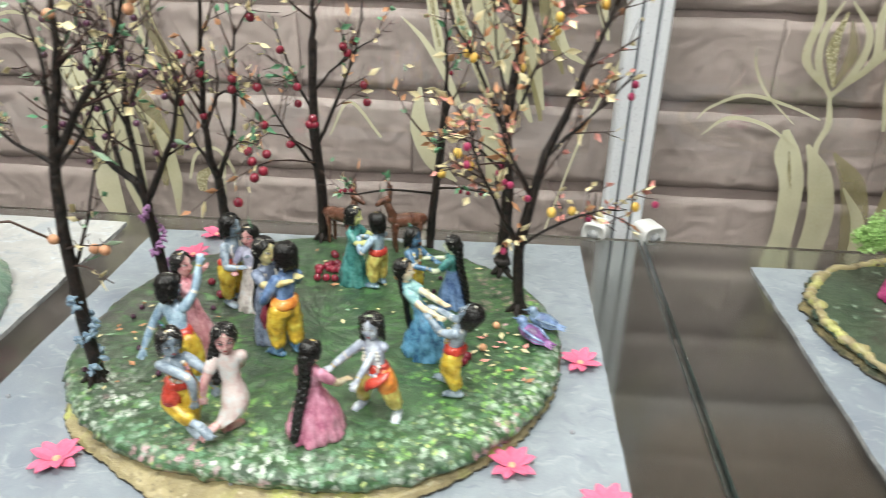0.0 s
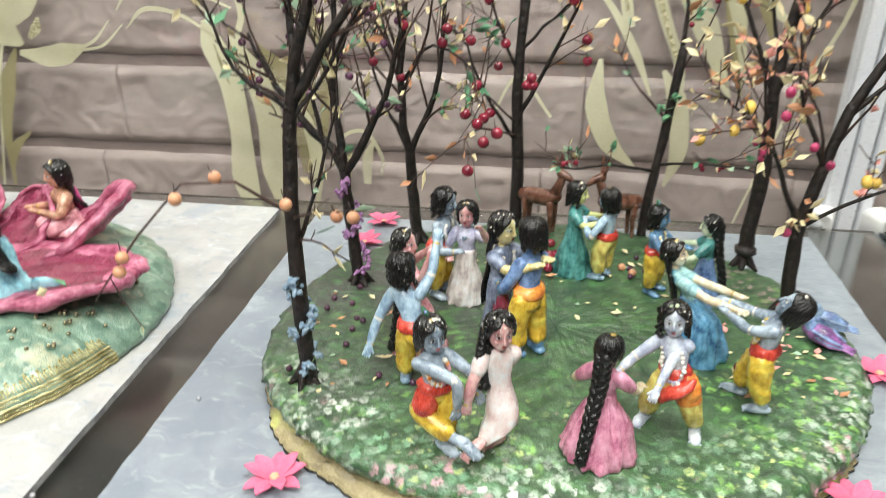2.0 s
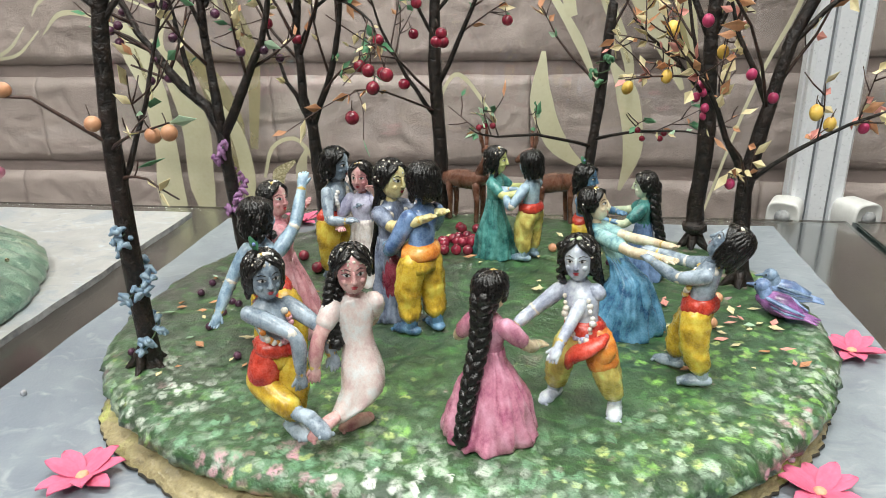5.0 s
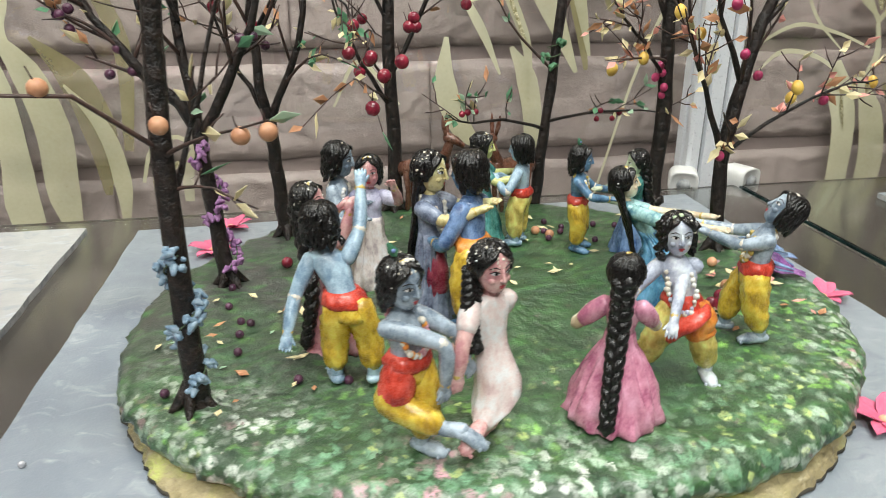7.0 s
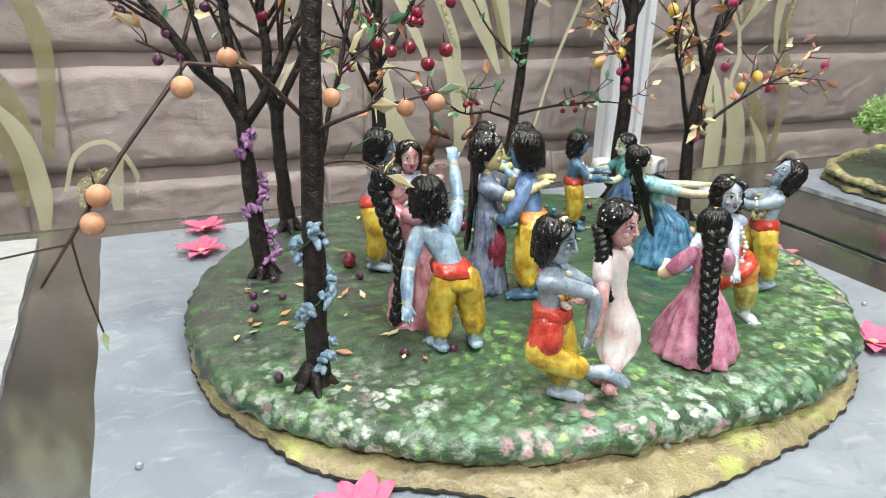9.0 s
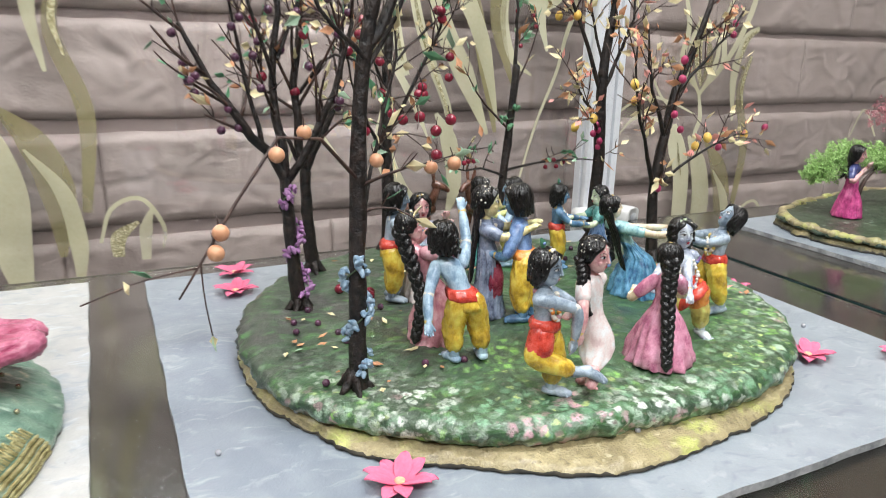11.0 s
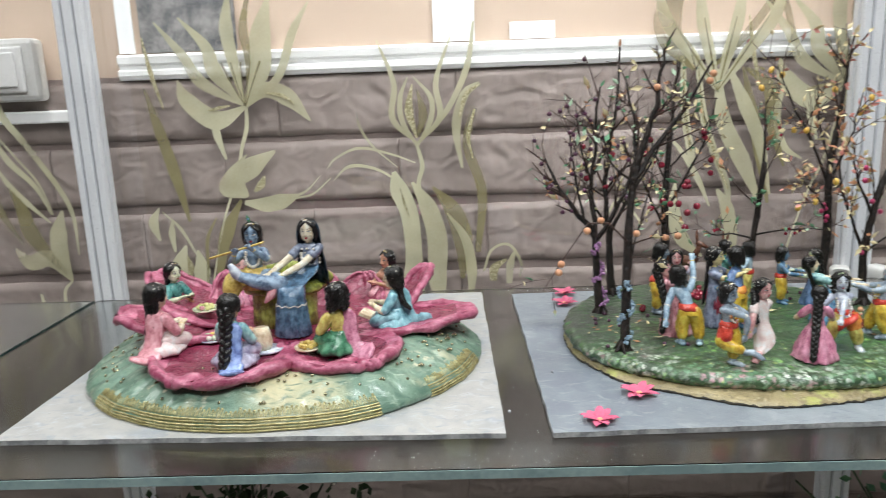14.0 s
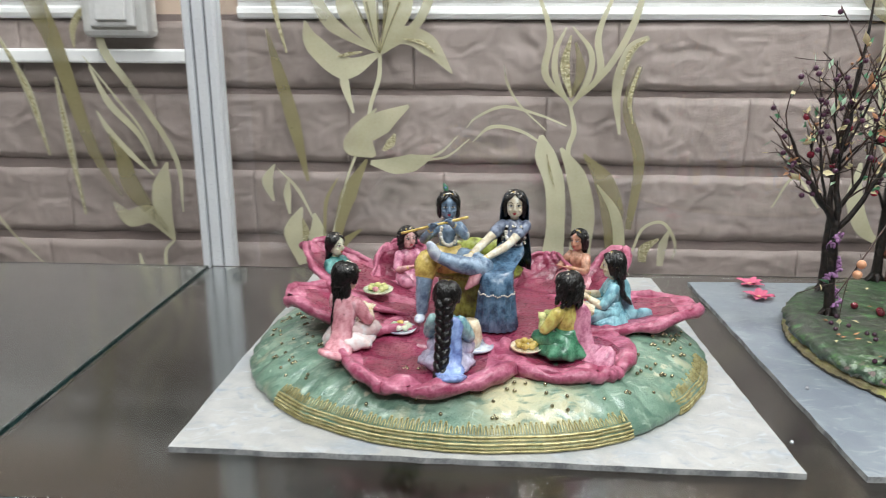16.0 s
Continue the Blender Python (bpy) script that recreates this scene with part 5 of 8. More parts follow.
B1 = (-0.232, 0.388)
twig_tree("dark twig tree with orange berries and blue blossoms round its trunk", B1,
          rel(B1, [(-0.230, 0.388, 0.026), (-0.230, 0.388, 0.085), (-0.229, 0.388, 0.125), (-0.227, 0.390, 0.165), (-0.221, 0.392, 0.200)]),
          [limb(B1, 0.0034, (-0.222, 0.391, 0.195), (-0.211, 0.392, 0.228), (-0.204, 0.390, 0.262), (-0.201, 0.389, 0.292)),
           limb(B1, 0.0032, (-0.225, 0.391, 0.180), (-0.203, 0.396, 0.210), (-0.180, 0.396, 0.243), (-0.160, 0.392, 0.280)),
           limb(B1, 0.0026, (-0.222, 0.392, 0.195), (-0.224, 0.398, 0.228), (-0.232, 0.402, 0.268)),
           limb(B1, 0.0020, (-0.227, 0.389, 0.168), (-0.210, 0.398, 0.192), (-0.192, 0.404, 0.225), (-0.186, 0.405, 0.262)),
           limb(B1, 0.0018, (-0.226, 0.388, 0.178), (-0.246, 0.382, 0.196), (-0.258, 0.380, 0.235)),
           limb(B1, 0.0017, (-0.229, 0.388, 0.105), (-0.219, 0.396, 0.135), (-0.208, 0.402, 0.170), (-0.205, 0.404, 0.20)),
           limb(B1, 0.0013, (-0.229, 0.387, 0.125), (-0.262, 0.365, 0.152), (-0.292, 0.345, 0.120), (-0.309, 0.338, 0.096)),
           limb(B1, 0.0013, (-0.229, 0.387, 0.122), (-0.215, 0.378, 0.130), (-0.191, 0.369, 0.138)),
           limb(B1, 0.0011, (-0.229, 0.387, 0.110), (-0.216, 0.384, 0.113), (-0.199, 0.380, 0.105))],
          ["peach_fruit"], ["cream", "cream", "mint", "green", "cream"], 11, 6, 0.0044, fruit_count=0, leaf_count=90,
          fruits=[("peach_fruit", (-0.226, 0.374, 0.139)), ("peach_fruit", (-0.192, 0.369, 0.137)), ("peach_fruit", (-0.201, 0.372, 0.135)), ("peach_fruit", (-0.270, 0.356, 0.146)),
                  ("peach_fruit", (-0.257, 0.368, 0.152)), ("peach_fruit", (-0.294, 0.343, 0.121)), ("peach_fruit", (-0.296, 0.342, 0.114)),
                  ("peach_fruit", (-0.160, 0.391, 0.272)), ("peach_fruit", (-0.164, 0.390, 0.266)), ("peach_fruit", (-0.206, 0.390, 0.262))],
          wrap=("bead_blue", 0.012, 0.066, 17))

B2 = (-0.240, 0.490)
twig_tree("dark twig tree hung with purple plums and lilac blossoms", B2,
          rel(B2, [(-0.240, 0.490, 0.026), (-0.244, 0.490, 0.07), (-0.246, 0.490, 0.112)]),
          [limb(B2, 0.0036, (-0.246, 0.490, 0.108), (-0.268, 0.488, 0.140), (-0.285, 0.487, 0.165), (-0.299, 0.486, 0.192)),
           limb(B2, 0.0034, (-0.246, 0.490, 0.108), (-0.249, 0.492, 0.155), (-0.246, 0.493, 0.205), (-0.243, 0.492, 0.262)),
           limb(B2, 0.0032, (-0.245, 0.490, 0.106), (-0.224, 0.488, 0.140), (-0.210, 0.488, 0.175), (-0.204, 0.490, 0.205)),
           limb(B2, 0.0022, (-0.258, 0.489, 0.125), (-0.268, 0.492, 0.175), (-0.274, 0.492, 0.222)),
           limb(B2, 0.0018, (-0.249, 0.492, 0.160), (-0.262, 0.486, 0.205), (-0.268, 0.484, 0.250)),
           limb(B2, 0.0018, (-0.247, 0.493, 0.175), (-0.230, 0.498, 0.215), (-0.222, 0.50, 0.250)),
           limb(B2, 0.0014, (-0.275, 0.488, 0.150), (-0.298, 0.480, 0.165), (-0.312, 0.476, 0.178)),
           limb(B2, 0.0013, (-0.285, 0.487, 0.165), (-0.300, 0.490, 0.200), (-0.298, 0.492, 0.225)),
           limb(B2, 0.0013, (-0.226, 0.489, 0.135), (-0.228, 0.483, 0.165), (-0.232, 0.480, 0.19))],
          ["plum"], ["cream", "mint", "orange", "cream", "green"], 23, 6, 0.0048, fruit_count=44, move=(0.006, 0.010), leaf_count=70, wrap=("bead_purple", 0.012, 0.078, 16))

B3 = (-0.213, 0.562)
twig_tree("dark twig tree with crimson fruit and pale paper leaves", B3,
          rel(B3, [(-0.213, 0.562, 0.026), (-0.216, 0.561, 0.065), (-0.217, 0.560, 0.10)]),
          [limb(B3, 0.0038, (-0.217, 0.560, 0.096), (-0.222, 0.560, 0.150), (-0.216, 0.560, 0.215), (-0.208, 0.560, 0.30)),
           limb(B3, 0.0030, (-0.217, 0.560, 0.095), (-0.200, 0.556, 0.135), (-0.190, 0.555, 0.180), (-0.186, 0.556, 0.225)),
           limb(B3, 0.0024, (-0.217, 0.560, 0.098), (-0.236, 0.562, 0.135), (-0.246, 0.564, 0.175)),
           limb(B3, 0.0018, (-0.219, 0.560, 0.150), (-0.200, 0.552, 0.175), (-0.172, 0.545, 0.165), (-0.165, 0.543, 0.150)),
           limb(B3, 0.0013, (-0.205, 0.557, 0.120), (-0.188, 0.55, 0.135), (-0.168, 0.545, 0.130))],
          ["cherry"], ["cream", "orange", "green", "cream"], 31, 6, 0.0050, fruit_count=11, move=(0.004, 0.010), leaf_count=120)

B4 = (-0.140, 0.606)
twig_tree("dark twig tree bearing glossy red cherries", B4,
          rel(B4, [(-0.140, 0.606, 0.026), (-0.140, 0.606, 0.08), (-0.142, 0.605, 0.14), (-0.138, 0.605, 0.205)]),
          [limb(B4, 0.0034, (-0.139, 0.605, 0.195), (-0.136, 0.605, 0.24), (-0.131, 0.605, 0.284)),
           limb(B4, 0.0026, (-0.141, 0.605, 0.115), (-0.118, 0.598, 0.160), (-0.100, 0.594, 0.20), (-0.092, 0.592, 0.245)),
           limb(B4, 0.0024, (-0.141, 0.605, 0.095), (-0.165, 0.592, 0.135), (-0.180, 0.584, 0.18)),
           limb(B4, 0.0020, (-0.140, 0.605, 0.145), (-0.158, 0.60, 0.185), (-0.168, 0.598, 0.225)),
           limb(B4, 0.0018, (-0.139, 0.605, 0.165), (-0.110, 0.60, 0.195), (-0.078, 0.596, 0.215)),
           limb(B4, 0.0013, (-0.142, 0.604, 0.110), (-0.155, 0.575, 0.132), (-0.158, 0.53, 0.150), (-0.150, 0.492, 0.150)),
           limb(B4, 0.0012, (-0.142, 0.604, 0.100), (-0.160, 0.56, 0.118), (-0.165, 0.51, 0.128), (-0.160, 0.474, 0.130))],
          ["cherry"], ["cream", "green", "orange", "green"], 41, 5, 0.0052, fruit_count=11, move=(0.002, 0.008), leaf_count=80,
          fruits=[("cherry", (-0.155, 0.474, 0.124)), ("cherry", (-0.141, 0.488, 0.143)), ("cherry", (-0.148, 0.492, 0.136)), ("cherry", (-0.128, 0.57, 0.157)), ("cherry", (-0.125, 0.57, 0.152)), ("cherry", (-0.131, 0.57, 0.152))])

B5 = (-0.043, 0.607)
twig_tree("slender dark twig tree with a long side branch", B5,
          rel(B5, [(-0.043, 0.607, 0.026), (-0.040, 0.607, 0.075), (-0.034, 0.608, 0.13), (-0.029, 0.609, 0.185)]),
          [limb(B5, 0.0026, (-0.030, 0.609, 0.178), (-0.030, 0.610, 0.22), (-0.031, 0.610, 0.256)),
           limb(B5, 0.0017, (-0.038, 0.607, 0.095), (-0.070, 0.58, 0.108), (-0.10, 0.555, 0.112), (-0.112, 0.548, 0.118)),
           limb(B5, 0.0017, (-0.037, 0.607, 0.100), (0.0, 0.58, 0.112), (0.03, 0.56, 0.112)),
           limb(B5, 0.0016, (-0.035, 0.608, 0.135), (-0.060, 0.612, 0.16), (-0.074, 0.614, 0.185)),
           limb(B5, 0.0014, (-0.031, 0.609, 0.165), (-0.016, 0.611, 0.195), (-0.008, 0.612, 0.22))],
          ["tiny_cherry"], ["cream", "green", "orange", "mint"], 53, 4, 0.0042, fruit_count=8, move=(0.004, 0.008), leaf_count=84,
          fruits=[("tiny_cherry", (-0.098, 0.55, 0.104)), ("tiny_cherry", (-0.102, 0.55, 0.103)), ("tiny_cherry", (-0.094, 0.55, 0.104))], wrap=("leaf_green", 0.115, 0.13, 4))

B6 = (0.030, 0.577)
twig_tree("dark twig tree with yellow and pink paper leaves", B6,
          rel(B6, [(0.030, 0.577, 0.026), (0.031, 0.577, 0.08), (0.028, 0.576, 0.135), (0.032, 0.576, 0.185)]),
          [limb(B6, 0.0034, (0.032, 0.576, 0.178), (0.036, 0.575, 0.23), (0.040, 0.575, 0.284)),
           limb(B6, 0.0026, (0.029, 0.576, 0.125), (0.006, 0.575, 0.175), (-0.016, 0.575, 0.215), (-0.037, 0.575, 0.258)),
           limb(B6, 0.0024, (0.029, 0.576, 0.130), (0.044, 0.570, 0.175), (0.052, 0.568, 0.225)),
           limb(B6, 0.0020, (0.030, 0.577, 0.095), (0.002, 0.560, 0.125), (-0.018, 0.548, 0.142)),
           limb(B6, 0.0018, (0.030, 0.576, 0.145), (0.016, 0.582, 0.195), (0.012, 0.585, 0.24)),
           limb(B6, 0.0015, (0.030, 0.577, 0.105), (0.012, 0.555, 0.112), (-0.020, 0.53, 0.113))],
          ["yellow_fruit"], ["cream", "cream", "pink", "orange"], 61, 7, 0.0052, fruit_count=12, move=(0.0, -0.005), leaf_count=230,
          fruits=[("pink_fruit", (0.0266 + dx, 0.574 + dy, 0.122 + dz)) for dx, dy, dz in ((0, -0.004, 0), (0.004, -0.003, -0.004), (-0.004, -0.003, -0.003), (0.002, -0.005, -0.009), (-0.002, -0.004, 0.004), (0.001, -0.004, -0.014))])

B7 = (0.049, 0.525)
twig_tree("dark twig tree with pink fruit and blush paper leaves", B7,
          rel(B7, [(0.049, 0.525, 0.026), (0.046, 0.527, 0.075), (0.052, 0.529, 0.115), (0.060, 0.530, 0.155)]),
          [limb(B7, 0.0034, (0.058, 0.530, 0.148), (0.074, 0.530, 0.19), (0.090, 0.530, 0.235), (0.102, 0.530, 0.268)),
           limb(B7, 0.0026, (0.046, 0.527, 0.078), (0.028, 0.52, 0.115), (0.012, 0.515, 0.150), (0.006, 0.512, 0.185)),
           limb(B7, 0.0024, (0.053, 0.529, 0.118), (0.034, 0.525, 0.155), (0.024, 0.522, 0.195)),
           limb(B7, 0.0022, (0.060, 0.530, 0.150), (0.086, 0.526, 0.180), (0.112, 0.524, 0.212)),
           limb(B7, 0.0018, (0.047, 0.527, 0.080), (0.072, 0.518, 0.105), (0.10, 0.51, 0.120), (0.118, 0.508, 0.124)),
           limb(B7, 0.0014, (0.048, 0.527, 0.072), (0.040, 0.512, 0.095), (0.028, 0.50, 0.110)),
           limb(B7, 0.0014, (0.052, 0.529, 0.118), (0.036, 0.50, 0.155), (0.014, 0.468, 0.182), (0.004, 0.450, 0.186)),
           limb(B7, 0.0014, (0.056, 0.530, 0.130), (0.074, 0.536, 0.16), (0.084, 0.538, 0.19))],
          ["pink_fruit", "yellow_fruit"], ["pink", "cream", "cream", "orange"], 71, 7, 0.0045, fruit_count=9, move=(-0.003, -0.012), leaf_count=210,
          fruits=[("pink_fruit", (0.006, 0.455, 0.180)), ("pink_fruit", (0.006, 0.456, 0.168)), ("pink_fruit", (0.112, 0.524, 0.206)), ("pink_fruit", (0.111, 0.524, 0.198)),
                  ("pink_fruit", (0.034, 0.49, 0.142)), ("pink_fruit", (0.046, 0.495, 0.130))])


# ---- clay figurines ----
HEAD = [(-0.0090, 0.0010, 0.0012, 0.0016), (-0.0082, 0.0026, 0.0030, 0.0016), (-0.0066, 0.0043, 0.0047, 0.0012), (-0.0042, 0.0054, 0.0058, 0.0007), (-0.0012, 0.0060, 0.0064, 0.0003),
        (0.0022, 0.0063, 0.0068, 0.0), (0.0050, 0.0058, 0.0064, 0.0), (0.0074, 0.0040, 0.0045, 0.0), (0.0086, 0.0012, 0.0014, 0.0)]


def head_at(u):
    """Half width, half depth and forward shift of a small clay head at a height over its centre."""
    for (u0, *lo), (u1, *hi) in zip(HEAD, HEAD[1:]):
        if u <= u1:
            q = max(0.0, (u - u0) / (u1 - u0))
            q = q * q * (3 - 2 * q) if u0 > 0 else q
            return [m + (n - m) * q for m, n in zip(lo, hi)]
    return list(HEAD[-1][1:])


def doll(label, x, y, face, h, skin, top=None, low="yellow", sash="red", dress=0.0, hair="short", palms=(None, None), feet=None, lean=(0, 0),
         z=None, look_to=None, garland=None, flecks=0, crown=None, seated=0.0, elbows=(None, None), apron=None, feather=False, hair_mat="hair", scarf=None, head_tilt=0.0, red_front=False,
         speckle=None, spine=None, knees=(None, None), extra=None, drop=0.0155, bangles=True, sleeves=3, thighs=(None, None)):
    """A painted clay figurine, one mesh. face: degrees of the way it faces; palms, elbows, knees and feet in the world."""
    z = ground_z(x, y) if z is None else z
    k = h / 0.076
    rnd = random.Random(int((x * 7919 + y * 104729) * 1000))
    s = Shape()
    o = Vector((x, y, z))
    a = radians(face)
    f, r = Vector((math.cos(a), math.sin(a), 0)), Vector((math.sin(a), -math.cos(a), 0))
    ln = Vector((lean[0], lean[1], 0))

    def P(side, fwd, zz):
        t = min(1.2, max(0.0, (zz - 0.03) / 0.040))
        return (r * side + f * fwd) * k + ln * t + Vector((0, 0, (zz - seated) * k))

    def hull(centres, mat, pleats=0, depth=0.0, seg=24, rough=0.06, folds=0.0):
        """A closed body round the given centres: (centre, half width, half depth)."""
        rings = []
        n = len(centres)
        for i, (c, rx, ry) in enumerate(centres):
            ring = []
            for j in range(seg):
                t = 2 * math.pi * j / seg
                low_part = 1 - i / (n - 1)
                m = 1 + depth * low_part * (math.cos(pleats * t + 0.5 * i) + 0.5 * math.cos((pleats + 4) * t + 1.7 + x * 300))
                m += folds * (1 - 3.0 * abs(noise.noise(Vector((math.cos(t) * 3.4 + x * 60, math.sin(t) * 3.4 + y * 60, i * 0.13)))))
                m += rough * noise.noise(Vector((math.cos(t) * 1.6 + x * 50, math.sin(t) * 1.6 + y * 50, c.z * 160)))
                ring.append(c + (r * math.cos(t) * rx + f * math.sin(t) * ry) * m * k)
            rings.append(ring)
        s.rings(rings, mat)

    def body(levels, mat, pleats=0, depth=0.0, seg=24, rough=0.06, folds=0.0):
        fine = []
        for (z0, *p0), (z1, *p1) in zip(levels, levels[1:]):
            for q in (0, 0.5):
                fine.append([z0 + (z1 - z0) * q] + [m + (n - m) * q for m, n in zip(p0, p1)])
        fine.append(list(levels[-1]))
        hull([(P(0, fwd, zz), rx, ry) for zz, rx, ry, fwd in fine], mat, pleats, depth, seg, rough, folds)

    def limb_of(pts, radii, mat, n=16, folds=0.0, seg=14):
        """A limb whose cloth falls in slanting folds."""
        line = curve_points(pts, n)
        m = len(radii) - 1
        rings = []
        side = None
        for i, p in enumerate(line):
            d = (line[min(i + 1, n - 1)] - line[max(i - 1, 0)]).normalized()
            side = side or d.cross(f if abs(d.dot(f)) < 0.9 else r).normalized()
            side = (side - d * side.dot(d)).normalized()
            up2 = d.cross(side)
            u = i / (n - 1) * m
            q = min(int(u), m - 1)
            w = (radii[q] + (radii[q + 1] - radii[q]) * (u - q)) * k
            ring = []
            for j in range(seg):
                t = 2 * math.pi * j / seg
                g = 1 + folds * (1.1 - 4.2 * abs(noise.noise(Vector((math.cos(t + i * 0.05) * 1.9 + x * 70 + 5 * radii[0], math.sin(t + i * 0.05) * 1.7 + y * 70, i * 0.09)))) + 0.9 * noise.noise(Vector((math.cos(t) * 1.2, math.sin(t) * 1.2 + x * 80, i * 0.5)))) + 0.03 * noise.noise(Vector((math.cos(t) * 3, math.sin(t) * 3 + y * 80, i * 0.8)))
                ring.append(p + (side * math.cos(t) + up2 * math.sin(t)) * w * g)
            rings.append(ring)
        a0, a1 = (line[0] - line[1]).normalized(), (line[-1] - line[-2]).normalized()
        rings = [[line[0] + a0 * radii[0] * k * 0.6 + (q - line[0]) * 0.6 for q in rings[0]]] + rings + [[line[-1] + a1 * radii[-1] * k * 0.6 + (q - line[-1]) * 0.6 for q in rings[-1]]]
        s.rings(rings, mat)
        return line

    def foot(at, aim):
        at = Vector(at)
        aim = Vector(aim).normalized()
        lift = Vector((0, 0, 0.0026 * k))
        s.tube(curve_points([at - aim * 0.0022 * k + lift, at + aim * 0.0030 * k + lift * 0.95, at + aim * 0.0082 * k + lift * 0.62], 7), [k * q for q in (0.0029, 0.0033, 0.0033, 0.0034, 0.0036, 0.0034, 0.0026)], skin, 12, rough=0.12, flat=0.72)
        across = aim.cross(Vector((0, 0, 1))).normalized()
        for q in range(5):
            e = at + aim * (0.0095 - 0.0004 * q) * k + across * (q - 2) * 0.0013 * k + lift * 0.48
            s.ball(tuple(e), (0.0009 * k,) * 3, skin, 6)

    bare = top is None
    cloth = top or skin
    if seated:
        # kneeling: cloth spread over folded legs
        R = dress or 0.018
        body([(seated + 0.0002, R * 0.92, R * 0.86, 0.002), (seated + 0.003, R * 0.96, R * 0.88, 0.002), (seated + 0.007, R * 0.74, R * 0.72, 0.001), (seated + 0.011, R * 0.48, R * 0.46, 0.0), (seated + 0.016, 0.0068, 0.0058, 0)], low, 9, 0.07, 36, 0.14)
        for sd in (-1, 1):
            limb_of([P(sd * 0.0035, -0.002, seated + 0.008), P(sd * 0.0080, 0.008, seated + 0.0085), P(sd * 0.0075, 0.0165, seated + 0.0055)], [0.0062, 0.0060, 0.0052], low, 9, 0.05)
    elif extra:
        extra(s, o)
    elif spine:
        hull([(Vector(c) - o, rx, ry) for *c, rx, ry in spine], low, 7, 0.0, 36, 0.06, 0.07)
        for i, ft in enumerate(feet):
            foot(Vector(ft) - o, Vector((-0.5, -0.6, -0.25 if i == 0 else 0)) if i == 0 else r + f * 0.3)
    elif dress:
        body([(0.0, dress * 0.97, dress * 0.97, 0), (0.0012, dress * 1.03, dress * 1.02, 0), (0.006, dress * 0.97, dress * 0.95, 0), (0.013, dress * 0.88, dress * 0.86, 0), (0.021, dress * 0.73, dress * 0.70, 0),
              (0.030, max(0.0074, dress * 0.51), max(0.0066, dress * 0.47), 0), (0.036, 0.0068, 0.0058, 0), (0.041, 0.0058, 0.0050, 0)], low, 13, 0.03, 96, 0.08, 0.12)
        if apron:
            s.ball(tuple(P(0.0022, dress * 0.36, 0.0205)), (0.0056 * k, 0.0058 * k, 0.0145 * k), apron, 18, rough=0.05)
    else:
        for i in (0, 1):
            sd = 1 if i == 0 else -1
            ft = (Vector(feet[i]) - o) if feet else P(sd * 0.0056, 0.001, 0)
            hip = P(sd * 0.0040, 0, 0.0345)
            ank = ft + Vector((0, 0, 0.0062 * k))
            if knees[i]:
                mid = Vector(knees[i]) - o
                ank = ft + (mid - ft).normalized() * 0.0066 * k
            else:
                mid = hip.lerp(ank, 0.5) + f * 0.0018 * k + r * sd * 0.0010 * k
            shin = mid.lerp(ank, 0.80)
            if thighs[i]:
                limb_of([hip.lerp(mid, 0.55), mid, shin], [0.0056, 0.0061, 0.0060, 0.0058, 0.0054, 0.0046], low, 18, 0.08, 24)
                limb_of([hip + Vector((0, 0, 0.001 * k)), hip.lerp(mid, 0.45), hip.lerp(mid, 0.82)], [0.0062, 0.0069, 0.0070, 0.0067], thighs[i], 12, 0.03, 20)
            else:
                limb_of([hip, mid, shin], [0.0060, 0.0066, 0.0062, 0.0058, 0.0054, 0.0046], low, 22, 0.085, 24)
            s.tube([mid.lerp(ank, 0.72), ank, ft + Vector((0, 0, 0.0030 * k))], [0.0033 * k, 0.0029 * k, 0.0030 * k], skin, 10, rough=0.1)
            foot(ft, f + r * sd * 0.25 if not knees[i] else (ft - mid))
        body([(0.0300, 0.0074, 0.0064, 0), (0.0345, 0.0084, 0.0070, 0), (0.0375, 0.0080, 0.0066, 0)], low, rough=0.10)
        body([(0.0352, 0.0085, 0.0071, 0), (0.0368, 0.0091, 0.0076, 0), (0.0392, 0.0087, 0.0072, 0), (0.0412, 0.0070, 0.0057, 0)], sash, 5, 0.02, 30, 0.14, 0.08)
    if red_front:
        s.tube(curve_points([P(-0.0085, 0.0035, 0.036), P(-0.004, 0.0078, 0.033), P(0.004, 0.0074, 0.0275), P(0.0062, 0.0058, 0.022)], 12), [k * q for q in (0.0030, 0.0036, 0.0042, 0.0046, 0.0048, 0.0048, 0.0046, 0.0044, 0.0042, 0.0040, 0.0036, 0.0026)], "red", 12, rough=0.25, flat=0.55)
        s.tube(curve_points([P(-0.0088, 0.001, 0.036), P(-0.0086, 0.0040, 0.030), P(-0.0080, 0.0046, 0.024)], 8), [k * q for q in (0.0030, 0.0040, 0.0046, 0.0046, 0.0042, 0.0038, 0.0032, 0.0022)], "orange", 12, rough=0.2, flat=0.6)
    if not spine:
        body([(0.0385, 0.0062, 0.0052, 0), (0.0430, 0.0060, 0.0050, 0), (0.0480, 0.0073, 0.0058, 0.0006), (0.0518, 0.0079, 0.0056, 0.0004), (0.0546, 0.0066, 0.0046, 0), (0.0572, 0.0034, 0.0032, 0)], cloth, rough=0.07 if bare else 0.12)
    up = (Vector((0, 0, 1)) + ln * 14 * 0.55).normalized() if ln.length > 0.006 else Vector((0, 0, 1))
    hf = f.copy()
    if look_to is not None:
        q = radians(look_to)
        hf = Vector((math.cos(q), math.sin(q), 0))
    if head_tilt:
        up = (up + hf * head_tilt).normalized()
    hf = (hf - up * hf.dot(up)).normalized()
    hr = hf.cross(up)
    T = Matrix((hr, hf, up)).transposed()
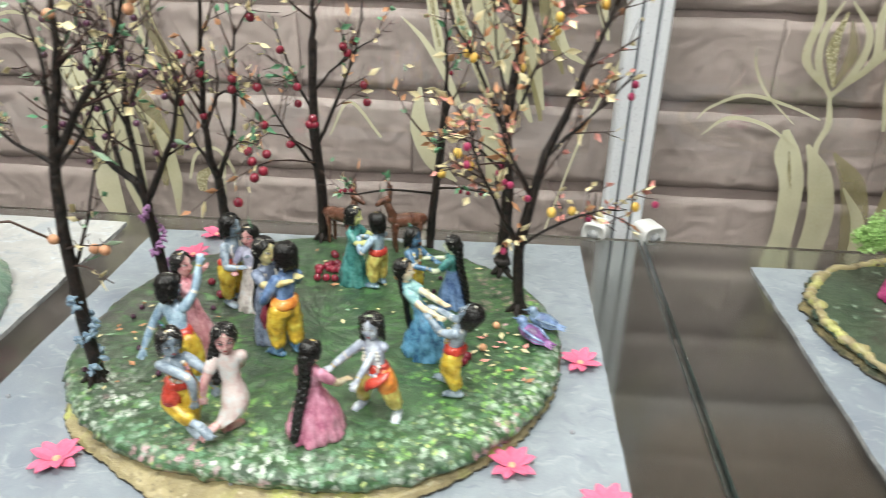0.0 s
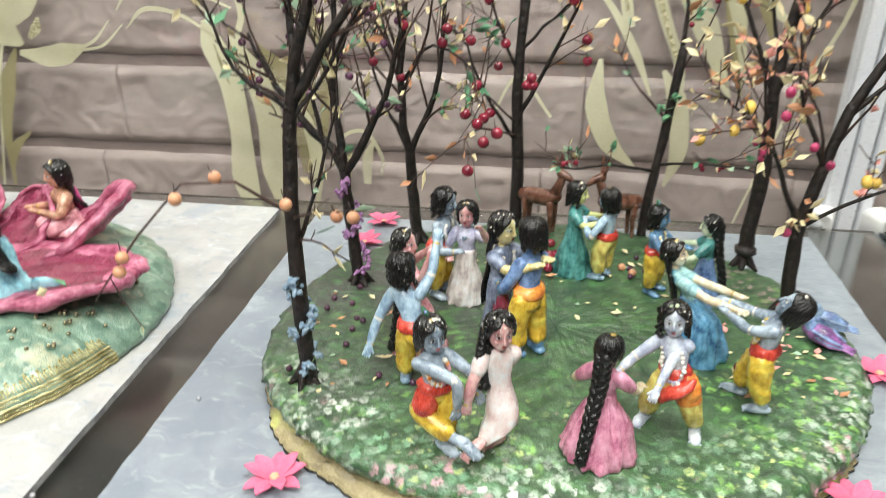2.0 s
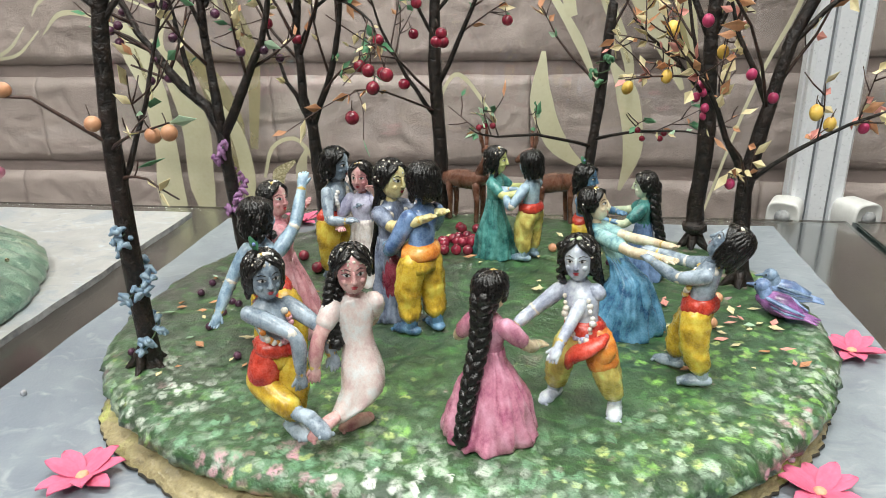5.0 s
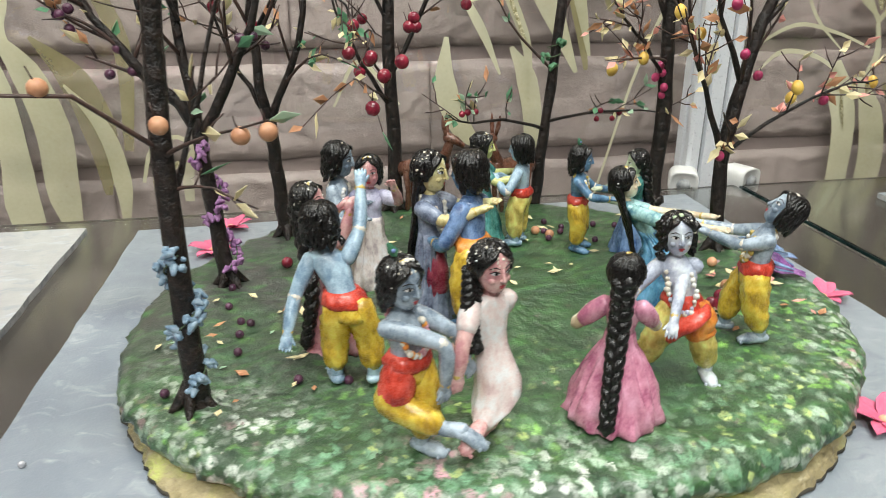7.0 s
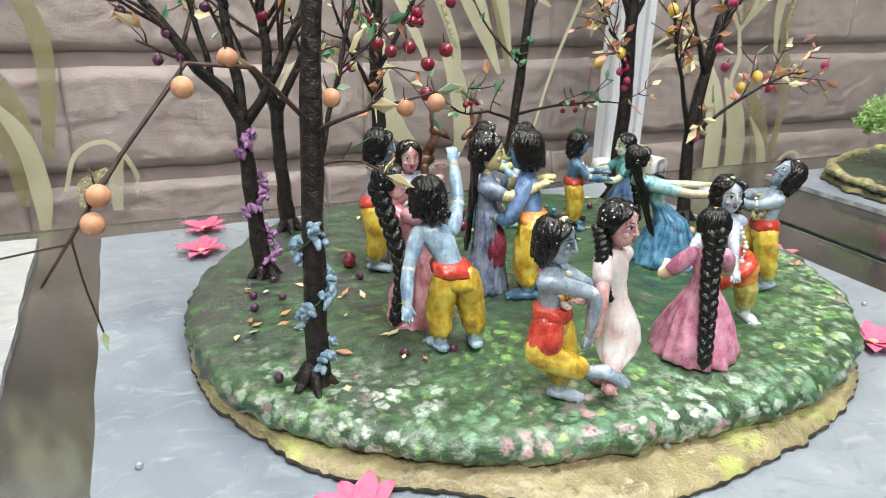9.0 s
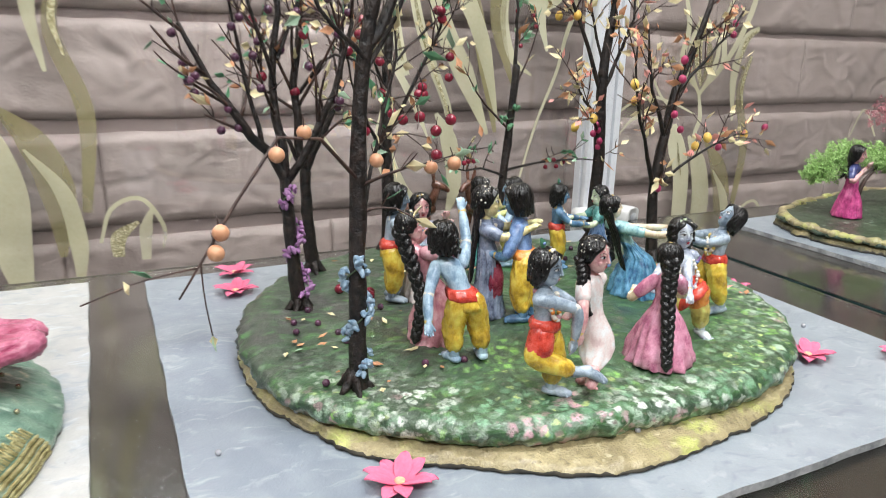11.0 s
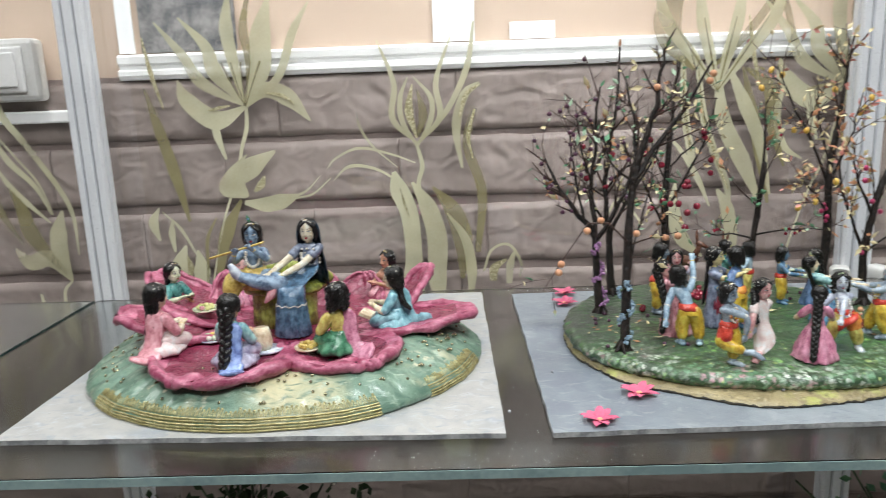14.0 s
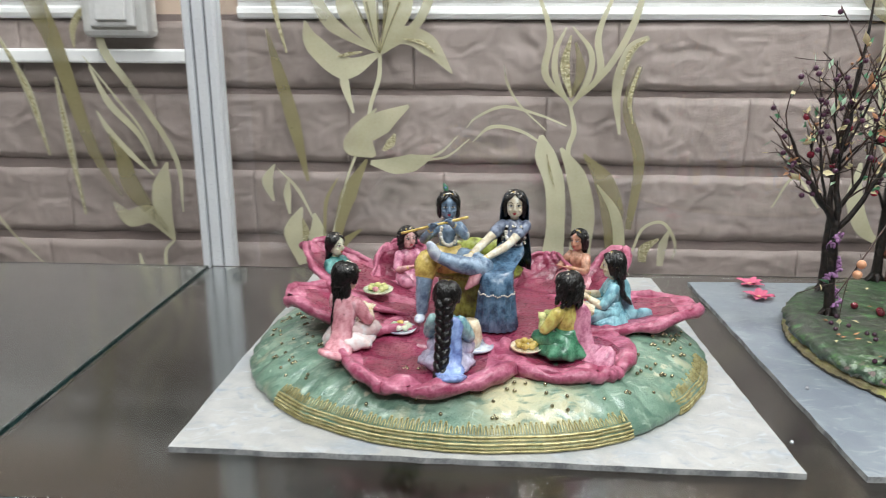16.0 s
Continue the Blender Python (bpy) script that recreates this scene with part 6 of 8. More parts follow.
    neck = P(0, 0.0004, 0.0562)
    hk = k * 0.97
    hc = neck + (up * 0.0106 + hf * 0.0008) * k
    s.tube([neck - up * 0.002 * k, neck + up * 0.005 * k], [0.0029 * k, 0.0025 * k], skin, 10)

    def H(side, fwd, u):
        return hc + (hr * side + hf * fwd + up * u) * hk

    def skin_at(side, u, eps=0.0):
        w, d, shift = head_at(u)
        return H(side, shift + d * math.sqrt(max(0.0, 1 - (side / w) ** 2)) + eps, u)

    rings = []
    for i in range(17):
        u = -0.0090 + 0.0176 * i / 16
        w, d, shift = head_at(u)
        rings.append([H(w * math.cos(2 * math.pi * j / 22), shift + d * math.sin(2 * math.pi * j / 22), u) for j in range(22)])
    s.rings(rings, skin)

    def dab(cx, cu, rx, ru, mat, eps):
        n = 10
        pts = [skin_at(cx, cu, eps + 0.00012)] + [skin_at(cx + rx * math.cos(2 * math.pi * q / n), cu + ru * math.sin(2 * math.pi * q / n), eps) for q in range(n)]
        s.add(pts, [[0, 1 + q, 1 + (q + 1) % n] for q in range(n)], mat)

    def line_on(pts, w, mat):
        s.tube([skin_at(c, u, 0.00012) for c, u in pts], [w * hk * q for q in (0.6, 1.0, 0.5)], mat, 5)

    s.tube([skin_at(0, 0.0016, 0.0002), skin_at(0, -0.0006, 0.0007), skin_at(0, -0.0022, 0.0012)], [0.0005 * hk, 0.0007 * hk, 0.0010 * hk], skin, 8)
    for sd in (-1, 1):
        s.ball(tuple(skin_at(sd * 0.0008, -0.0024, 0.0004)), (0.0006 * hk,) * 3, skin, 6)
        s.ball(tuple(skin_at(sd * 0.0030, -0.0026, -0.0012)), (0.0017 * hk, 0.0017 * hk, 0.0016 * hk), skin, 10, T)
        dab(sd * 0.0027, 0.0005, 0.0014, 0.00062, "eye_white", 0.00022)
        dab(sd * 0.0026, 0.0005, 0.00055, 0.00058, "hair", 0.00038)
        line_on([(sd * 0.0012, 0.0006), (sd * 0.0027, 0.0013), (sd * 0.0044, 0.0006)], 0.00026, "hair")
        line_on([(sd * 0.0012, 0.0022), (sd * 0.0028, 0.0029), (sd * 0.0046, 0.0021)], 0.00022, "hair")
        s.ball(tuple(H(sd * 0.0062, -0.0006, -0.0008)), (0.0007 * hk, 0.0011 * hk, 0.0016 * hk), skin, 8, T)
    dab(0, -0.0046, 0.0014, 0.0004, "lip", 0.00030)
    dab(0, -0.0053, 0.0010, 0.0004, "lip", 0.00034)
    # hair: a close cap under sculpted strands
    s.ball(tuple(H(0, -0.0014, 0.0032)), (0.0069 * hk, 0.0068 * hk, 0.0068 * hk), hair_mat, 22, T, rough=0.05, freq=600)
    for sd in (-1, 1):
        for q in range(5):
            g = 0.0005 * q
            s.tube(curve_points([H(sd * 0.0002, 0.0040 - 1.2 * g, 0.0082 + 0.5 * g), H(sd * 0.0026, 0.0056 - g, 0.0066 + 0.4 * g), H(sd * 0.0050, 0.0044 - g, 0.0044), H(sd * 0.0064, 0.0022 - g, 0.0010), H(sd * 0.0068, 0.0004 - g, -0.0030)], 9), [k * w for w in (0.0005, 0.0008, 0.0010, 0.0011, 0.0011, 0.0011, 0.0010, 0.0009, 0.0006)], hair_mat, 6, rounded=False, rough=0.15)
    s.ball(tuple(H(0, -0.0038, -0.0036)), (0.0060 * hk, 0.0038 * hk, 0.0062 * hk), hair_mat, 16, T, rough=0.10, freq=600)
    loose = hair in ("short", "curls", "mane")
    wave = 0.0010 if hair == "curls" else 0.0005
    for j in range(26):
        ph = radians(56 + 248 * j / 25 + rnd.uniform(-3, 3))
        phase = rnd.uniform(0, 6.28)
        pts = []
        for i in range(7):
            th = radians(12 + 88 * i / 6)
            g = 1.0 + 0.02 * math.sin(3 * i + phase)
            sw = ph + 0.10 * math.sin(i * 1.7 + phase)
            pts.append(H(0.0073 * g * math.sin(th) * math.sin(sw), -0.0014 + 0.0071 * g * math.sin(th) * math.cos(sw), 0.0021 + 0.0080 * g * math.cos(th)))
        reach = rnd.uniform(0.0060, 0.0100) if loose else 0.0045
        for i in range(1, 5):
            q = i / 4
            pull = 1.0 - (0.10 if loose else 0.55) * q
            pts.append(H(0.0072 * math.sin(ph) * pull + wave * math.sin(i * 2.3 + phase), -0.0014 + 0.0070 * math.cos(ph) * pull - 0.0014 * q - (0 if loose else 0.0035 * q), 0.0007 - reach * q))
        s.tube(pts, [k * 0.00125 * w for w in (0.5, 0.8, 1, 1.05, 1.1, 1.1, 1.1, 1.1, 1.05, 0.95, 0.6)], hair_mat, 6, rounded=False, rough=0.15)
    if hair == "curls":
        for q in range(26):
            t, u = rnd.uniform(1.0, 5.28), rnd.uniform(-1.0, 0.9)
            c = H(math.sin(t) * 0.0074, -0.0014 + math.cos(t) * 0.0072, u * 0.0080 - 0.001)
            e = H(math.sin(t + 0.25) * 0.0080, -0.0014 + math.cos(t + 0.25) * 0.0078, u * 0.0080 - 0.0034)
            s.tube([c, (c + e) / 2 + hr * rnd.uniform(-0.0012, 0.0012) * k, e], [0.0013 * k, 0.0016 * k, 0.0007 * k], hair_mat, 6)
    if hair in ("long", "mane"):
        b2 = P(0, -0.0066, 0.049)
        e2 = P(0, -0.0076 - 0.3 * dress, 0.020 if hair == "long" else 0.040)
        for q in range(9):
            off = (q - 4) / 4
            ph = rnd.uniform(0, 6.28)
            core = curve_points([H(off * 0.0056, -0.0062 + 0.0016 * abs(off), 0.0), b2 + hr * off * 0.0042 * k + hf * 0.0012 * abs(off) * k, e2 + hr * off * 0.0022 * k], 14)
            s.tube([p + hr * 0.0007 * k * math.sin(i * 1.1 + ph) - hf * 0.0005 * k * math.cos(i * 1.1 + ph) for i, p in enumerate(core)], [k * (0.0018 - 0.00006 * i - (0.0006 if i == 13 else 0)) for i in range(14)], hair_mat, 7, rough=0.15)
    if hair in ("braid", "side_braid"):
        if hair == "braid":
            line = curve_points([H(0, -0.0072, 0.0), P(0, -0.0076, 0.048), P(0, -0.0080 - 0.35 * dress, 0.028), P(0, -0.004 - 0.85 * dress, 0.008 if dress else 0.022)], 8)
        else:
            line = curve_points([H(0.0040, -0.0060, -0.002), H(0.0072, -0.0020, -0.0085), P(0.0088, 0.0006, 0.0510), P(0.0092, 0.0020, 0.0450), P(0.0080, 0.0030, 0.0385)], 8)
        line = curve_points(line, 60)
        across = line[-1] - line[0]
        across = across.cross(f).normalized()
        out = (across.cross(line[-1] - line[0])).normalized()
        for q in range(3):
            pts = []
            for i, p in enumerate(line):
                ang = i * 0.42 + q * 2.0944
                w = (0.0026 - 0.0008 * i / 59) * k
                pts.append(p + across * w * math.sin(ang) + out * w * 0.55 * math.sin(2 * ang))
            s.tube(pts, [k * (0.0031 - 0.0011 * i / 59) * (0.66 if hair == "side_braid" else 1.0) for i in range(60)], hair_mat, 8, rough=0.12)
        if hair == "side_braid":
            for p in line[::3]:
                s.ball(tuple(p + (f * rnd.uniform(0.2, 1.0) + r).normalized() * 0.0032 * k), (rnd.uniform(0.0004, 0.0007) * k,) * 3, "bead_white", 6)
        s.tube([line[-1], line[-1] * 1.5 - line[-6] * 0.5, line[-1] * 2 - line[-6]], [0.0030 * k, 0.0036 * k, 0.0012 * k], hair_mat, 10, rough=0.35)
    for q in range(int(flecks * 2.2)):
        t, u = rnd.uniform(-2.2, 2.2), rnd.uniform(-0.15, 1.1)
        d = Vector((math.sin(t) * math.cos(u), math.cos(t) * math.cos(u), math.sin(u)))
        c = H(d.x * 0.0080, -0.0015 + d.y * 0.0078, 0.0021 + d.z * 0.0085)
        s.ball(tuple(c), (rnd.uniform(0.0003, 0.0009) * k, rnd.uniform(0.0003, 0.0009) * k, rnd.uniform(0.0003, 0.0008) * k), "bead_white", 6)
    if crown:
        for q in range(7):
            t = rnd.uniform(-1.2, 1.2)
            s.ball(tuple(H(math.sin(t) * 0.0048, 0.0016 * math.cos(t), 0.0092 - 0.0018 * abs(math.sin(t)))), (rnd.uniform(0.0009, 0.0017) * k, rnd.uniform(0.0009, 0.0015) * k, rnd.uniform(0.0007, 0.0012) * k), crown if q % 3 else "bead_white", 7, T, rough=0.3, freq=900)
    if speckle:
        for q in range(60):
            t, zz = rnd.uniform(0, 6.28), rnd.uniform(0.040, 0.055)
            c = P(math.cos(t) * 0.0076, math.sin(t) * 0.0060, zz)
            s.ball(tuple(c), (rnd.uniform(0.0004, 0.0010) * k,) * 3, speckle, 5)
    if feather:
        s.tube([H(0.001, -0.002, 0.0090), H(0.002, -0.002, 0.0125), H(0.003, -0.003, 0.0150)], [0.0004 * k, 0.0019 * k, 0.0008 * k], "green", 8, flat=0.35)
        s.ball(tuple(H(0.0022, -0.0015, 0.0128)), (0.0008 * k, 0.0006 * k, 0.0008 * k), "royal", 8)
    if garland:
        for q in range(30):
            t = 2 * math.pi * q / 30
            dip = 0.5 - 0.5 * math.cos(t)
            c = P(math.sin(t) * 0.0056, 0.0046 + 0.0022 * dip - (0.0075 if math.cos(t) > 0.55 else 0), 0.0565 - drop * dip)
            s.ball(tuple(c + Vector([rnd.uniform(-0.0004, 0.0004) for _ in range(3)])), 0.0013 * k * rnd.uniform(0.75, 1.25), rnd.choice(garland), 7, rough=0.2, freq=900)
    # arms
    for i, palm in enumerate(palms):
        sd = 1 if i == 0 else -1
        sh = P(sd * 0.0076, 0, 0.0526)
        tip = P(sd * 0.0108, 0.003, 0.0300) if palm is None else Vector(palm) - o
        bend = max(0.0, 0.030 * k - (tip - sh).length)
        el = Vector(elbows[i]) - o if elbows[i] else sh.lerp(tip, 0.5) + r * sd * (0.0022 + bend * 0.35) - Vector((0, 0, 0.002 * k + bend * 0.45)) - f * bend * 0.1
        line = curve_points([sh, sh.lerp(el, 0.6) + (el - sh.lerp(tip, 0.5)) * 0.14, el, el.lerp(tip, 0.6) + (el - sh.lerp(tip, 0.5)) * 0.05, tip], 13)
        rad = [k * w for w in (0.0034, 0.0036, 0.0034, 0.0031, 0.0029, 0.0028, 0.0028, 0.0029, 0.0028, 0.0026, 0.0023, 0.0020, 0.0019)]
        s.tube(line, rad, skin, 12, rough=0.09)
        cut = 0 if bare else sleeves if (dress or extra) and not seated else 5
        if cut:
            s.tube(line[:cut + 1], [w * 1.20 for w in rad[:cut + 1]], cloth, 12, rough=0.16)
        if bangles:
            for q, mat in ((11, "gilt"), (5, "bead_white"))[:2 if bare else 1]:
                d = (line[q + 1] - line[q - 1]).normalized()
                s.tube([line[q] - d * 0.0003 * k, line[q] + d * 0.0003 * k], [rad[q] * 1.03] * 2, mat, 12, rough=0.25)
        d = (line[-1] - line[-2]).normalized()
        flatv = d.cross(r if abs(d.dot(r)) < 0.8 else f).normalized()
        wide = d.cross(flatv).normalized()
        s.tube([tip - d * 0.0008 * k, tip + d * 0.0014 * k, tip + d * 0.0032 * k], [0.0020 * k, 0.0027 * k, 0.0024 * k], skin, 10, flat=0.7, rough=0.1)
        for q in range(4):
            g = (q - 1.5) * 0.0011 * k
            s.tube([tip + d * 0.0030 * k + wide * g, tip + d * 0.0048 * k + wide * g * 1.15, tip + d * (0.0062 - 0.0004 * abs(q - 1.2)) * k + wide * g * 1.2 + flatv * 0.0006 * k], [0.0008 * k, 0.00075 * k, 0.0005 * k], skin, 6)
        s.tube([tip + d * 0.0008 * k - wide * 0.0018 * k, tip + d * 0.0030 * k - wide * 0.0034 * k], [0.0009 * k, 0.0006 * k], skin, 6)
    if scarf:
        s.tube(curve_points([P(0.004, -0.005, 0.052), P(0.004, -0.0085, 0.036), P(0.006, -0.015, 0.016 + seated * 0.4), P(0.008, -0.022, seated + 0.002)], 12), [0.0062 * k] * 6 + [0.0084 * k] * 6, scarf, 14, flat=0.30, rough=0.25)
    return thing("figurine", label, "figurine", pose(x, y, z), "clay figurines", shape=s)


# dancing couples of the grove
doll("blue clay dancer in yellow trousers with one arm raised", -0.169, 0.394, 88, 0.073, "skin_blue", hair="curls", palms=((-0.163, 0.420, 0.101), (-0.194, 0.388, 0.051)),
     feet=((-0.1615, 0.3925, 0.0255), (-0.1765, 0.3950, 0.0250)), lean=(-0.014, 0.016), look_to=60, crown="skin_mint")
doll("clay woman in a long rose dress with a black braid", -0.175, 0.425, 30, 0.070, "skin_rose", "rose", "rose", dress=0.0160, hair="braid", palms=((-0.168, 0.425, 0.088), (-0.172, 0.442, 0.084)), lean=(-0.015, 0.018), look_to=-20, flecks=16, crown="gilt")
doll("grey-blue clay dancer crouching on one leg in red and yellow trousers", -0.150, 0.351, -48, 0.072, "skin_grey", hair="short", sash="red", low="yellow", palms=((-0.1392, 0.3432, 0.0515), (-0.1300, 0.3520, 0.0560)), elbows=((-0.1391, 0.3424, 0.0676), (-0.1335, 0.3530, 0.0660)),
     feet=((-0.1345, 0.3365, 0.0365), (-0.1467, 0.3480, 0.0240)), knees=((-0.1560, 0.3470, 0.0455), None), thighs=("red", None), garland=["orange", "rose", "bead_white"], feather=True, flecks=14, crown="gilt", look_to=-50, lean=(-0.004, 0.000))
doll("clay woman in a cream dress leaning towards her partner", -0.122, 0.357, -66, 0.072, "skin_rose", "pearl_white", "pearl_white", dress=0.0104, hair="side_braid", palms=((-0.1345, 0.3452, 0.0540), (-0.1310, 0.3600, 0.0590)), elbows=((-0.1330, 0.3465, 0.0640), (-0.1195, 0.3655, 0.0640)), flecks=26, lean=(0, 0), sleeves=2,
     feet=((-0.1285, 0.3405, 0.0335), (-0.1215, 0.3560, 0.0245)),
     spine=[(-0.1262, 0.3440, 0.0345, 0.0030, 0.0030), (-0.1245, 0.3462, 0.0370, 0.0050, 0.0052), (-0.1215, 0.3500, 0.0400, 0.0074, 0.0082), (-0.1192, 0.3528, 0.0440, 0.0084, 0.0096), (-0.1192, 0.3540, 0.0490, 0.0082, 0.0092), (-0.1200, 0.3550, 0.0540, 0.0072, 0.0076),
            (-0.1210, 0.3560, 0.0600, 0.0060, 0.0056), (-0.1218, 0.3566, 0.0655, 0.0062, 0.0054), (-0.1220, 0.3568, 0.0710, 0.0074, 0.0056), (-0.1220, 0.3570, 0.0748, 0.0078, 0.0052), (-0.1220, 0.3572, 0.0775, 0.0062, 0.0042), (-0.1220, 0.3572, 0.0795, 0.0032, 0.0030)])
doll("clay woman in a flared pink gown seen with a thick braid", -0.073, 0.360, 62, 0.064, "skin_cream", "pink", "pink", dress=0.0200, hair="braid", palms=((-0.056, 0.371, 0.056), (-0.082, 0.374, 0.060)), crown="gilt")
doll("pale blue clay dancer with white garlands and orange trousers", -0.038, 0.381, -108, 0.069, "skin_pale_blue", hair="curls", low="pale_yellow", sash="red", palms=((-0.066, 0.376, 0.060), (-0.049, 0.368, 0.056)),
     feet=((-0.0500, 0.3875, 0.0235), (-0.0262, 0.3800, 0.0235)), elbows=(None, (-0.0392, 0.3834, 0.0715)), drop=0.022, thighs=(None, "orange"), garland=["bead_white", "bead_white", "lilac"], crown="skin_mint", flecks=4, look_to=-100, lean=(-0.006, 0.008), red_front=True)
doll("clay woman in a sky-blue gown leaning back", -0.018, 0.451, 5, 0.066, "skin_cream", "sea", "aqua", dress=0.0195, hair="long", palms=((-0.006, 0.422, 0.072), (-0.004, 0.436, 0.073)), lean=(-0.025, 0.014), look_to=-15, flecks=8, crown="gilt")
doll("grey-blue clay dancer in yellow trousers leaning back", 0.005, 0.407, 160, 0.070, "skin_grey", hair="short", palms=((-0.010, 0.432, 0.072), (-0.012, 0.420, 0.072)), feet=((0.000, 0.415, 0.0255), (0.009, 0.401, 0.0255)),
     lean=(0.007, 0.003), look_to=165, garland=["gilt", "bead_white"], crown="skin_mint", head_tilt=-0.8)
doll("clay woman in a slate-blue gown with a maroon front", -0.132, 0.446, -28, 0.078, "skin_yellow", "slate", "slate", dress=0.0100, hair="long", palms=((-0.112, 0.434, 0.082), (-0.106, 0.442, 0.083)), flecks=14, apron="maroon", garland=["bead_white"], lean=(0, 0.010))
doll("clay dancer in a blue tunic and yellow trousers embracing", -0.114, 0.432, 140, 0.079, "skin_deep_blue", "blue", hair="short", palms=((-0.126, 0.458, 0.074), (-0.131, 0.440, 0.066)), feet=((-0.107, 0.434, 0.0265), (-0.118, 0.427, 0.0265)), sash="orange", crown="skin_mint", flecks=4, lean=(0, 0.018))
doll("clay woman in a green-teal gown", -0.091, 0.537, -12, 0.065, "skin_lime", "teal", "teal", dress=0.0150, hair="curls", palms=((-0.073, 0.530, 0.068), (-0.072, 0.540, 0.069)), flecks=10, crown="gilt", lean=(0, 0.008))
doll("slim blue clay dancer with yellow trousers and dark hair", -0.069, 0.533, 150, 0.066, "skin_blue", low="pale_yellow", hair="short", palms=((-0.085, 0.542, 0.066), (-0.084, 0.530, 0.067)), crown="gilt")
doll("deep blue clay dancer with yellow trousers", -0.039, 0.519, -25, 0.062, "skin_deep_blue", low="yellow", hair="curls", palms=((-0.024, 0.506, 0.060), (-0.020, 0.516, 0.062)), feather=True, garland=["gilt", "bead_white"])
doll("clay woman in a pale teal gown with a long black plait", -0.007, 0.513, 165, 0.060, "skin_mint", "teal", "blue", dress=0.0145, hair="braid", palms=((-0.026, 0.520, 0.062), (-0.026, 0.508, 0.059)), flecks=14, look_to=175)
doll("grey-blue clay dancer in yellow trousers with curly hair", -0.178, 0.492, -15, 0.074, "skin_grey", hair="curls", palms=((-0.164, 0.480, 0.064), (-0.160, 0.490, 0.070)), garland=["bead_white"], flecks=4, lean=(0.006, 0.004))
doll("clay woman in a pale lilac gown with a rosy face", -0.158, 0.488, -95, 0.067, "skin_rose", "lilac", "white", dress=0.0140, hair="short", palms=((-0.168, 0.480, 0.060), (-0.147, 0.476, 0.082)), crown="gilt", lean=(0, 0.006))


def deer(label, x, y, face):
    s = Shape()
    a = radians(face)
    f, r = Vector((math.cos(a), math.sin(a), 0)), Vector((math.sin(a), -math.cos(a), 0))

    def P(fw, sd, z):
        return f * fw + r * sd + Vector((0, 0, z))
    s.tube([P(-0.017, 0, 0.032), P(-0.006, 0, 0.033), P(0.008, 0, 0.033), P(0.015, 0, 0.036)], [0.0068, 0.0078, 0.0078, 0.006], "deer_brown", 12, rough=0.12)
    s.tube([P(0.013, 0, 0.037), P(0.018, 0, 0.047), P(0.021, 0, 0.055)], [0.0056, 0.0042, 0.0036], "deer_brown", 10, rough=0.1)
    s.tube([P(0.019, 0, 0.058), P(0.026, 0, 0.056), P(0.031, 0, 0.053)], [0.0042, 0.0034, 0.0022], "deer_brown", 10)
    for sd in (-1, 1):
        s.tube([P(0.018, sd * 0.0022, 0.060), P(0.017, sd * 0.0045, 0.068), P(0.0165, sd * 0.0055, 0.075)], [0.0013, 0.0019, 0.0006], "deer_brown", 7)
        s.ball(tuple(P(0.023, sd * 0.0032, 0.0575)), 0.0008, "hair", 6)
        for fw in (-0.014, 0.012):
            s.tube([P(fw, sd * 0.0045, 0.030), P(fw + 0.001, sd * 0.0048, 0.016), P(fw, sd * 0.0048, 0.001)], [0.0036, 0.0021, 0.0019], "deer_brown", 8, rough=0.1)
    s.tube([P(-0.019, 0, 0.034), P(-0.0235, 0, 0.031)], [0.0016, 0.0009], "deer_brown", 6)
    s.v = [(a * 0.84, b * 0.84, c * 0.88) for a, b, c in s.v]
    thing("deer_figurine", label, "figurine", pose(x, y, ground_z(x, y)), "deer figurines", shape=s)


deer("small brown clay deer standing among the trees", -0.1180, 0.6050, -24)
deer("small brown clay deer standing among the trees", -0.0585, 0.6060, 204)


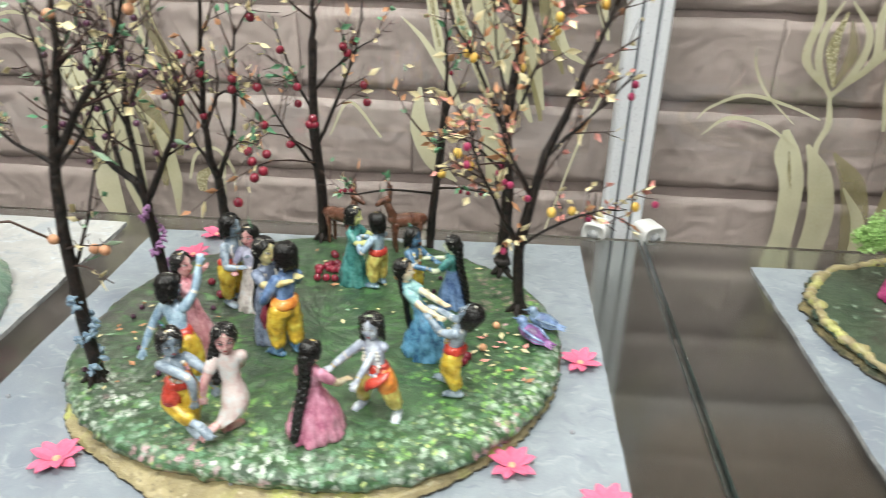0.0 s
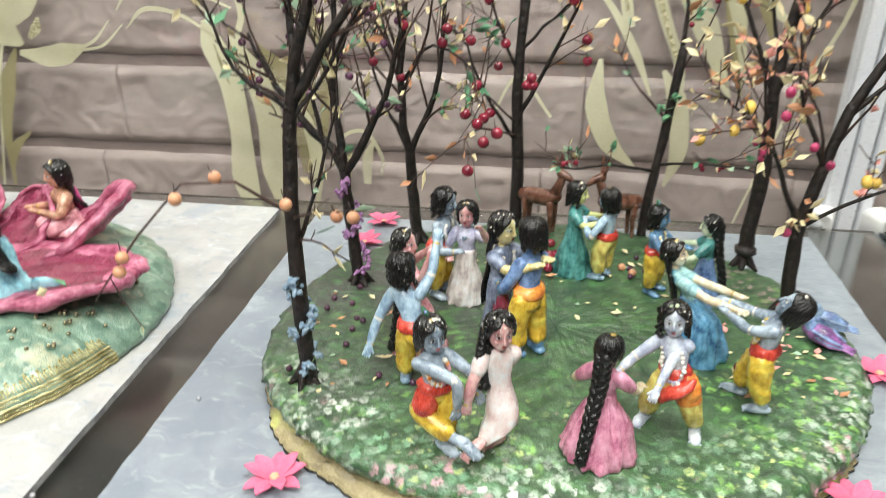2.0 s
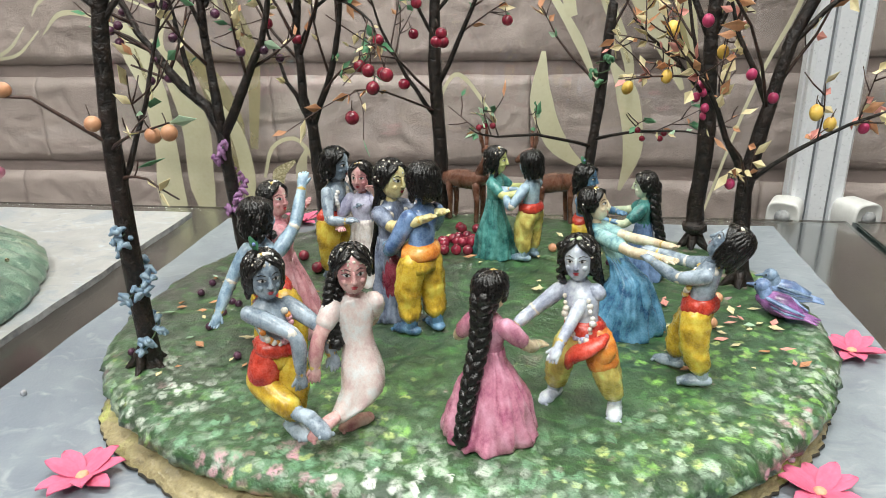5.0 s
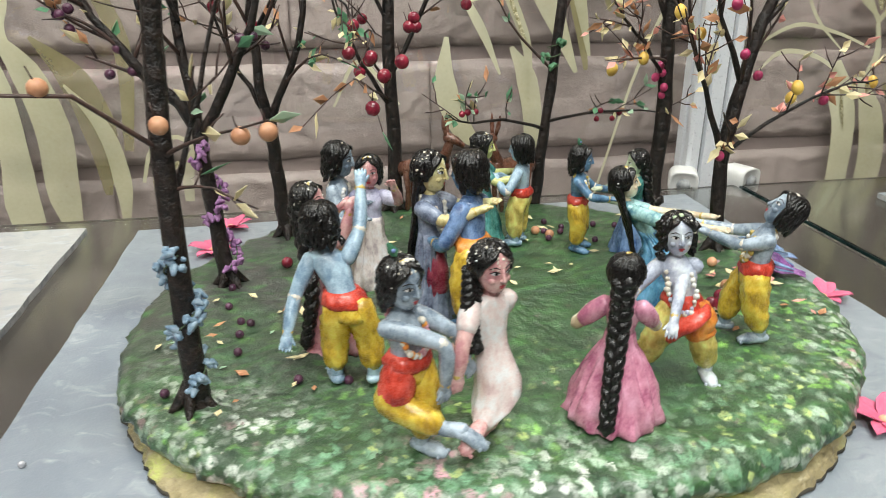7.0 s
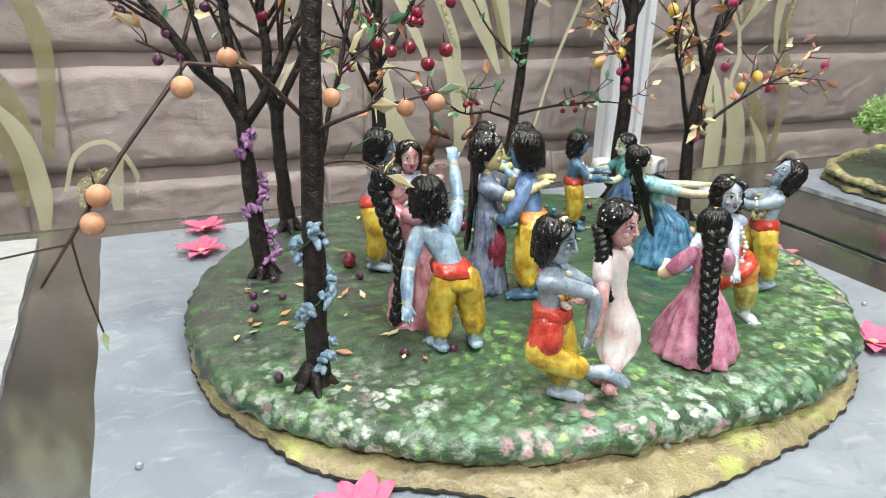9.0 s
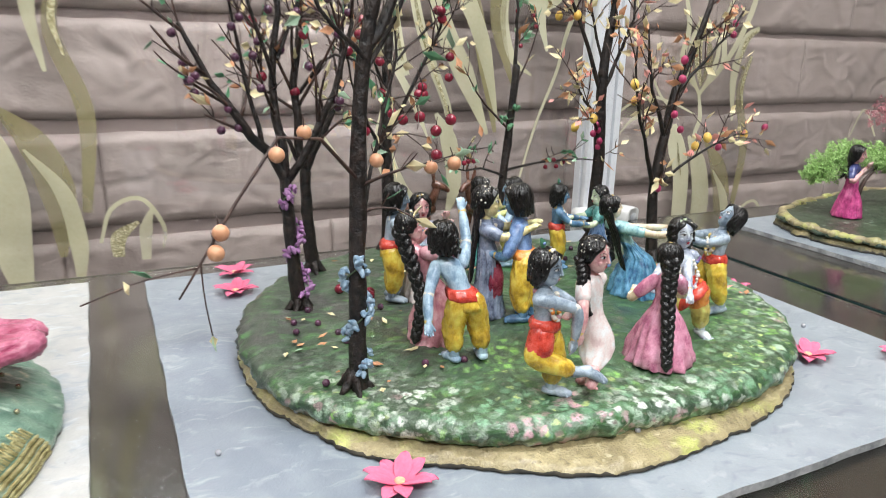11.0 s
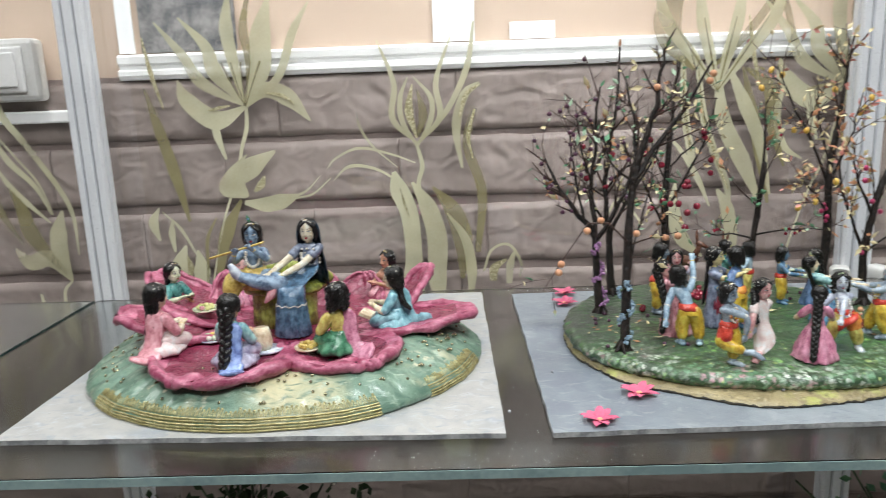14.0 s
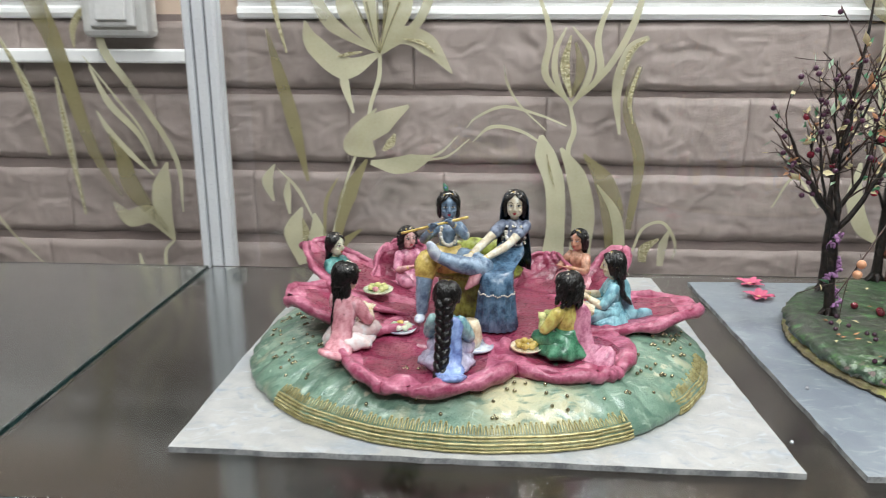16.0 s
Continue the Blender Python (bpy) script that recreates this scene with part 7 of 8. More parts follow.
def bird(label, x, y, face, mat, mat2, k=1.0):
    s = Shape()
    a = radians(face)
    f, r = Vector((math.cos(a), math.sin(a), 0)), Vector((math.sin(a), -math.cos(a), 0))

    def P(fw, sd, z):
        return (f * fw + r * sd + Vector((0, 0, z))) * k
    s.tube([P(0.010, 0, 0.0125), P(0.004, 0, 0.0110), P(-0.004, 0, 0.0095), P(-0.012, 0, 0.0075)], [0.0052 * k, 0.0080 * k, 0.0078 * k, 0.0040 * k], mat, 14, rough=0.14)
    for q in (-1, 0, 1):
        s.tube([P(-0.010, q * 0.0015, 0.0080), P(-0.018, q * 0.0030, 0.0058), P(-0.025, q * 0.0042, 0.0042)], [0.0026 * k, 0.0026 * k, 0.0012 * k], mat, 8, flat=0.45, rough=0.2)
    s.ball(tuple(P(0.0115, 0, 0.0205)), (0.0056 * k, 0.0054 * k, 0.0052 * k), mat2, 14, rough=0.08)
    s.tube([P(0.008, 0, 0.014), P(0.0105, 0, 0.019)], [0.0056 * k, 0.0048 * k], mat2, 12, rough=0.1)
    s.tube([P(0.0160, 0, 0.0205), P(0.0215, 0, 0.0195)], [0.0017 * k, 0.0006 * k], mat2, 7)
    for sd in (-1, 1):
        for q in range(4):
            s.tube([P(0.005 - 0.002 * q, sd * (0.0066 + 0.0004 * q), 0.0150 - 0.0022 * q), P(-0.006 - 0.001 * q, sd * 0.0078, 0.0125 - 0.0020 * q), P(-0.017, sd * 0.0046, 0.0085 - 0.0010 * q)], [0.0018 * k, 0.0024 * k, 0.0009 * k], mat if q % 2 else mat2, 8, flat=0.6, rough=0.2)
        s.ball(tuple(P(0.0150, sd * 0.0042, 0.0220)), 0.0007 * k, "hair", 5)
    thing("bird_figurine", label, "figurine", pose(x, y, ground_z(x, y) - 0.001), "bird figurines", shape=s)


bird("violet clay bird with a pale blue head", 0.056, 0.474, 150, "bird_violet", "bird_blue", 0.74)
bird("blue-grey clay bird resting in the grass", 0.064, 0.492, 170, "bird_blue", "skin_steel", 0.70)


# ---- things lying in the grass ----
FALLEN = {kind: (fruit_mesh(kind, r, False), r) for kind, r in (("cherry", 0.0033), ("plum", 0.0020), ("peach_fruit", 0.0028))}


def scatter_fruit(kind, label, spots):
    for x, y in spots:
        ob = new("fallen_fruit", FALLEN[kind][0])
        ob.matrix_world = pose(x, y, ground_z(x, y) + 2 * FALLEN[kind][1] - 0.0004, 0, 0, random.uniform(0, 360))
        tagged(ob, label, "fruit", "fallen fruit")


rnd = random.Random(5)
scatter_fruit("cherry", "glossy red toy cherry lying in the grass", [(-0.113 + rnd.gauss(0, 0.009), 0.556 + rnd.gauss(0, 0.009)) for _ in range(22)] + [(-0.205, 0.515), (-0.188, 0.503), (-0.190, 0.497), (-0.150, 0.50), (0.004, 0.435), (0.012, 0.442), (0.010, 0.436)])
scatter_fruit("plum", "small dark toy plum lying in the grass", [(-0.205 + rnd.uniform(-0.04, 0.035), 0.445 + rnd.uniform(-0.055, 0.05)) for _ in range(15)] + [(-0.03 + rnd.gauss(0, 0.012), 0.548 + rnd.gauss(0, 0.01)) for _ in range(9)])
scatter_fruit("peach_fruit", "orange toy peach lying in the grass", [(0.022, 0.455), (-0.056, 0.545), (-0.049, 0.538), (0.030, 0.486)])
zones = [(-0.215, 0.43, 0.04, 0.06, 28), (0.025, 0.45, 0.03, 0.035, 46), (-0.09, 0.50, 0.07, 0.05, 18), (-0.17, 0.55, 0.05, 0.04, 12), (-0.02, 0.55, 0.04, 0.03, 12)]
for cx, cy, sx, sy, count in zones:
    for _ in range(count):
        x, y = cx + rnd.uniform(-sx, sx), cy + rnd.uniform(-sy, sy)
        ob = new("fallen_leaf", rnd.choice(LEAVES[rnd.choice(["cream", "cream", "pink", "mint", "orange"] if cx > 0 else ["cream", "mint", "cream", "orange"])]))
        ob.matrix_world = pose(x, y, ground_z(x, y) + 0.0012, rnd.uniform(-14, 14), rnd.uniform(-14, 14), rnd.uniform(0, 360)) @ Matrix.Scale(rnd.uniform(0.45, 0.95), 4)
        tagged(ob, "small cut-paper leaf fallen on the painted grass", "leaf", "fallen leaves")


# ---- paper flowers and pearls on the boards ----
def star_petal():
    s = Shape()
    v, t = [], 0.0003
    rows = ((0.0, 0.0010, 0.0), (0.005, 0.0036, 0.0010), (0.010, 0.0040, 0.0016), (0.0145, 0.0020, 0.0014), (0.0165, 0.0002, 0.0006))
    for d in (0, -t):
        for y, w, z in rows:
            v += [(-w, y, z + d), (0, y, z + d - 0.0006), (w, y, z + d)]
    f = []
    for i in range(4):
        for j in range(2):
            a = i * 3 + j
            f.append([a, a + 1, a + 4, a + 3])
            f.append([15 + a, 15 + a + 3, 15 + a + 4, 15 + a + 1])
    for i in range(4):
        f.append([i * 3, (i + 1) * 3, 15 + (i + 1) * 3, 15 + i * 3])
        f.append([i * 3 + 2, 15 + i * 3 + 2, 15 + (i + 1) * 3 + 2, (i + 1) * 3 + 2])
    s.add(v, f, "flower_pink", False)
    return s.mesh("petal")


PETAL = star_petal()
EYE = Shape().ball((0, 0, 0.0014), (0.0026, 0.0026, 0.0013), "flower_eye", 10, rough=0.15, freq=900).mesh("flower_eye")


def paper_flower(x, y, turn, k, z=None, tilt=0):
    ob = thing("paper_flower", "bright pink cut-paper flower with a pale centre", "paper flower", pose(x, y, TOP + 0.0008 if z is None else z, tilt, 0, turn) @ Matrix.Scale(k, 4), "pink paper flowers")
    for i in range(9):
        part("petal", PETAL, ob, m=pose(0, 0, 0.0004 + 0.0004 * (i % 2), 5 + 7 * (i % 3), 0, 40 * i + 7 * (i % 2)))
    part("flower_eye", EYE, ob, "pale orange centre")


for x, y, turn, k in ((-0.256, 0.641, 0, 0.95), (-0.261, 0.597, 25, 1.0), (-0.229, 0.332, 10, 1.0), (-0.270, 0.283, 33, 0.95), (0.102, 0.338, 15, 1.05), (0.047, 0.364, 5, 0.95), (0.094, 0.476, 20, 0.95)):
    paper_flower(x, y, turn, k)

BEAD = Shape().ball((0, 0, 0.0014), 0.0015, "pearl", 12).mesh("pearl")
for x, y in ((-0.297, 0.383), (0.085, 0.40), (-0.34, 0.30)):
    ob = new("pearl", BEAD)
    ob.matrix_world = pose(x, y, TOP - 0.0002)
    tagged(ob, "tiny silver-white pearl bead lying on the grey board", "bead", "loose pearls")
for k in range(5):
    t = -2.7 + k * 0.52
    q = 1.0 * grove_edge(t)
    ob = part("pearl", BEAD, main_isle, m=pose(ISLE[2] * q * math.cos(t), ISLE[3] * q * math.sin(t), 0.006 + 0.004 * (k % 2)))


# ---- lotus island ----
LOTUS = (-0.554, 0.432, 0.191, 0.164)


def leaf_height(r):
    return 0.0065 + 0.0285 * (1 - min(1.0, r) ** 6.5) - 0.013 * max(0.0, 1 - r / 0.74)


lotus = thing("lotus_island", "lotus flower diorama on a green beaded leaf mound", "diorama", pose(LOTUS[0], LOTUS[1], TOP - 0.0002))
ring_list = []
seg = 432
s = Shape()
for i in range(24, 0, -1):
    q = i / 24
    ring = []
    for j in range(seg):
        t = 2 * math.pi * j / seg
        groove = (abs(math.cos(24 * t + 0.8 * math.sin(3 * t))) ** 0.6 - 0.6) * min(1.0, max(0.0, (q - 0.45) * 2.5)) * (0.45 + 0.55 * max(0.0, math.sin(2 * t + 0.6)))
        rib = 0.0022 * groove * (1 if q < 0.97 else 0)
        k = outline_r(t, 9.0, 0.03) * (1 + 0.013 * groove)
        x, y = LOTUS[2] * q * k * math.cos(t), LOTUS[3] * q * k * math.sin(t)
        ring.append((x, y, leaf_height(q) + rib + 0.0025 * noise.noise(Vector((x * 22, y * 22, 4))) + 0.0006 * noise.noise(Vector((x * 110, y * 110, 4)))))
    ring_list.append(ring)
base_ring = [[(p[0] * kk, p[1] * kk, zz) for p in ring_list[0]] for kk, zz in ((0.985, 0.0), (1.0, 0.002))]
s.rings(base_ring + ring_list, "lotus_leaf")
part("leaf_mound", s, lotus, "sea-green painted leaf mound with yellow stains")


# woven gold braid with a looped fringe round the mound
def mound_point(t, q, lift):
    o = q * outline_r(t, 9.0, 0.03)
    return LOTUS[2] * o * math.cos(t), LOTUS[3] * o * math.sin(t), leaf_height(q) + lift


for a0, a1 in ((222, 305), (322, 352)):
    count = int((a1 - a0) * 5.2)
    for row in range(5):
        pts = []
        for k in range(count):
            t = radians(a0 + (a1 - a0) * k / (count - 1))
            q = (1.004, 1.004, 1.0, 0.991, 0.982)[row] + (0.003 * (1 if k % 2 else -1) if row == 3 else 0)
            x, y, z = mound_point(t, min(q, 1.0), 0.0005)
            pts.append((x * max(1.0, q), y * max(1.0, q), z - (0.0052, 0.0030, 0.0006, 0.0, 0.0)[row] + (0.0008 * (1 if k % 2 else -1) if row == 1 else 0)))
        part("gold_cord", Shape().tube(pts, [(0.00062 if row in (1, 3) else 0.00085) * (1 + 0.22 * (k % 2)) for k in range(count)], "gold", 6), lotus, "row of twisted gold cord")
    lace = Shape()
    rr = random.Random(3)
    loops = int((a1 - a0) * 0.85)
    for k in range(loops):
        base = a0 + (a1 - a0) * (k + 0.5) / loops
        tall = rr.uniform(0.016, 0.034)
        wide = 0.42 * (a1 - a0) / loops
        pts = [mound_point(radians(base + wide * math.sin(u * 2.6 - 1.3) * (1.2 - abs(u - 0.5))), 0.975 - tall * math.sin(u * math.pi), 0.0010) for u in [i / 8 for i in range(9)]]
        lace.tube(pts, [0.00048] * 9, "gold", 5)
        lace.ball(mound_point(radians(base), 0.975 - tall, 0.0012), 0.0009, "gold", 6)
    part("gold_lace", lace, lotus, "looped fringe of fine gold thread", "stuff")
GOLD_BEAD = Shape().ball((0, 0, 0.0009), 0.0014, "bead_metal", 8).mesh("gold_bead")
rr = random.Random(8)
for k in range(125):
    t = radians(rr.uniform(165, 385))
    q = rr.uniform(0.68, 0.93)
    o = outline_r(t, 9.0, 0.03)
    for d in range(rr.choice([1, 1, 3])):
        part("gold_bead", GOLD_BEAD, lotus, m=pose(LOTUS[2] * q * o * math.cos(t) + (0, 0.003, 0.0015)[d], LOTUS[3] * q * o * math.sin(t) + (0, 0.0004, 0.0026)[d], leaf_height(q)))


def petal(name, base, tip, width, arch, cup, up=(0, 0, 1), thick=0.005, seed=0, blunt=0.75):
    """A clay petal from base to tip; arch lifts its middle, cup its sides."""
    base, tip, up = Vector(base), Vector(tip), Vector(up).normalized()
    d = (tip - base)
    side = d.cross(up).normalized()
    nu, nv = 30, 23
    s = Shape()
    grid = {}
    for layer in (0, 1):
        for i in range(nu):
            u = i / (nu - 1)
            w = width * (math.sin(math.pi * (0.10 + 0.86 * u ** blunt)) ** 0.6) * (1 + 0.10 * noise.noise(Vector((u * 4, seed, 0))))
            for j in range(nv):
                v = -1 + 2 * j / (nv - 1)
                p = base + d * u + side * v * w / 2 + up * (arch * math.sin(math.pi * u) + cup * abs(v) ** 2.2 * (0.3 + 0.7 * u) + cup * 0.6 * max(0, u - 0.75) * 4 * (1 - abs(v)))
                p += up * (0.0040 * noise.noise(Vector((u * 5 + seed, v * 3, seed))) + 0.0018 * noise.noise(Vector((u * 14, v * 7, seed)))) + side * 0.0035 * noise.noise(Vector((u * 9, v * 2, seed + 3))) + d.normalized() * 0.003 * noise.noise(Vector((v * 6, u * 2, seed + 5)))
                edge = max(abs(v), u)
                p -= up * thick * layer * (1.0 if edge < 0.9 else 0.75)
                grid[layer, i, j] = p - Vector((LOTUS[0], LOTUS[1], TOP - 0.0002))
    idx = {}
    verts = []
    for key, p in grid.items():
        idx[key] = len(verts)
        verts.append(p)
    faces, edges = [], []
    for i in range(nu - 1):
        for j in range(nv - 1):
            q = [idx[0, i, j], idx[0, i, j + 1], idx[0, i + 1, j + 1], idx[0, i + 1, j]]
            (edges if (j < 3 or j > nv - 5 or i > nu - 5) else faces).append(q)
            edges.append([idx[1, i, j], idx[1, i + 1, j], idx[1, i + 1, j + 1], idx[1, i, j + 1]])
    for i in range(nu - 1):
        edges.append([idx[0, i, 0], idx[0, i + 1, 0], idx[1, i + 1, 0], idx[1, i, 0]])
        edges.append([idx[0, i, nv - 1], idx[1, i, nv - 1], idx[1, i + 1, nv - 1], idx[0, i + 1, nv - 1]])
    for j in range(nv - 1):
        edges.append([idx[0, nu - 1, j], idx[0, nu - 1, j + 1], idx[1, nu - 1, j + 1], idx[1, nu - 1, j]])
        edges.append([idx[0, 0, j], idx[1, 0, j], idx[1, 0, j + 1], idx[0, 0, j + 1]])
    line = [grid[0, i, 0] for i in range(7, nu - 1)] + [grid[0, nu - 1, j] for j in range(nv)] + [grid[0, i, nv - 1] for i in range(nu - 2, 6, -1)]
    line = curve_points(line[::3], 80)
    s.tube([p - up * thick * 0.45 + up * 0.002 * noise.noise(p * 60) for p in line], [thick * (0.52 + 0.36 * noise.noise(p * 45 + Vector((seed, 0, 0)))) for p in line], "lotus_edge", 10, rough=0.35)
    s.add(verts, faces, "lotus_pink")
    o = len(s.v) - len(verts)
    k = s.slot("lotus_edge")
    for q in edges:
        s.f.append([a + o for a in q])
        s.m.append(k)
        s.s.append(True)
    part(name, s, lotus, "crimson-pink clay lotus petal")


C = (-0.555, 0.430)
petal("petal", (-0.565, 0.42, 0.037), (-0.604, 0.291, 0.036), 0.125, 0.002, 0.009, seed=1, blunt=1.5, thick=0.009)
petal("petal", (-0.535, 0.42, 0.038), (-0.456, 0.330, 0.038), 0.104, 0.001, 0.006, seed=2, blunt=1.5, thick=0.009)
petal("petal", (-0.53, 0.435, 0.037), (-0.370, 0.448, 0.047), 0.090, 0.0, 0.004, seed=3, blunt=0.8, thick=0.008)
petal("petal", (-0.58, 0.425, 0.037), (-0.704, 0.390, 0.060), 0.085, -0.003, 0.012, seed=4, blunt=1.2, thick=0.008)
petal("petal", (-0.60, 0.44, 0.037), (-0.716, 0.492, 0.078), 0.085, -0.006, 0.012, up=(0.6, -0.2, 0.6), seed=5, blunt=0.9, thick=0.006)
petal("petal", (-0.60, 0.475, 0.034), (-0.640, 0.520, 0.076), 0.075, -0.006, 0.008, up=(0.3, -0.7, 0.5), seed=6, thick=0.0035)
petal("petal", (-0.55, 0.485, 0.034), (-0.575, 0.532, 0.070), 0.090, -0.006, 0.008, up=(0.0, -0.7, 0.5), seed=8, thick=0.0035)
petal("petal", (-0.505, 0.475, 0.034), (-0.488, 0.530, 0.066), 0.068, -0.006, 0.008, up=(-0.3, -0.7, 0.5), seed=10, thick=0.0035)
petal("petal", (-0.47, 0.47, 0.034), (-0.418, 0.528, 0.072), 0.045, -0.004, 0.008, up=(-0.7, -0.55, 0.5), seed=11, thick=0.008)
s = Shape()
s.loft([(0, 0, 0.030, 0.105, 0.085), (0, 0, 0.0355, 0.102, 0.083), (0, 0, 0.0372, 0.080, 0.066), (0, 0, 0.0378, 0.030, 0.026)], "lotus_pink", 60, rough=0.05)
# flat maroon lump paints the deep shade between the front petals
s.ball((-0.522 - LOTUS[0], 0.338 - LOTUS[1], 0.029), (0.030, 0.018, 0.006), "maroon", 20, rough=0.3, freq=120)
part("flower_floor", s, lotus, "dark crimson floor of the lotus with painted shade in front")
FLOOR = TOP + 0.037

seat = thing("throne_seat", "moss-green round clay seat in the middle of the lotus", "seat", pose(-0.556, 0.432, FLOOR))
s = Shape()
s.loft([(0, 0, 0.0, 0.033, 0.021), (0, 0, 0.012, 0.031, 0.020), (0, 0, 0.030, 0.031, 0.020), (0, 0, 0.036, 0.030, 0.018)], "moss_seat", 40, rough=0.10)
part("drum", s, seat, "olive-green clay drum")
part("cushion", Shape().loft([(0, 0, 0.034, 0.038, 0.023), (0, 0, 0.038, 0.040, 0.025), (0, 0, 0.042, 0.034, 0.021), (0, 0, 0.043, 0.012, 0.008)], "moss_seat", 36, rough=0.08), seat, "moss-green cushion")
s = Shape()
s.ball((0.004, 0.026, 0.040), (0.040, 0.007, 0.018), "moss_seat", 26, rough=0.10, freq=120)
part("backrest", s, seat, "low moss-green rounded back")

SEAT = FLOOR + 0.040


def king_legs(s, o):
    """One leg hangs down with a gilded knee, the other is laid across it."""
    def at(*pts):
        return curve_points([Vector(p) - o for p in pts], 10)
    s.loft([(0, 0, SEAT + 0.001 - o.z, 0.014, 0.012), (0, -0.001, SEAT + 0.012 - o.z, 0.0135, 0.0115), (0, 0, SEAT + 0.022 - o.z, 0.0105, 0.0085)], "gilt", 22, rough=0.1)
    s.tube(at((-0.586, 0.416, 0.093), (-0.593, 0.399, 0.094), (-0.5955, 0.3925, 0.076), (-0.597, 0.392, 0.056)), [0.0082, 0.0084, 0.0080, 0.0074, 0.0070, 0.0066, 0.0062, 0.0056, 0.0050, 0.0046], "skin_steel", 14, rough=0.12)
    s.tube(at((-0.588, 0.410, 0.0945), (-0.5925, 0.400, 0.0945), (-0.5945, 0.3955, 0.087)), [0.0088, 0.0092, 0.0094, 0.0096, 0.0096, 0.0096, 0.0095, 0.0092, 0.0090, 0.0084], "gilt", 14, rough=0.12)
    s.ball(tuple(Vector((-0.598, 0.3865, 0.0515)) - o), (0.0044, 0.0082, 0.0034), "skin_pale_blue", 14, rough=0.1)
    s.tube(at((-0.566, 0.415, 0.094), (-0.556, 0.403, 0.094), (-0.549, 0.396, 0.092)), [0.0088] * 10, "skin_steel", 14, rough=0.1)
    s.tube(at((-0.549, 0.396, 0.0915), (-0.566, 0.391, 0.0955), (-0.584, 0.389, 0.102)), [0.0080, 0.0078, 0.0074, 0.0072, 0.0070, 0.0066, 0.0062, 0.0056, 0.0050, 0.0046], "skin_steel", 14, rough=0.1)
    s.tube(at((-0.583, 0.389, 0.101), (-0.587, 0.388, 0.106), (-0.590, 0.387, 0.112)), [0.0044, 0.0046, 0.0048, 0.0048, 0.0048, 0.0046, 0.0044, 0.0040, 0.0036, 0.0030], "skin_pale_blue", 12, rough=0.1)


def queen_skirt(s, o):
    """Pleated skirt over the lap and down in front of the seat, with a bead row and a long veil."""
    out = []
    for i, (cx, cy, cz, rx, ry) in enumerate(((-0.526, 0.424, 0.104, 0.010, 0.009), (-0.528, 0.416, 0.100, 0.0135, 0.011), (-0.534, 0.404, 0.0965, 0.0150, 0.012), (-0.538, 0.396, 0.090, 0.0155, 0.011), (-0.538, 0.393, 0.078, 0.0155, 0.010),
                                              (-0.538, 0.392, 0.072, 0.0160, 0.0105), (-0.538, 0.392, 0.058, 0.0175, 0.0115), (-0.538, 0.392, 0.0445, 0.0195, 0.013), (-0.538, 0.392, 0.0435, 0.018, 0.012))):
        deep = 0.0 if i < 5 else 0.08
        out.append([Vector((cx + rx * 0.86 * math.cos(t) * (1 + deep * math.cos(17 * t)), cy + ry * math.sin(t) * (1 + deep * math.cos(17 * t)), cz + (0.006 * math.sin(t) if i < 3 else 0))) - o for t in [2 * math.pi * q / 68 for q in range(68)]])
    s.rings(out, "denim")
    for q in range(26):
        t = math.pi * (1.02 + 0.96 * q / 25)
        s.ball(tuple(Vector((-0.538 + 0.0141 * math.cos(t), 0.392 + 0.0110 * math.sin(t), 0.0735 + 0.0008 * math.sin(q * 1.3))) - o), 0.0007, "bead_white", 5)
    rows = ((0.1480, 0.0030, 0.4240, 40), (0.1465, 0.0072, 0.4240, 55), (0.1425, 0.0098, 0.4243, 68), (0.1360, 0.0112, 0.4246, 76), (0.1270, 0.0114, 0.4252, 84), (0.1160, 0.0122, 0.4262, 92), (0.1040, 0.0138, 0.4268, 98), (0.0920, 0.0150, 0.4270, 104), (0.0800, 0.0156, 0.4270, 110))
    n = 40
    layers = []
    for thick in (0.0, 0.0007):
        for i, (zz, rad, cy, gap) in enumerate(rows):
            for j in range(n):
                a = radians(-90 + gap + (360 - 2 * gap) * j / (n - 1))
                w = (rad - thick) * (1 + 0.05 * math.cos(9 * a + i * 0.5) * min(1, i / 4))
                layers.append(Vector((-0.525 + w * math.cos(a), cy + w * math.sin(a), zz)) - o)
    m = len(rows) * n
    faces = []
    for i in range(len(rows) - 1):
        for j in range(n - 1):
            q = [i * n + j, i * n + j + 1, (i + 1) * n + j + 1, (i + 1) * n + j]
            faces += [q, [m + b for b in reversed(q)]]
        for j in (0, n - 1):
            faces.append([i * n + j, (i + 1) * n + j, m + (i + 1) * n + j, m + i * n + j])
    for j in range(n - 1):
        for i in (0, len(rows) - 1):
            faces.append([i * n + j, i * n + j + 1, m + i * n + j + 1, m + i * n + j])
    s.add(layers, faces, "veil")


king = doll("blue clay flute player seated with one leg laid across", -0.578, 0.418, -82, 0.090, "skin_steel", None, "skin_steel", sash="gilt", hair="short", feather=True, crown="gilt", garland=["bead_white"],
            palms=((-0.590, 0.400, 0.1215), (-0.574, 0.401, 0.1255)), z=SEAT - 0.025, extra=king_legs, flecks=2)
queen = doll("pale clay woman in a pleated blue skirt and veil, seated", -0.525, 0.424, -92, 0.091, "skin_ivory", "slate", "denim", hair="short", palms=((-0.559, 0.400, 0.1005), (-0.549, 0.396, 0.0985)),
             crown="gilt", flecks=6, z=SEAT - 0.025, speckle="bead_white", sleeves=2, extra=queen_skirt, garland=["bead_white", "hair", "bead_white"])
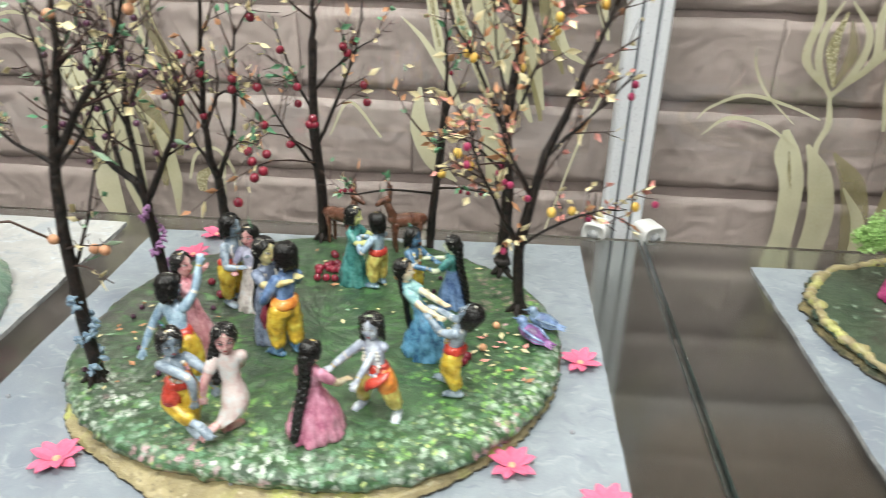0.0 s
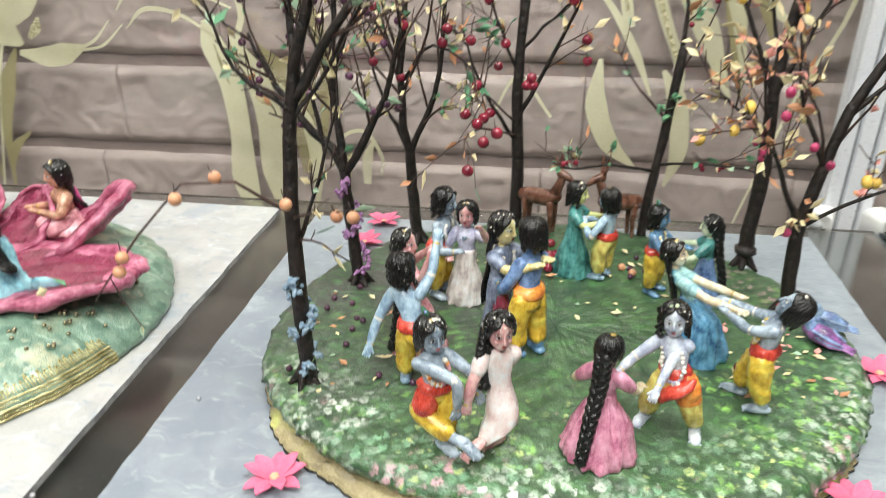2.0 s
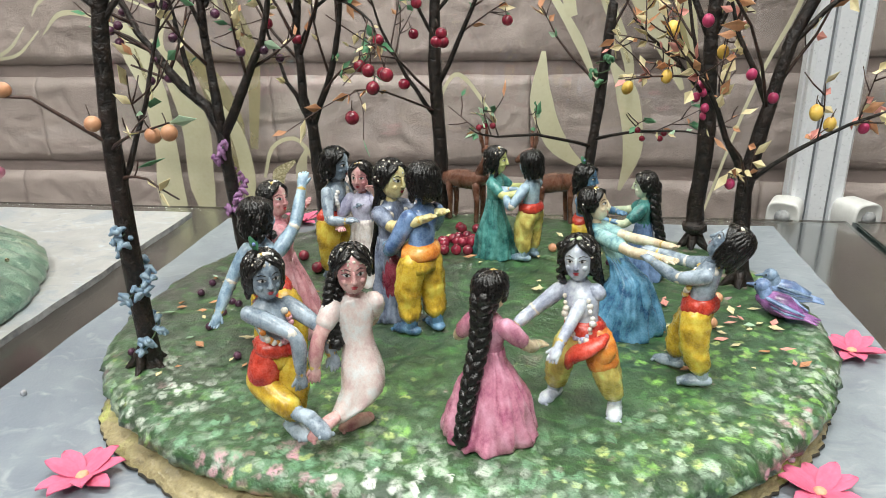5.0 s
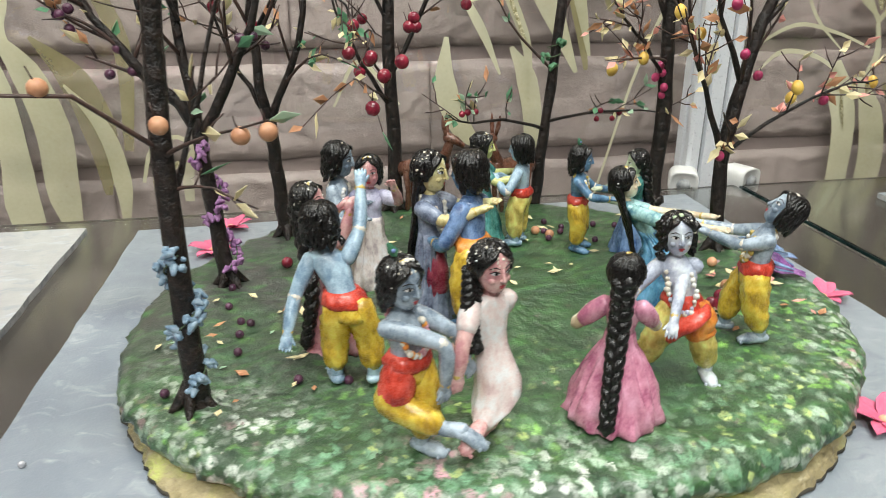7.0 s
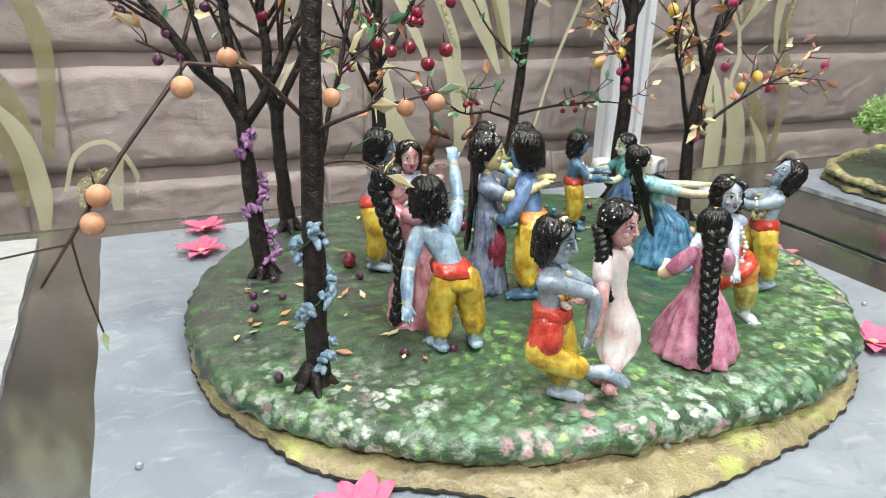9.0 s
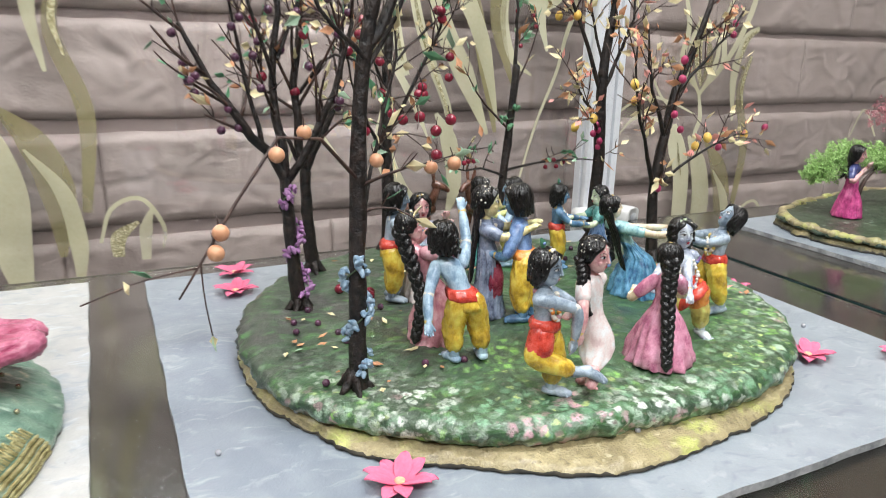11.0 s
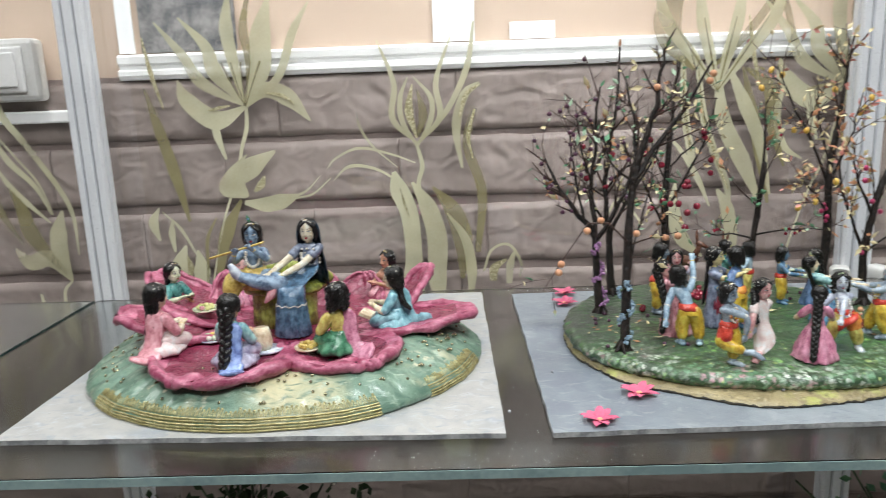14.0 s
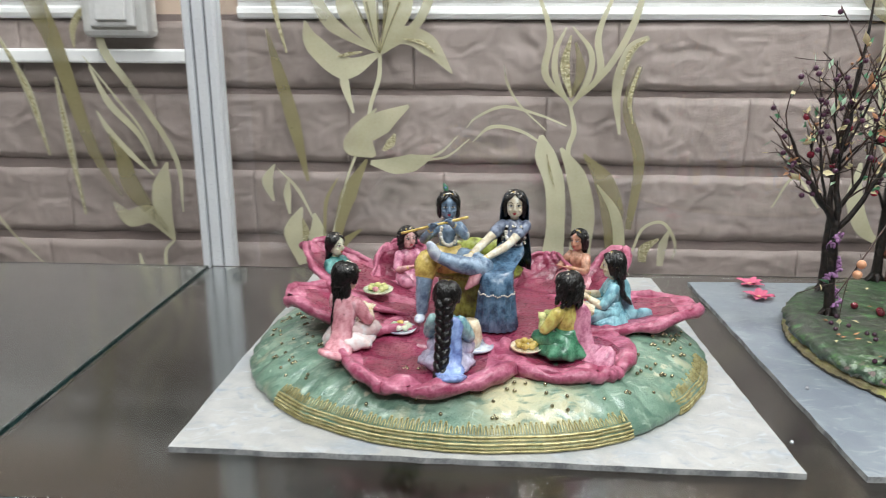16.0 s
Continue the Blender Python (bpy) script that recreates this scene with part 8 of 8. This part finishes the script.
thing("flute", "thin gold flute held across the mouth", "flute", pose(-0.5875, 0.3985, 0.1245), shape=Shape().tube([(-0.0255, 0, -0.007), (0.0255, 0, 0.007)], [0.0011, 0.0011], "gilt", 8))
for x, y, face, h, skin, top, low, scarf, hair in (
        (-0.650, 0.356, 60, 0.096, "skin_cream", "rose", "pearl_white", "rose", "long"), (-0.684, 0.470, -30, 0.084, "skin_mint", "teal", "clay_brown", None, "long"),
        (-0.572, 0.324, 80, 0.093, "skin_tan", "sea", "lilac", "royal", "braid"), (-0.486, 0.352, 130, 0.094, "skin_lime", "pale_yellow", "green", "pink", "curls"),
        (-0.444, 0.418, 175, 0.090, "skin_cream", "sky", "sky", "sky", "mane"), (-0.462, 0.512, -130, 0.082, "skin_tan", "skin_tan", "rose", "magenta", "mane"),
        (-0.622, 0.502, -60, 0.084, "skin_rose", "pink", "pink", None, "curls")):
    tx, ty = x + 0.020 * math.cos(radians(face)), y + 0.020 * math.sin(radians(face))
    rx, ry = 0.006 * math.sin(radians(face)), -0.006 * math.cos(radians(face))
    doll("kneeling clay woman in %s on the lotus" % {"rose": "rose and white", "teal": "teal", "sea": "blue and lilac", "pale_yellow": "yellow, green and pink", "sky": "sky-blue", "skin_tan": "brown and magenta", "pink": "pink"}[top],
         x, y, face, h, skin, top, low, dress=0.017, hair=hair, palms=((tx + rx, ty + ry, FLOOR + 0.022), (tx - rx, ty - ry, FLOOR + 0.022)), seated=0.026, z=FLOOR, crown="gilt", flecks=10, scarf=scarf)


def dish(x, y, z, r, mat, food, label):
    ob = thing("dish", label, "dish", pose(x, y, z), "offering dishes")
    part("plate", Shape().loft([(0, 0, 0, r * 0.6, r * 0.6), (0, 0, 0.0012, r * 0.95, r * 0.95), (0, 0, 0.003, r, r), (0, 0, 0.0024, r * 0.9, r * 0.9), (0, 0, 0.0016, r * 0.4, r * 0.4)], mat, 24), ob)
    q = random.Random(int(x * 1e4))
    for i in range(7):
        t = i * 0.9
        part("sweet", Shape().ball((r * 0.5 * math.cos(t), r * 0.5 * math.sin(t), 0.0045), (0.0030, 0.0026, 0.0024), q.choice(food), 8, rough=0.15), ob)


dish(-0.640, 0.440, FLOOR + 0.012, 0.013, "skin_mint", ["skin_lime", "gilt", "rose"], "pale green clay dish heaped with sweets")
dish(-0.612, 0.380, FLOOR + 0.001, 0.012, "skin_pale_blue", ["skin_mint", "gilt", "bead_white"], "pale blue clay dish with small sweets")
dish(-0.515, 0.352, FLOOR + 0.0015, 0.012, "skin_cream", ["gilt"], "flat tan clay dish with sweets")
dish(-0.655, 0.425, FLOOR + 0.001, 0.013, "skin_tan", ["gilt", "bead_white"], "brown clay dish with sweets")
drum = thing("hand_drum", "tan clay hand drum standing on the lotus", "drum", pose(-0.557, 0.356, FLOOR))
part("shell", Shape().loft([(0, 0, 0, 0.0075, 0.0075), (0, 0, 0.008, 0.0095, 0.0095), (0, 0, 0.016, 0.008, 0.008), (0, 0, 0.021, 0.0065, 0.0065)], "skin_cream", 20, rough=0.05), drum)
part("base_disc", Shape().loft([(0, 0, 0, 0.018, 0.014), (0, 0, 0.0016, 0.018, 0.014)], "skin_pale_blue", 24), drum, "pale blue clay disc")
book = thing("book", "cream clay book held by a kneeling figure", "book", pose(-0.468, 0.392, FLOOR + 0.019, 20, 0, 80))
part("pages", Shape().box((-0.008, -0.006, 0), (0.008, 0.006, 0.004), "skin_cream", 0.001), book)
thing("lotus_bud", "pink clay lotus bud held beside the gown", "flower bud", pose(-0.5555, 0.390, 0.0835), shape=Shape().tube([(-0.006, 0, -0.007), (0, 0, 0), (0.006, 0, 0.008)], [0.0015, 0.0048, 0.001], "rose", 12))

# ---- garden island in the next bay ----
GARDEN = (0.480, 0.540, 0.188, 0.150)
garden = island("garden_island", "dark green garden diorama with a rugged gold edge", *GARDEN, 0.0135, 0.0120, "isle_dark", 6.0, 0.0060, garden_edge, garden_rim, "rim_bronze")
GZ = TOP + 0.0125
kerb = []
for i in range(10):
    u = 2 * math.pi * i / 10 - math.pi / 2
    ring = []
    for j in range(360):
        t = 2 * math.pi * j / 360
        d = Vector((math.cos(t), math.sin(t), 0))
        fat = 0.45 + 0.9 * abs(noise.noise(d * 7)) + 0.8 * abs(noise.noise(d * 19 + Vector((0, 0, 3)))) + 0.12 * noise.noise(d * 60 + Vector((0, 0, u)))
        w = garden_edge(t) * (0.990 + 0.030 * noise.noise(d * 10)) + 0.0062 * fat * math.cos(u) / GARDEN[2]
        ring.append((GARDEN[2] * w * d.x, GARDEN[3] * w * d.y, 0.0108 + 0.0044 * fat * math.sin(u)))
    kerb.append(ring)
part("gilded_edge", Shape().rings(kerb, "rim_gold"), garden, "lumpy pale gold edge round the green top")
for x, y, face, h, skin, top, low, sash in ((0.360, 0.586, -60, 0.074, "skin_rose", "navy", "magenta", None), (0.364, 0.523, 10, 0.066, "skin_cream", "skin_cream", "sea", None),
                                            (0.390, 0.513, -70, 0.064, "skin_tan", "crimson", "crimson", None), (0.384, 0.476, -40, 0.070, "skin_rose", "white", "lilac", None)):
    doll("small clay woman in %s dress in the garden" % {"magenta": "a navy and pink", "sea": "a teal and yellow", "crimson": "a crimson", "lilac": "a white"}[low], x, y, face, h, skin, top, low, dress=0.014, hair="mane", z=GZ + 0.001, apron="gilt" if low == "sea" else None,
         palms=((x - 0.004, y - 0.012, GZ + 0.05), (x + 0.010, y - 0.008, GZ + 0.055)))


def clump_tree(label, x, y, z, stems, clumps, mat, grain, count, seed):
    q = random.Random(seed)
    ob = thing("toy_tree", label, "tree", pose(x, y, z), "garden trees")
    for pts, r in stems:
        line = curve_points(pts, 8)
        part("trunk", Shape().tube(line, [r * (1 - 0.6 * i / 8) for i in range(8)], "bark_red", 7, rough=0.2), ob)
    for cx, cy, cz, rx, ry, rz in clumps:
        s = Shape()
        for _ in range(count):
            d = Vector([q.gauss(0, 1) for _ in range(3)]).normalized() * q.random() ** 0.4 * q.uniform(0.85, 1.15)
            c = Vector((cx + d.x * rx, cy + d.y * ry, cz + d.z * rz))
            for _ in range(12):
                # a tuft of small curled flakes
                out = Vector([q.gauss(0, 1) for _ in range(3)]).normalized()
                w = out.orthogonal().normalized()
                w = (w * math.cos(q.uniform(0, 6.28)) + out.cross(w) * math.sin(q.uniform(0, 6.28))).normalized() * grain * q.uniform(0.25, 0.5)
                a, e = c + out * grain * 0.3, c + out * grain * q.uniform(1.0, 2.2)
                m = (a + e) / 2 + out.cross(w) * 0.3
                s.add([a, m + w, e, m - w], [[0, 1, 2], [0, 2, 3]], mat, False)
        part("crown", s, ob, kind="stuff")


clump_tree("toy tree with bright green moss crown", 0.402, 0.612, GZ - 0.001, [([(0, 0, 0), (-0.006, 0, 0.025), (-0.03, 0, 0.05)], 0.003), ([(0.004, 0, 0), (0.012, 0, 0.03), (0.035, 0, 0.05)], 0.003)],
           [(-0.045, 0.0, 0.052, 0.030, 0.022, 0.016), (-0.02, 0.0, 0.062, 0.026, 0.022, 0.016), (-0.062, 0, 0.044, 0.016, 0.016, 0.010), (0.036, 0.0, 0.058, 0.026, 0.022, 0.016), (0.055, 0, 0.050, 0.018, 0.018, 0.012)], "moss_green", 0.0022, 190, 3)
clump_tree("toy tree with dusty rose blossom", 0.475, 0.622, GZ - 0.001, [([(0.02, 0, 0), (0.02, 0, 0.05), (0.0, 0, 0.085), (-0.03, 0, 0.10)], 0.003), ([(0.02, 0, 0.045), (0.03, 0, 0.08), (0.035, 0, 0.10)], 0.002), ([(0.008, 0, 0.075), (0.002, -0.006, 0.100), (-0.002, -0.004, 0.122)], 0.0012), ([(-0.012, 0, 0.092), (-0.030, 0.006, 0.106), (-0.048, 0.004, 0.108)], 0.0011), ([(0.028, 0, 0.075), (0.044, -0.004, 0.095), (0.056, 0, 0.106)], 0.0011)],
           [(-0.03, 0, 0.100, 0.030, 0.020, 0.014), (0.0, 0, 0.112, 0.034, 0.022, 0.018), (0.04, 0, 0.102, 0.026, 0.02, 0.014)], "blossom_rose", 0.0021, 62, 4)
s = Shape()
s.loft([(0, 0, 0, 0.024, 0.022), (0.001, 0, 0.03, 0.019, 0.018), (0.002, 0, 0.09, 0.017, 0.016), (-0.002, 0, 0.15, 0.018, 0.016), (-0.004, 0, 0.185, 0.013, 0.012), (-0.006, 0, 0.192, 0.006, 0.006)], "clay_brown", 24, rough=0.16)
thing("tree_stump", "terracotta-brown clay tree stump in the garden", "tree stump", pose(0.530, 0.610, GZ - 0.001), shape=s)

# ---- plants on the lower shelf ----
LOW = -0.36


def leafy_plant(label, x, y, h, spread, count, mat, seed, white):
    q = random.Random(seed)
    ob = thing("potted_plant", label, "plant", pose(x, y, LOW + 0.0003), "lower shelf plants")
    part("pot", Shape().loft([(0, 0, 0, 0.045, 0.045), (0, 0, 0.06, 0.058, 0.058), (0, 0, 0.07, 0.060, 0.060), (0, 0, 0.064, 0.052, 0.052)], "clay_brown", 28), ob)
    leaves, dots = Shape(), Shape()
    for k in range(26):
        t, e = q.uniform(0, 6.28), q.uniform(0.2, 1.0)
        tip = Vector((spread * e * math.cos(t), spread * 0.6 * e * math.sin(t), h * q.uniform(0.75, 1.0)))
        line = curve_points([(0, 0, 0.06), (tip.x * 0.4, tip.y * 0.4, h * 0.55), tip], 8)
        part("stem", Shape().tube(line, [0.0012] * 8, "twig_green", 4, rounded=False), ob)
        for _ in range(count):
            p = line[q.randint(2, 7)] + Vector([q.gauss(0, 0.014) for _ in range(3)])
            p.z = min(p.z, h)
            d = Vector([q.gauss(0, 1) for _ in range(3)]).normalized()
            w = d.orthogonal().normalized() * 0.004
            l = d * q.uniform(0.008, 0.016)
            leaves.add([p, p + l * 0.5 + w, p + l, p + l * 0.5 - w], [[0, 1, 2, 3]], mat, False)
            if q.random() < white:
                dots.ball(tuple(p + l * 0.5), 0.002, "bead_white", 5)
    part("foliage", leaves, ob, kind="stuff")
    if white:
        part("blossom", dots, ob, "tiny white blossoms", "stuff")


leafy_plant("dark green leafy plant with tiny white blossoms", -0.60, 0.42, 0.25, 0.13, 26, "dark_foliage", 4, 0.08)
leafy_plant("sparse dark twiggy plant on the lower shelf", 0.10, 0.42, 0.24, 0.15, 7, "leaf_green", 6, 0.05)

# ---- bricks of the wall ----
BL, BH = 0.2616, 0.0890


def rough_brick(seed):
    """Split-face brick: flat-topped, with a broken craggy front and crisp upper and lower arrises."""
    nx, nz = 78, 28
    v, f = [], []
    for j in range(nz):
        for i in range(nx):
            x, z = -BL / 2 + BL * i / (nx - 1), -BH / 2 + BH * j / (nz - 1)
            e = min(1.0, 0.93 + 0.07 * min(i, nx - 1 - i), 0.35 + 0.28 * min(j, nz - 1 - j))
            p = Vector((x * 12, z * 17, seed))
            p = p + Vector((0.5 * noise.noise(p * 2.2), 0.5 * noise.noise(p * 2.2 + Vector((9, 0, 0))), 0))
            ridge = 1 - abs(noise.noise(p * 1.5)) * 2
            shelf = noise.noise(p * 0.8)
            shelf = math.floor(shelf * 4 + 0.35 * noise.noise(p * 4)) / 4
            y = -0.004 - 0.008 * e - e * (0.0011 * ridge + 0.0016 * shelf + 0.0014 * noise.noise(p * 1.9) + 0.0015 * noise.noise(p * 4.6) + 0.0012 * noise.noise(p * 9) + 0.0005 * max(0.0, noise.noise(p * 1.3 + Vector((5, 2, 0)))) * noise.noise(p * 30))
            v.append((x, y, z + 0.0018 * noise.noise(Vector((x * 26, seed, j * 0.2)))))
    for j in range(nz - 1):
        for i in range(nx - 1):
            a = j * nx + i
            f.append([a, a + 1, a + nx + 1, a + nx])
    o = len(v)
    rim = [i for i in range(nx)] + [j * nx + nx - 1 for j in range(1, nz)] + [(nz - 1) * nx + i for i in range(nx - 2, -1, -1)] + [j * nx for j in range(nz - 2, 0, -1)]
    v += [(v[a][0], 0.004, v[a][2]) for a in rim]
    n = len(rim)
    f += [[rim[k], o + k, o + (k + 1) % n, rim[(k + 1) % n]] for k in range(n)]
    s = Shape()
    s.add(v, f, "brick")
    return s.mesh("brick")


BRICKS = [rough_brick(k * 3.7) for k in range(7)]
rr = random.Random(12)
for row in range(9):
    zc = 0.154 + 0.1025 * (1 - row)
    off = (-0.510, -0.336, -0.47)[row % 3]
    for col in range(-7, 8):
        m = pose(off + 0.262 * col, BRICK_FACE + 0.012, zc, 0, 180 * rr.randint(0, 1), 0)
        if row == 0:
            m = pose(off + 0.262 * col, BRICK_FACE + 0.012, 0.2495) @ Matrix.Diagonal((1, 1, 0.96, 1))
        part("brick", rr.choice(BRICKS), back_wall, m=m)
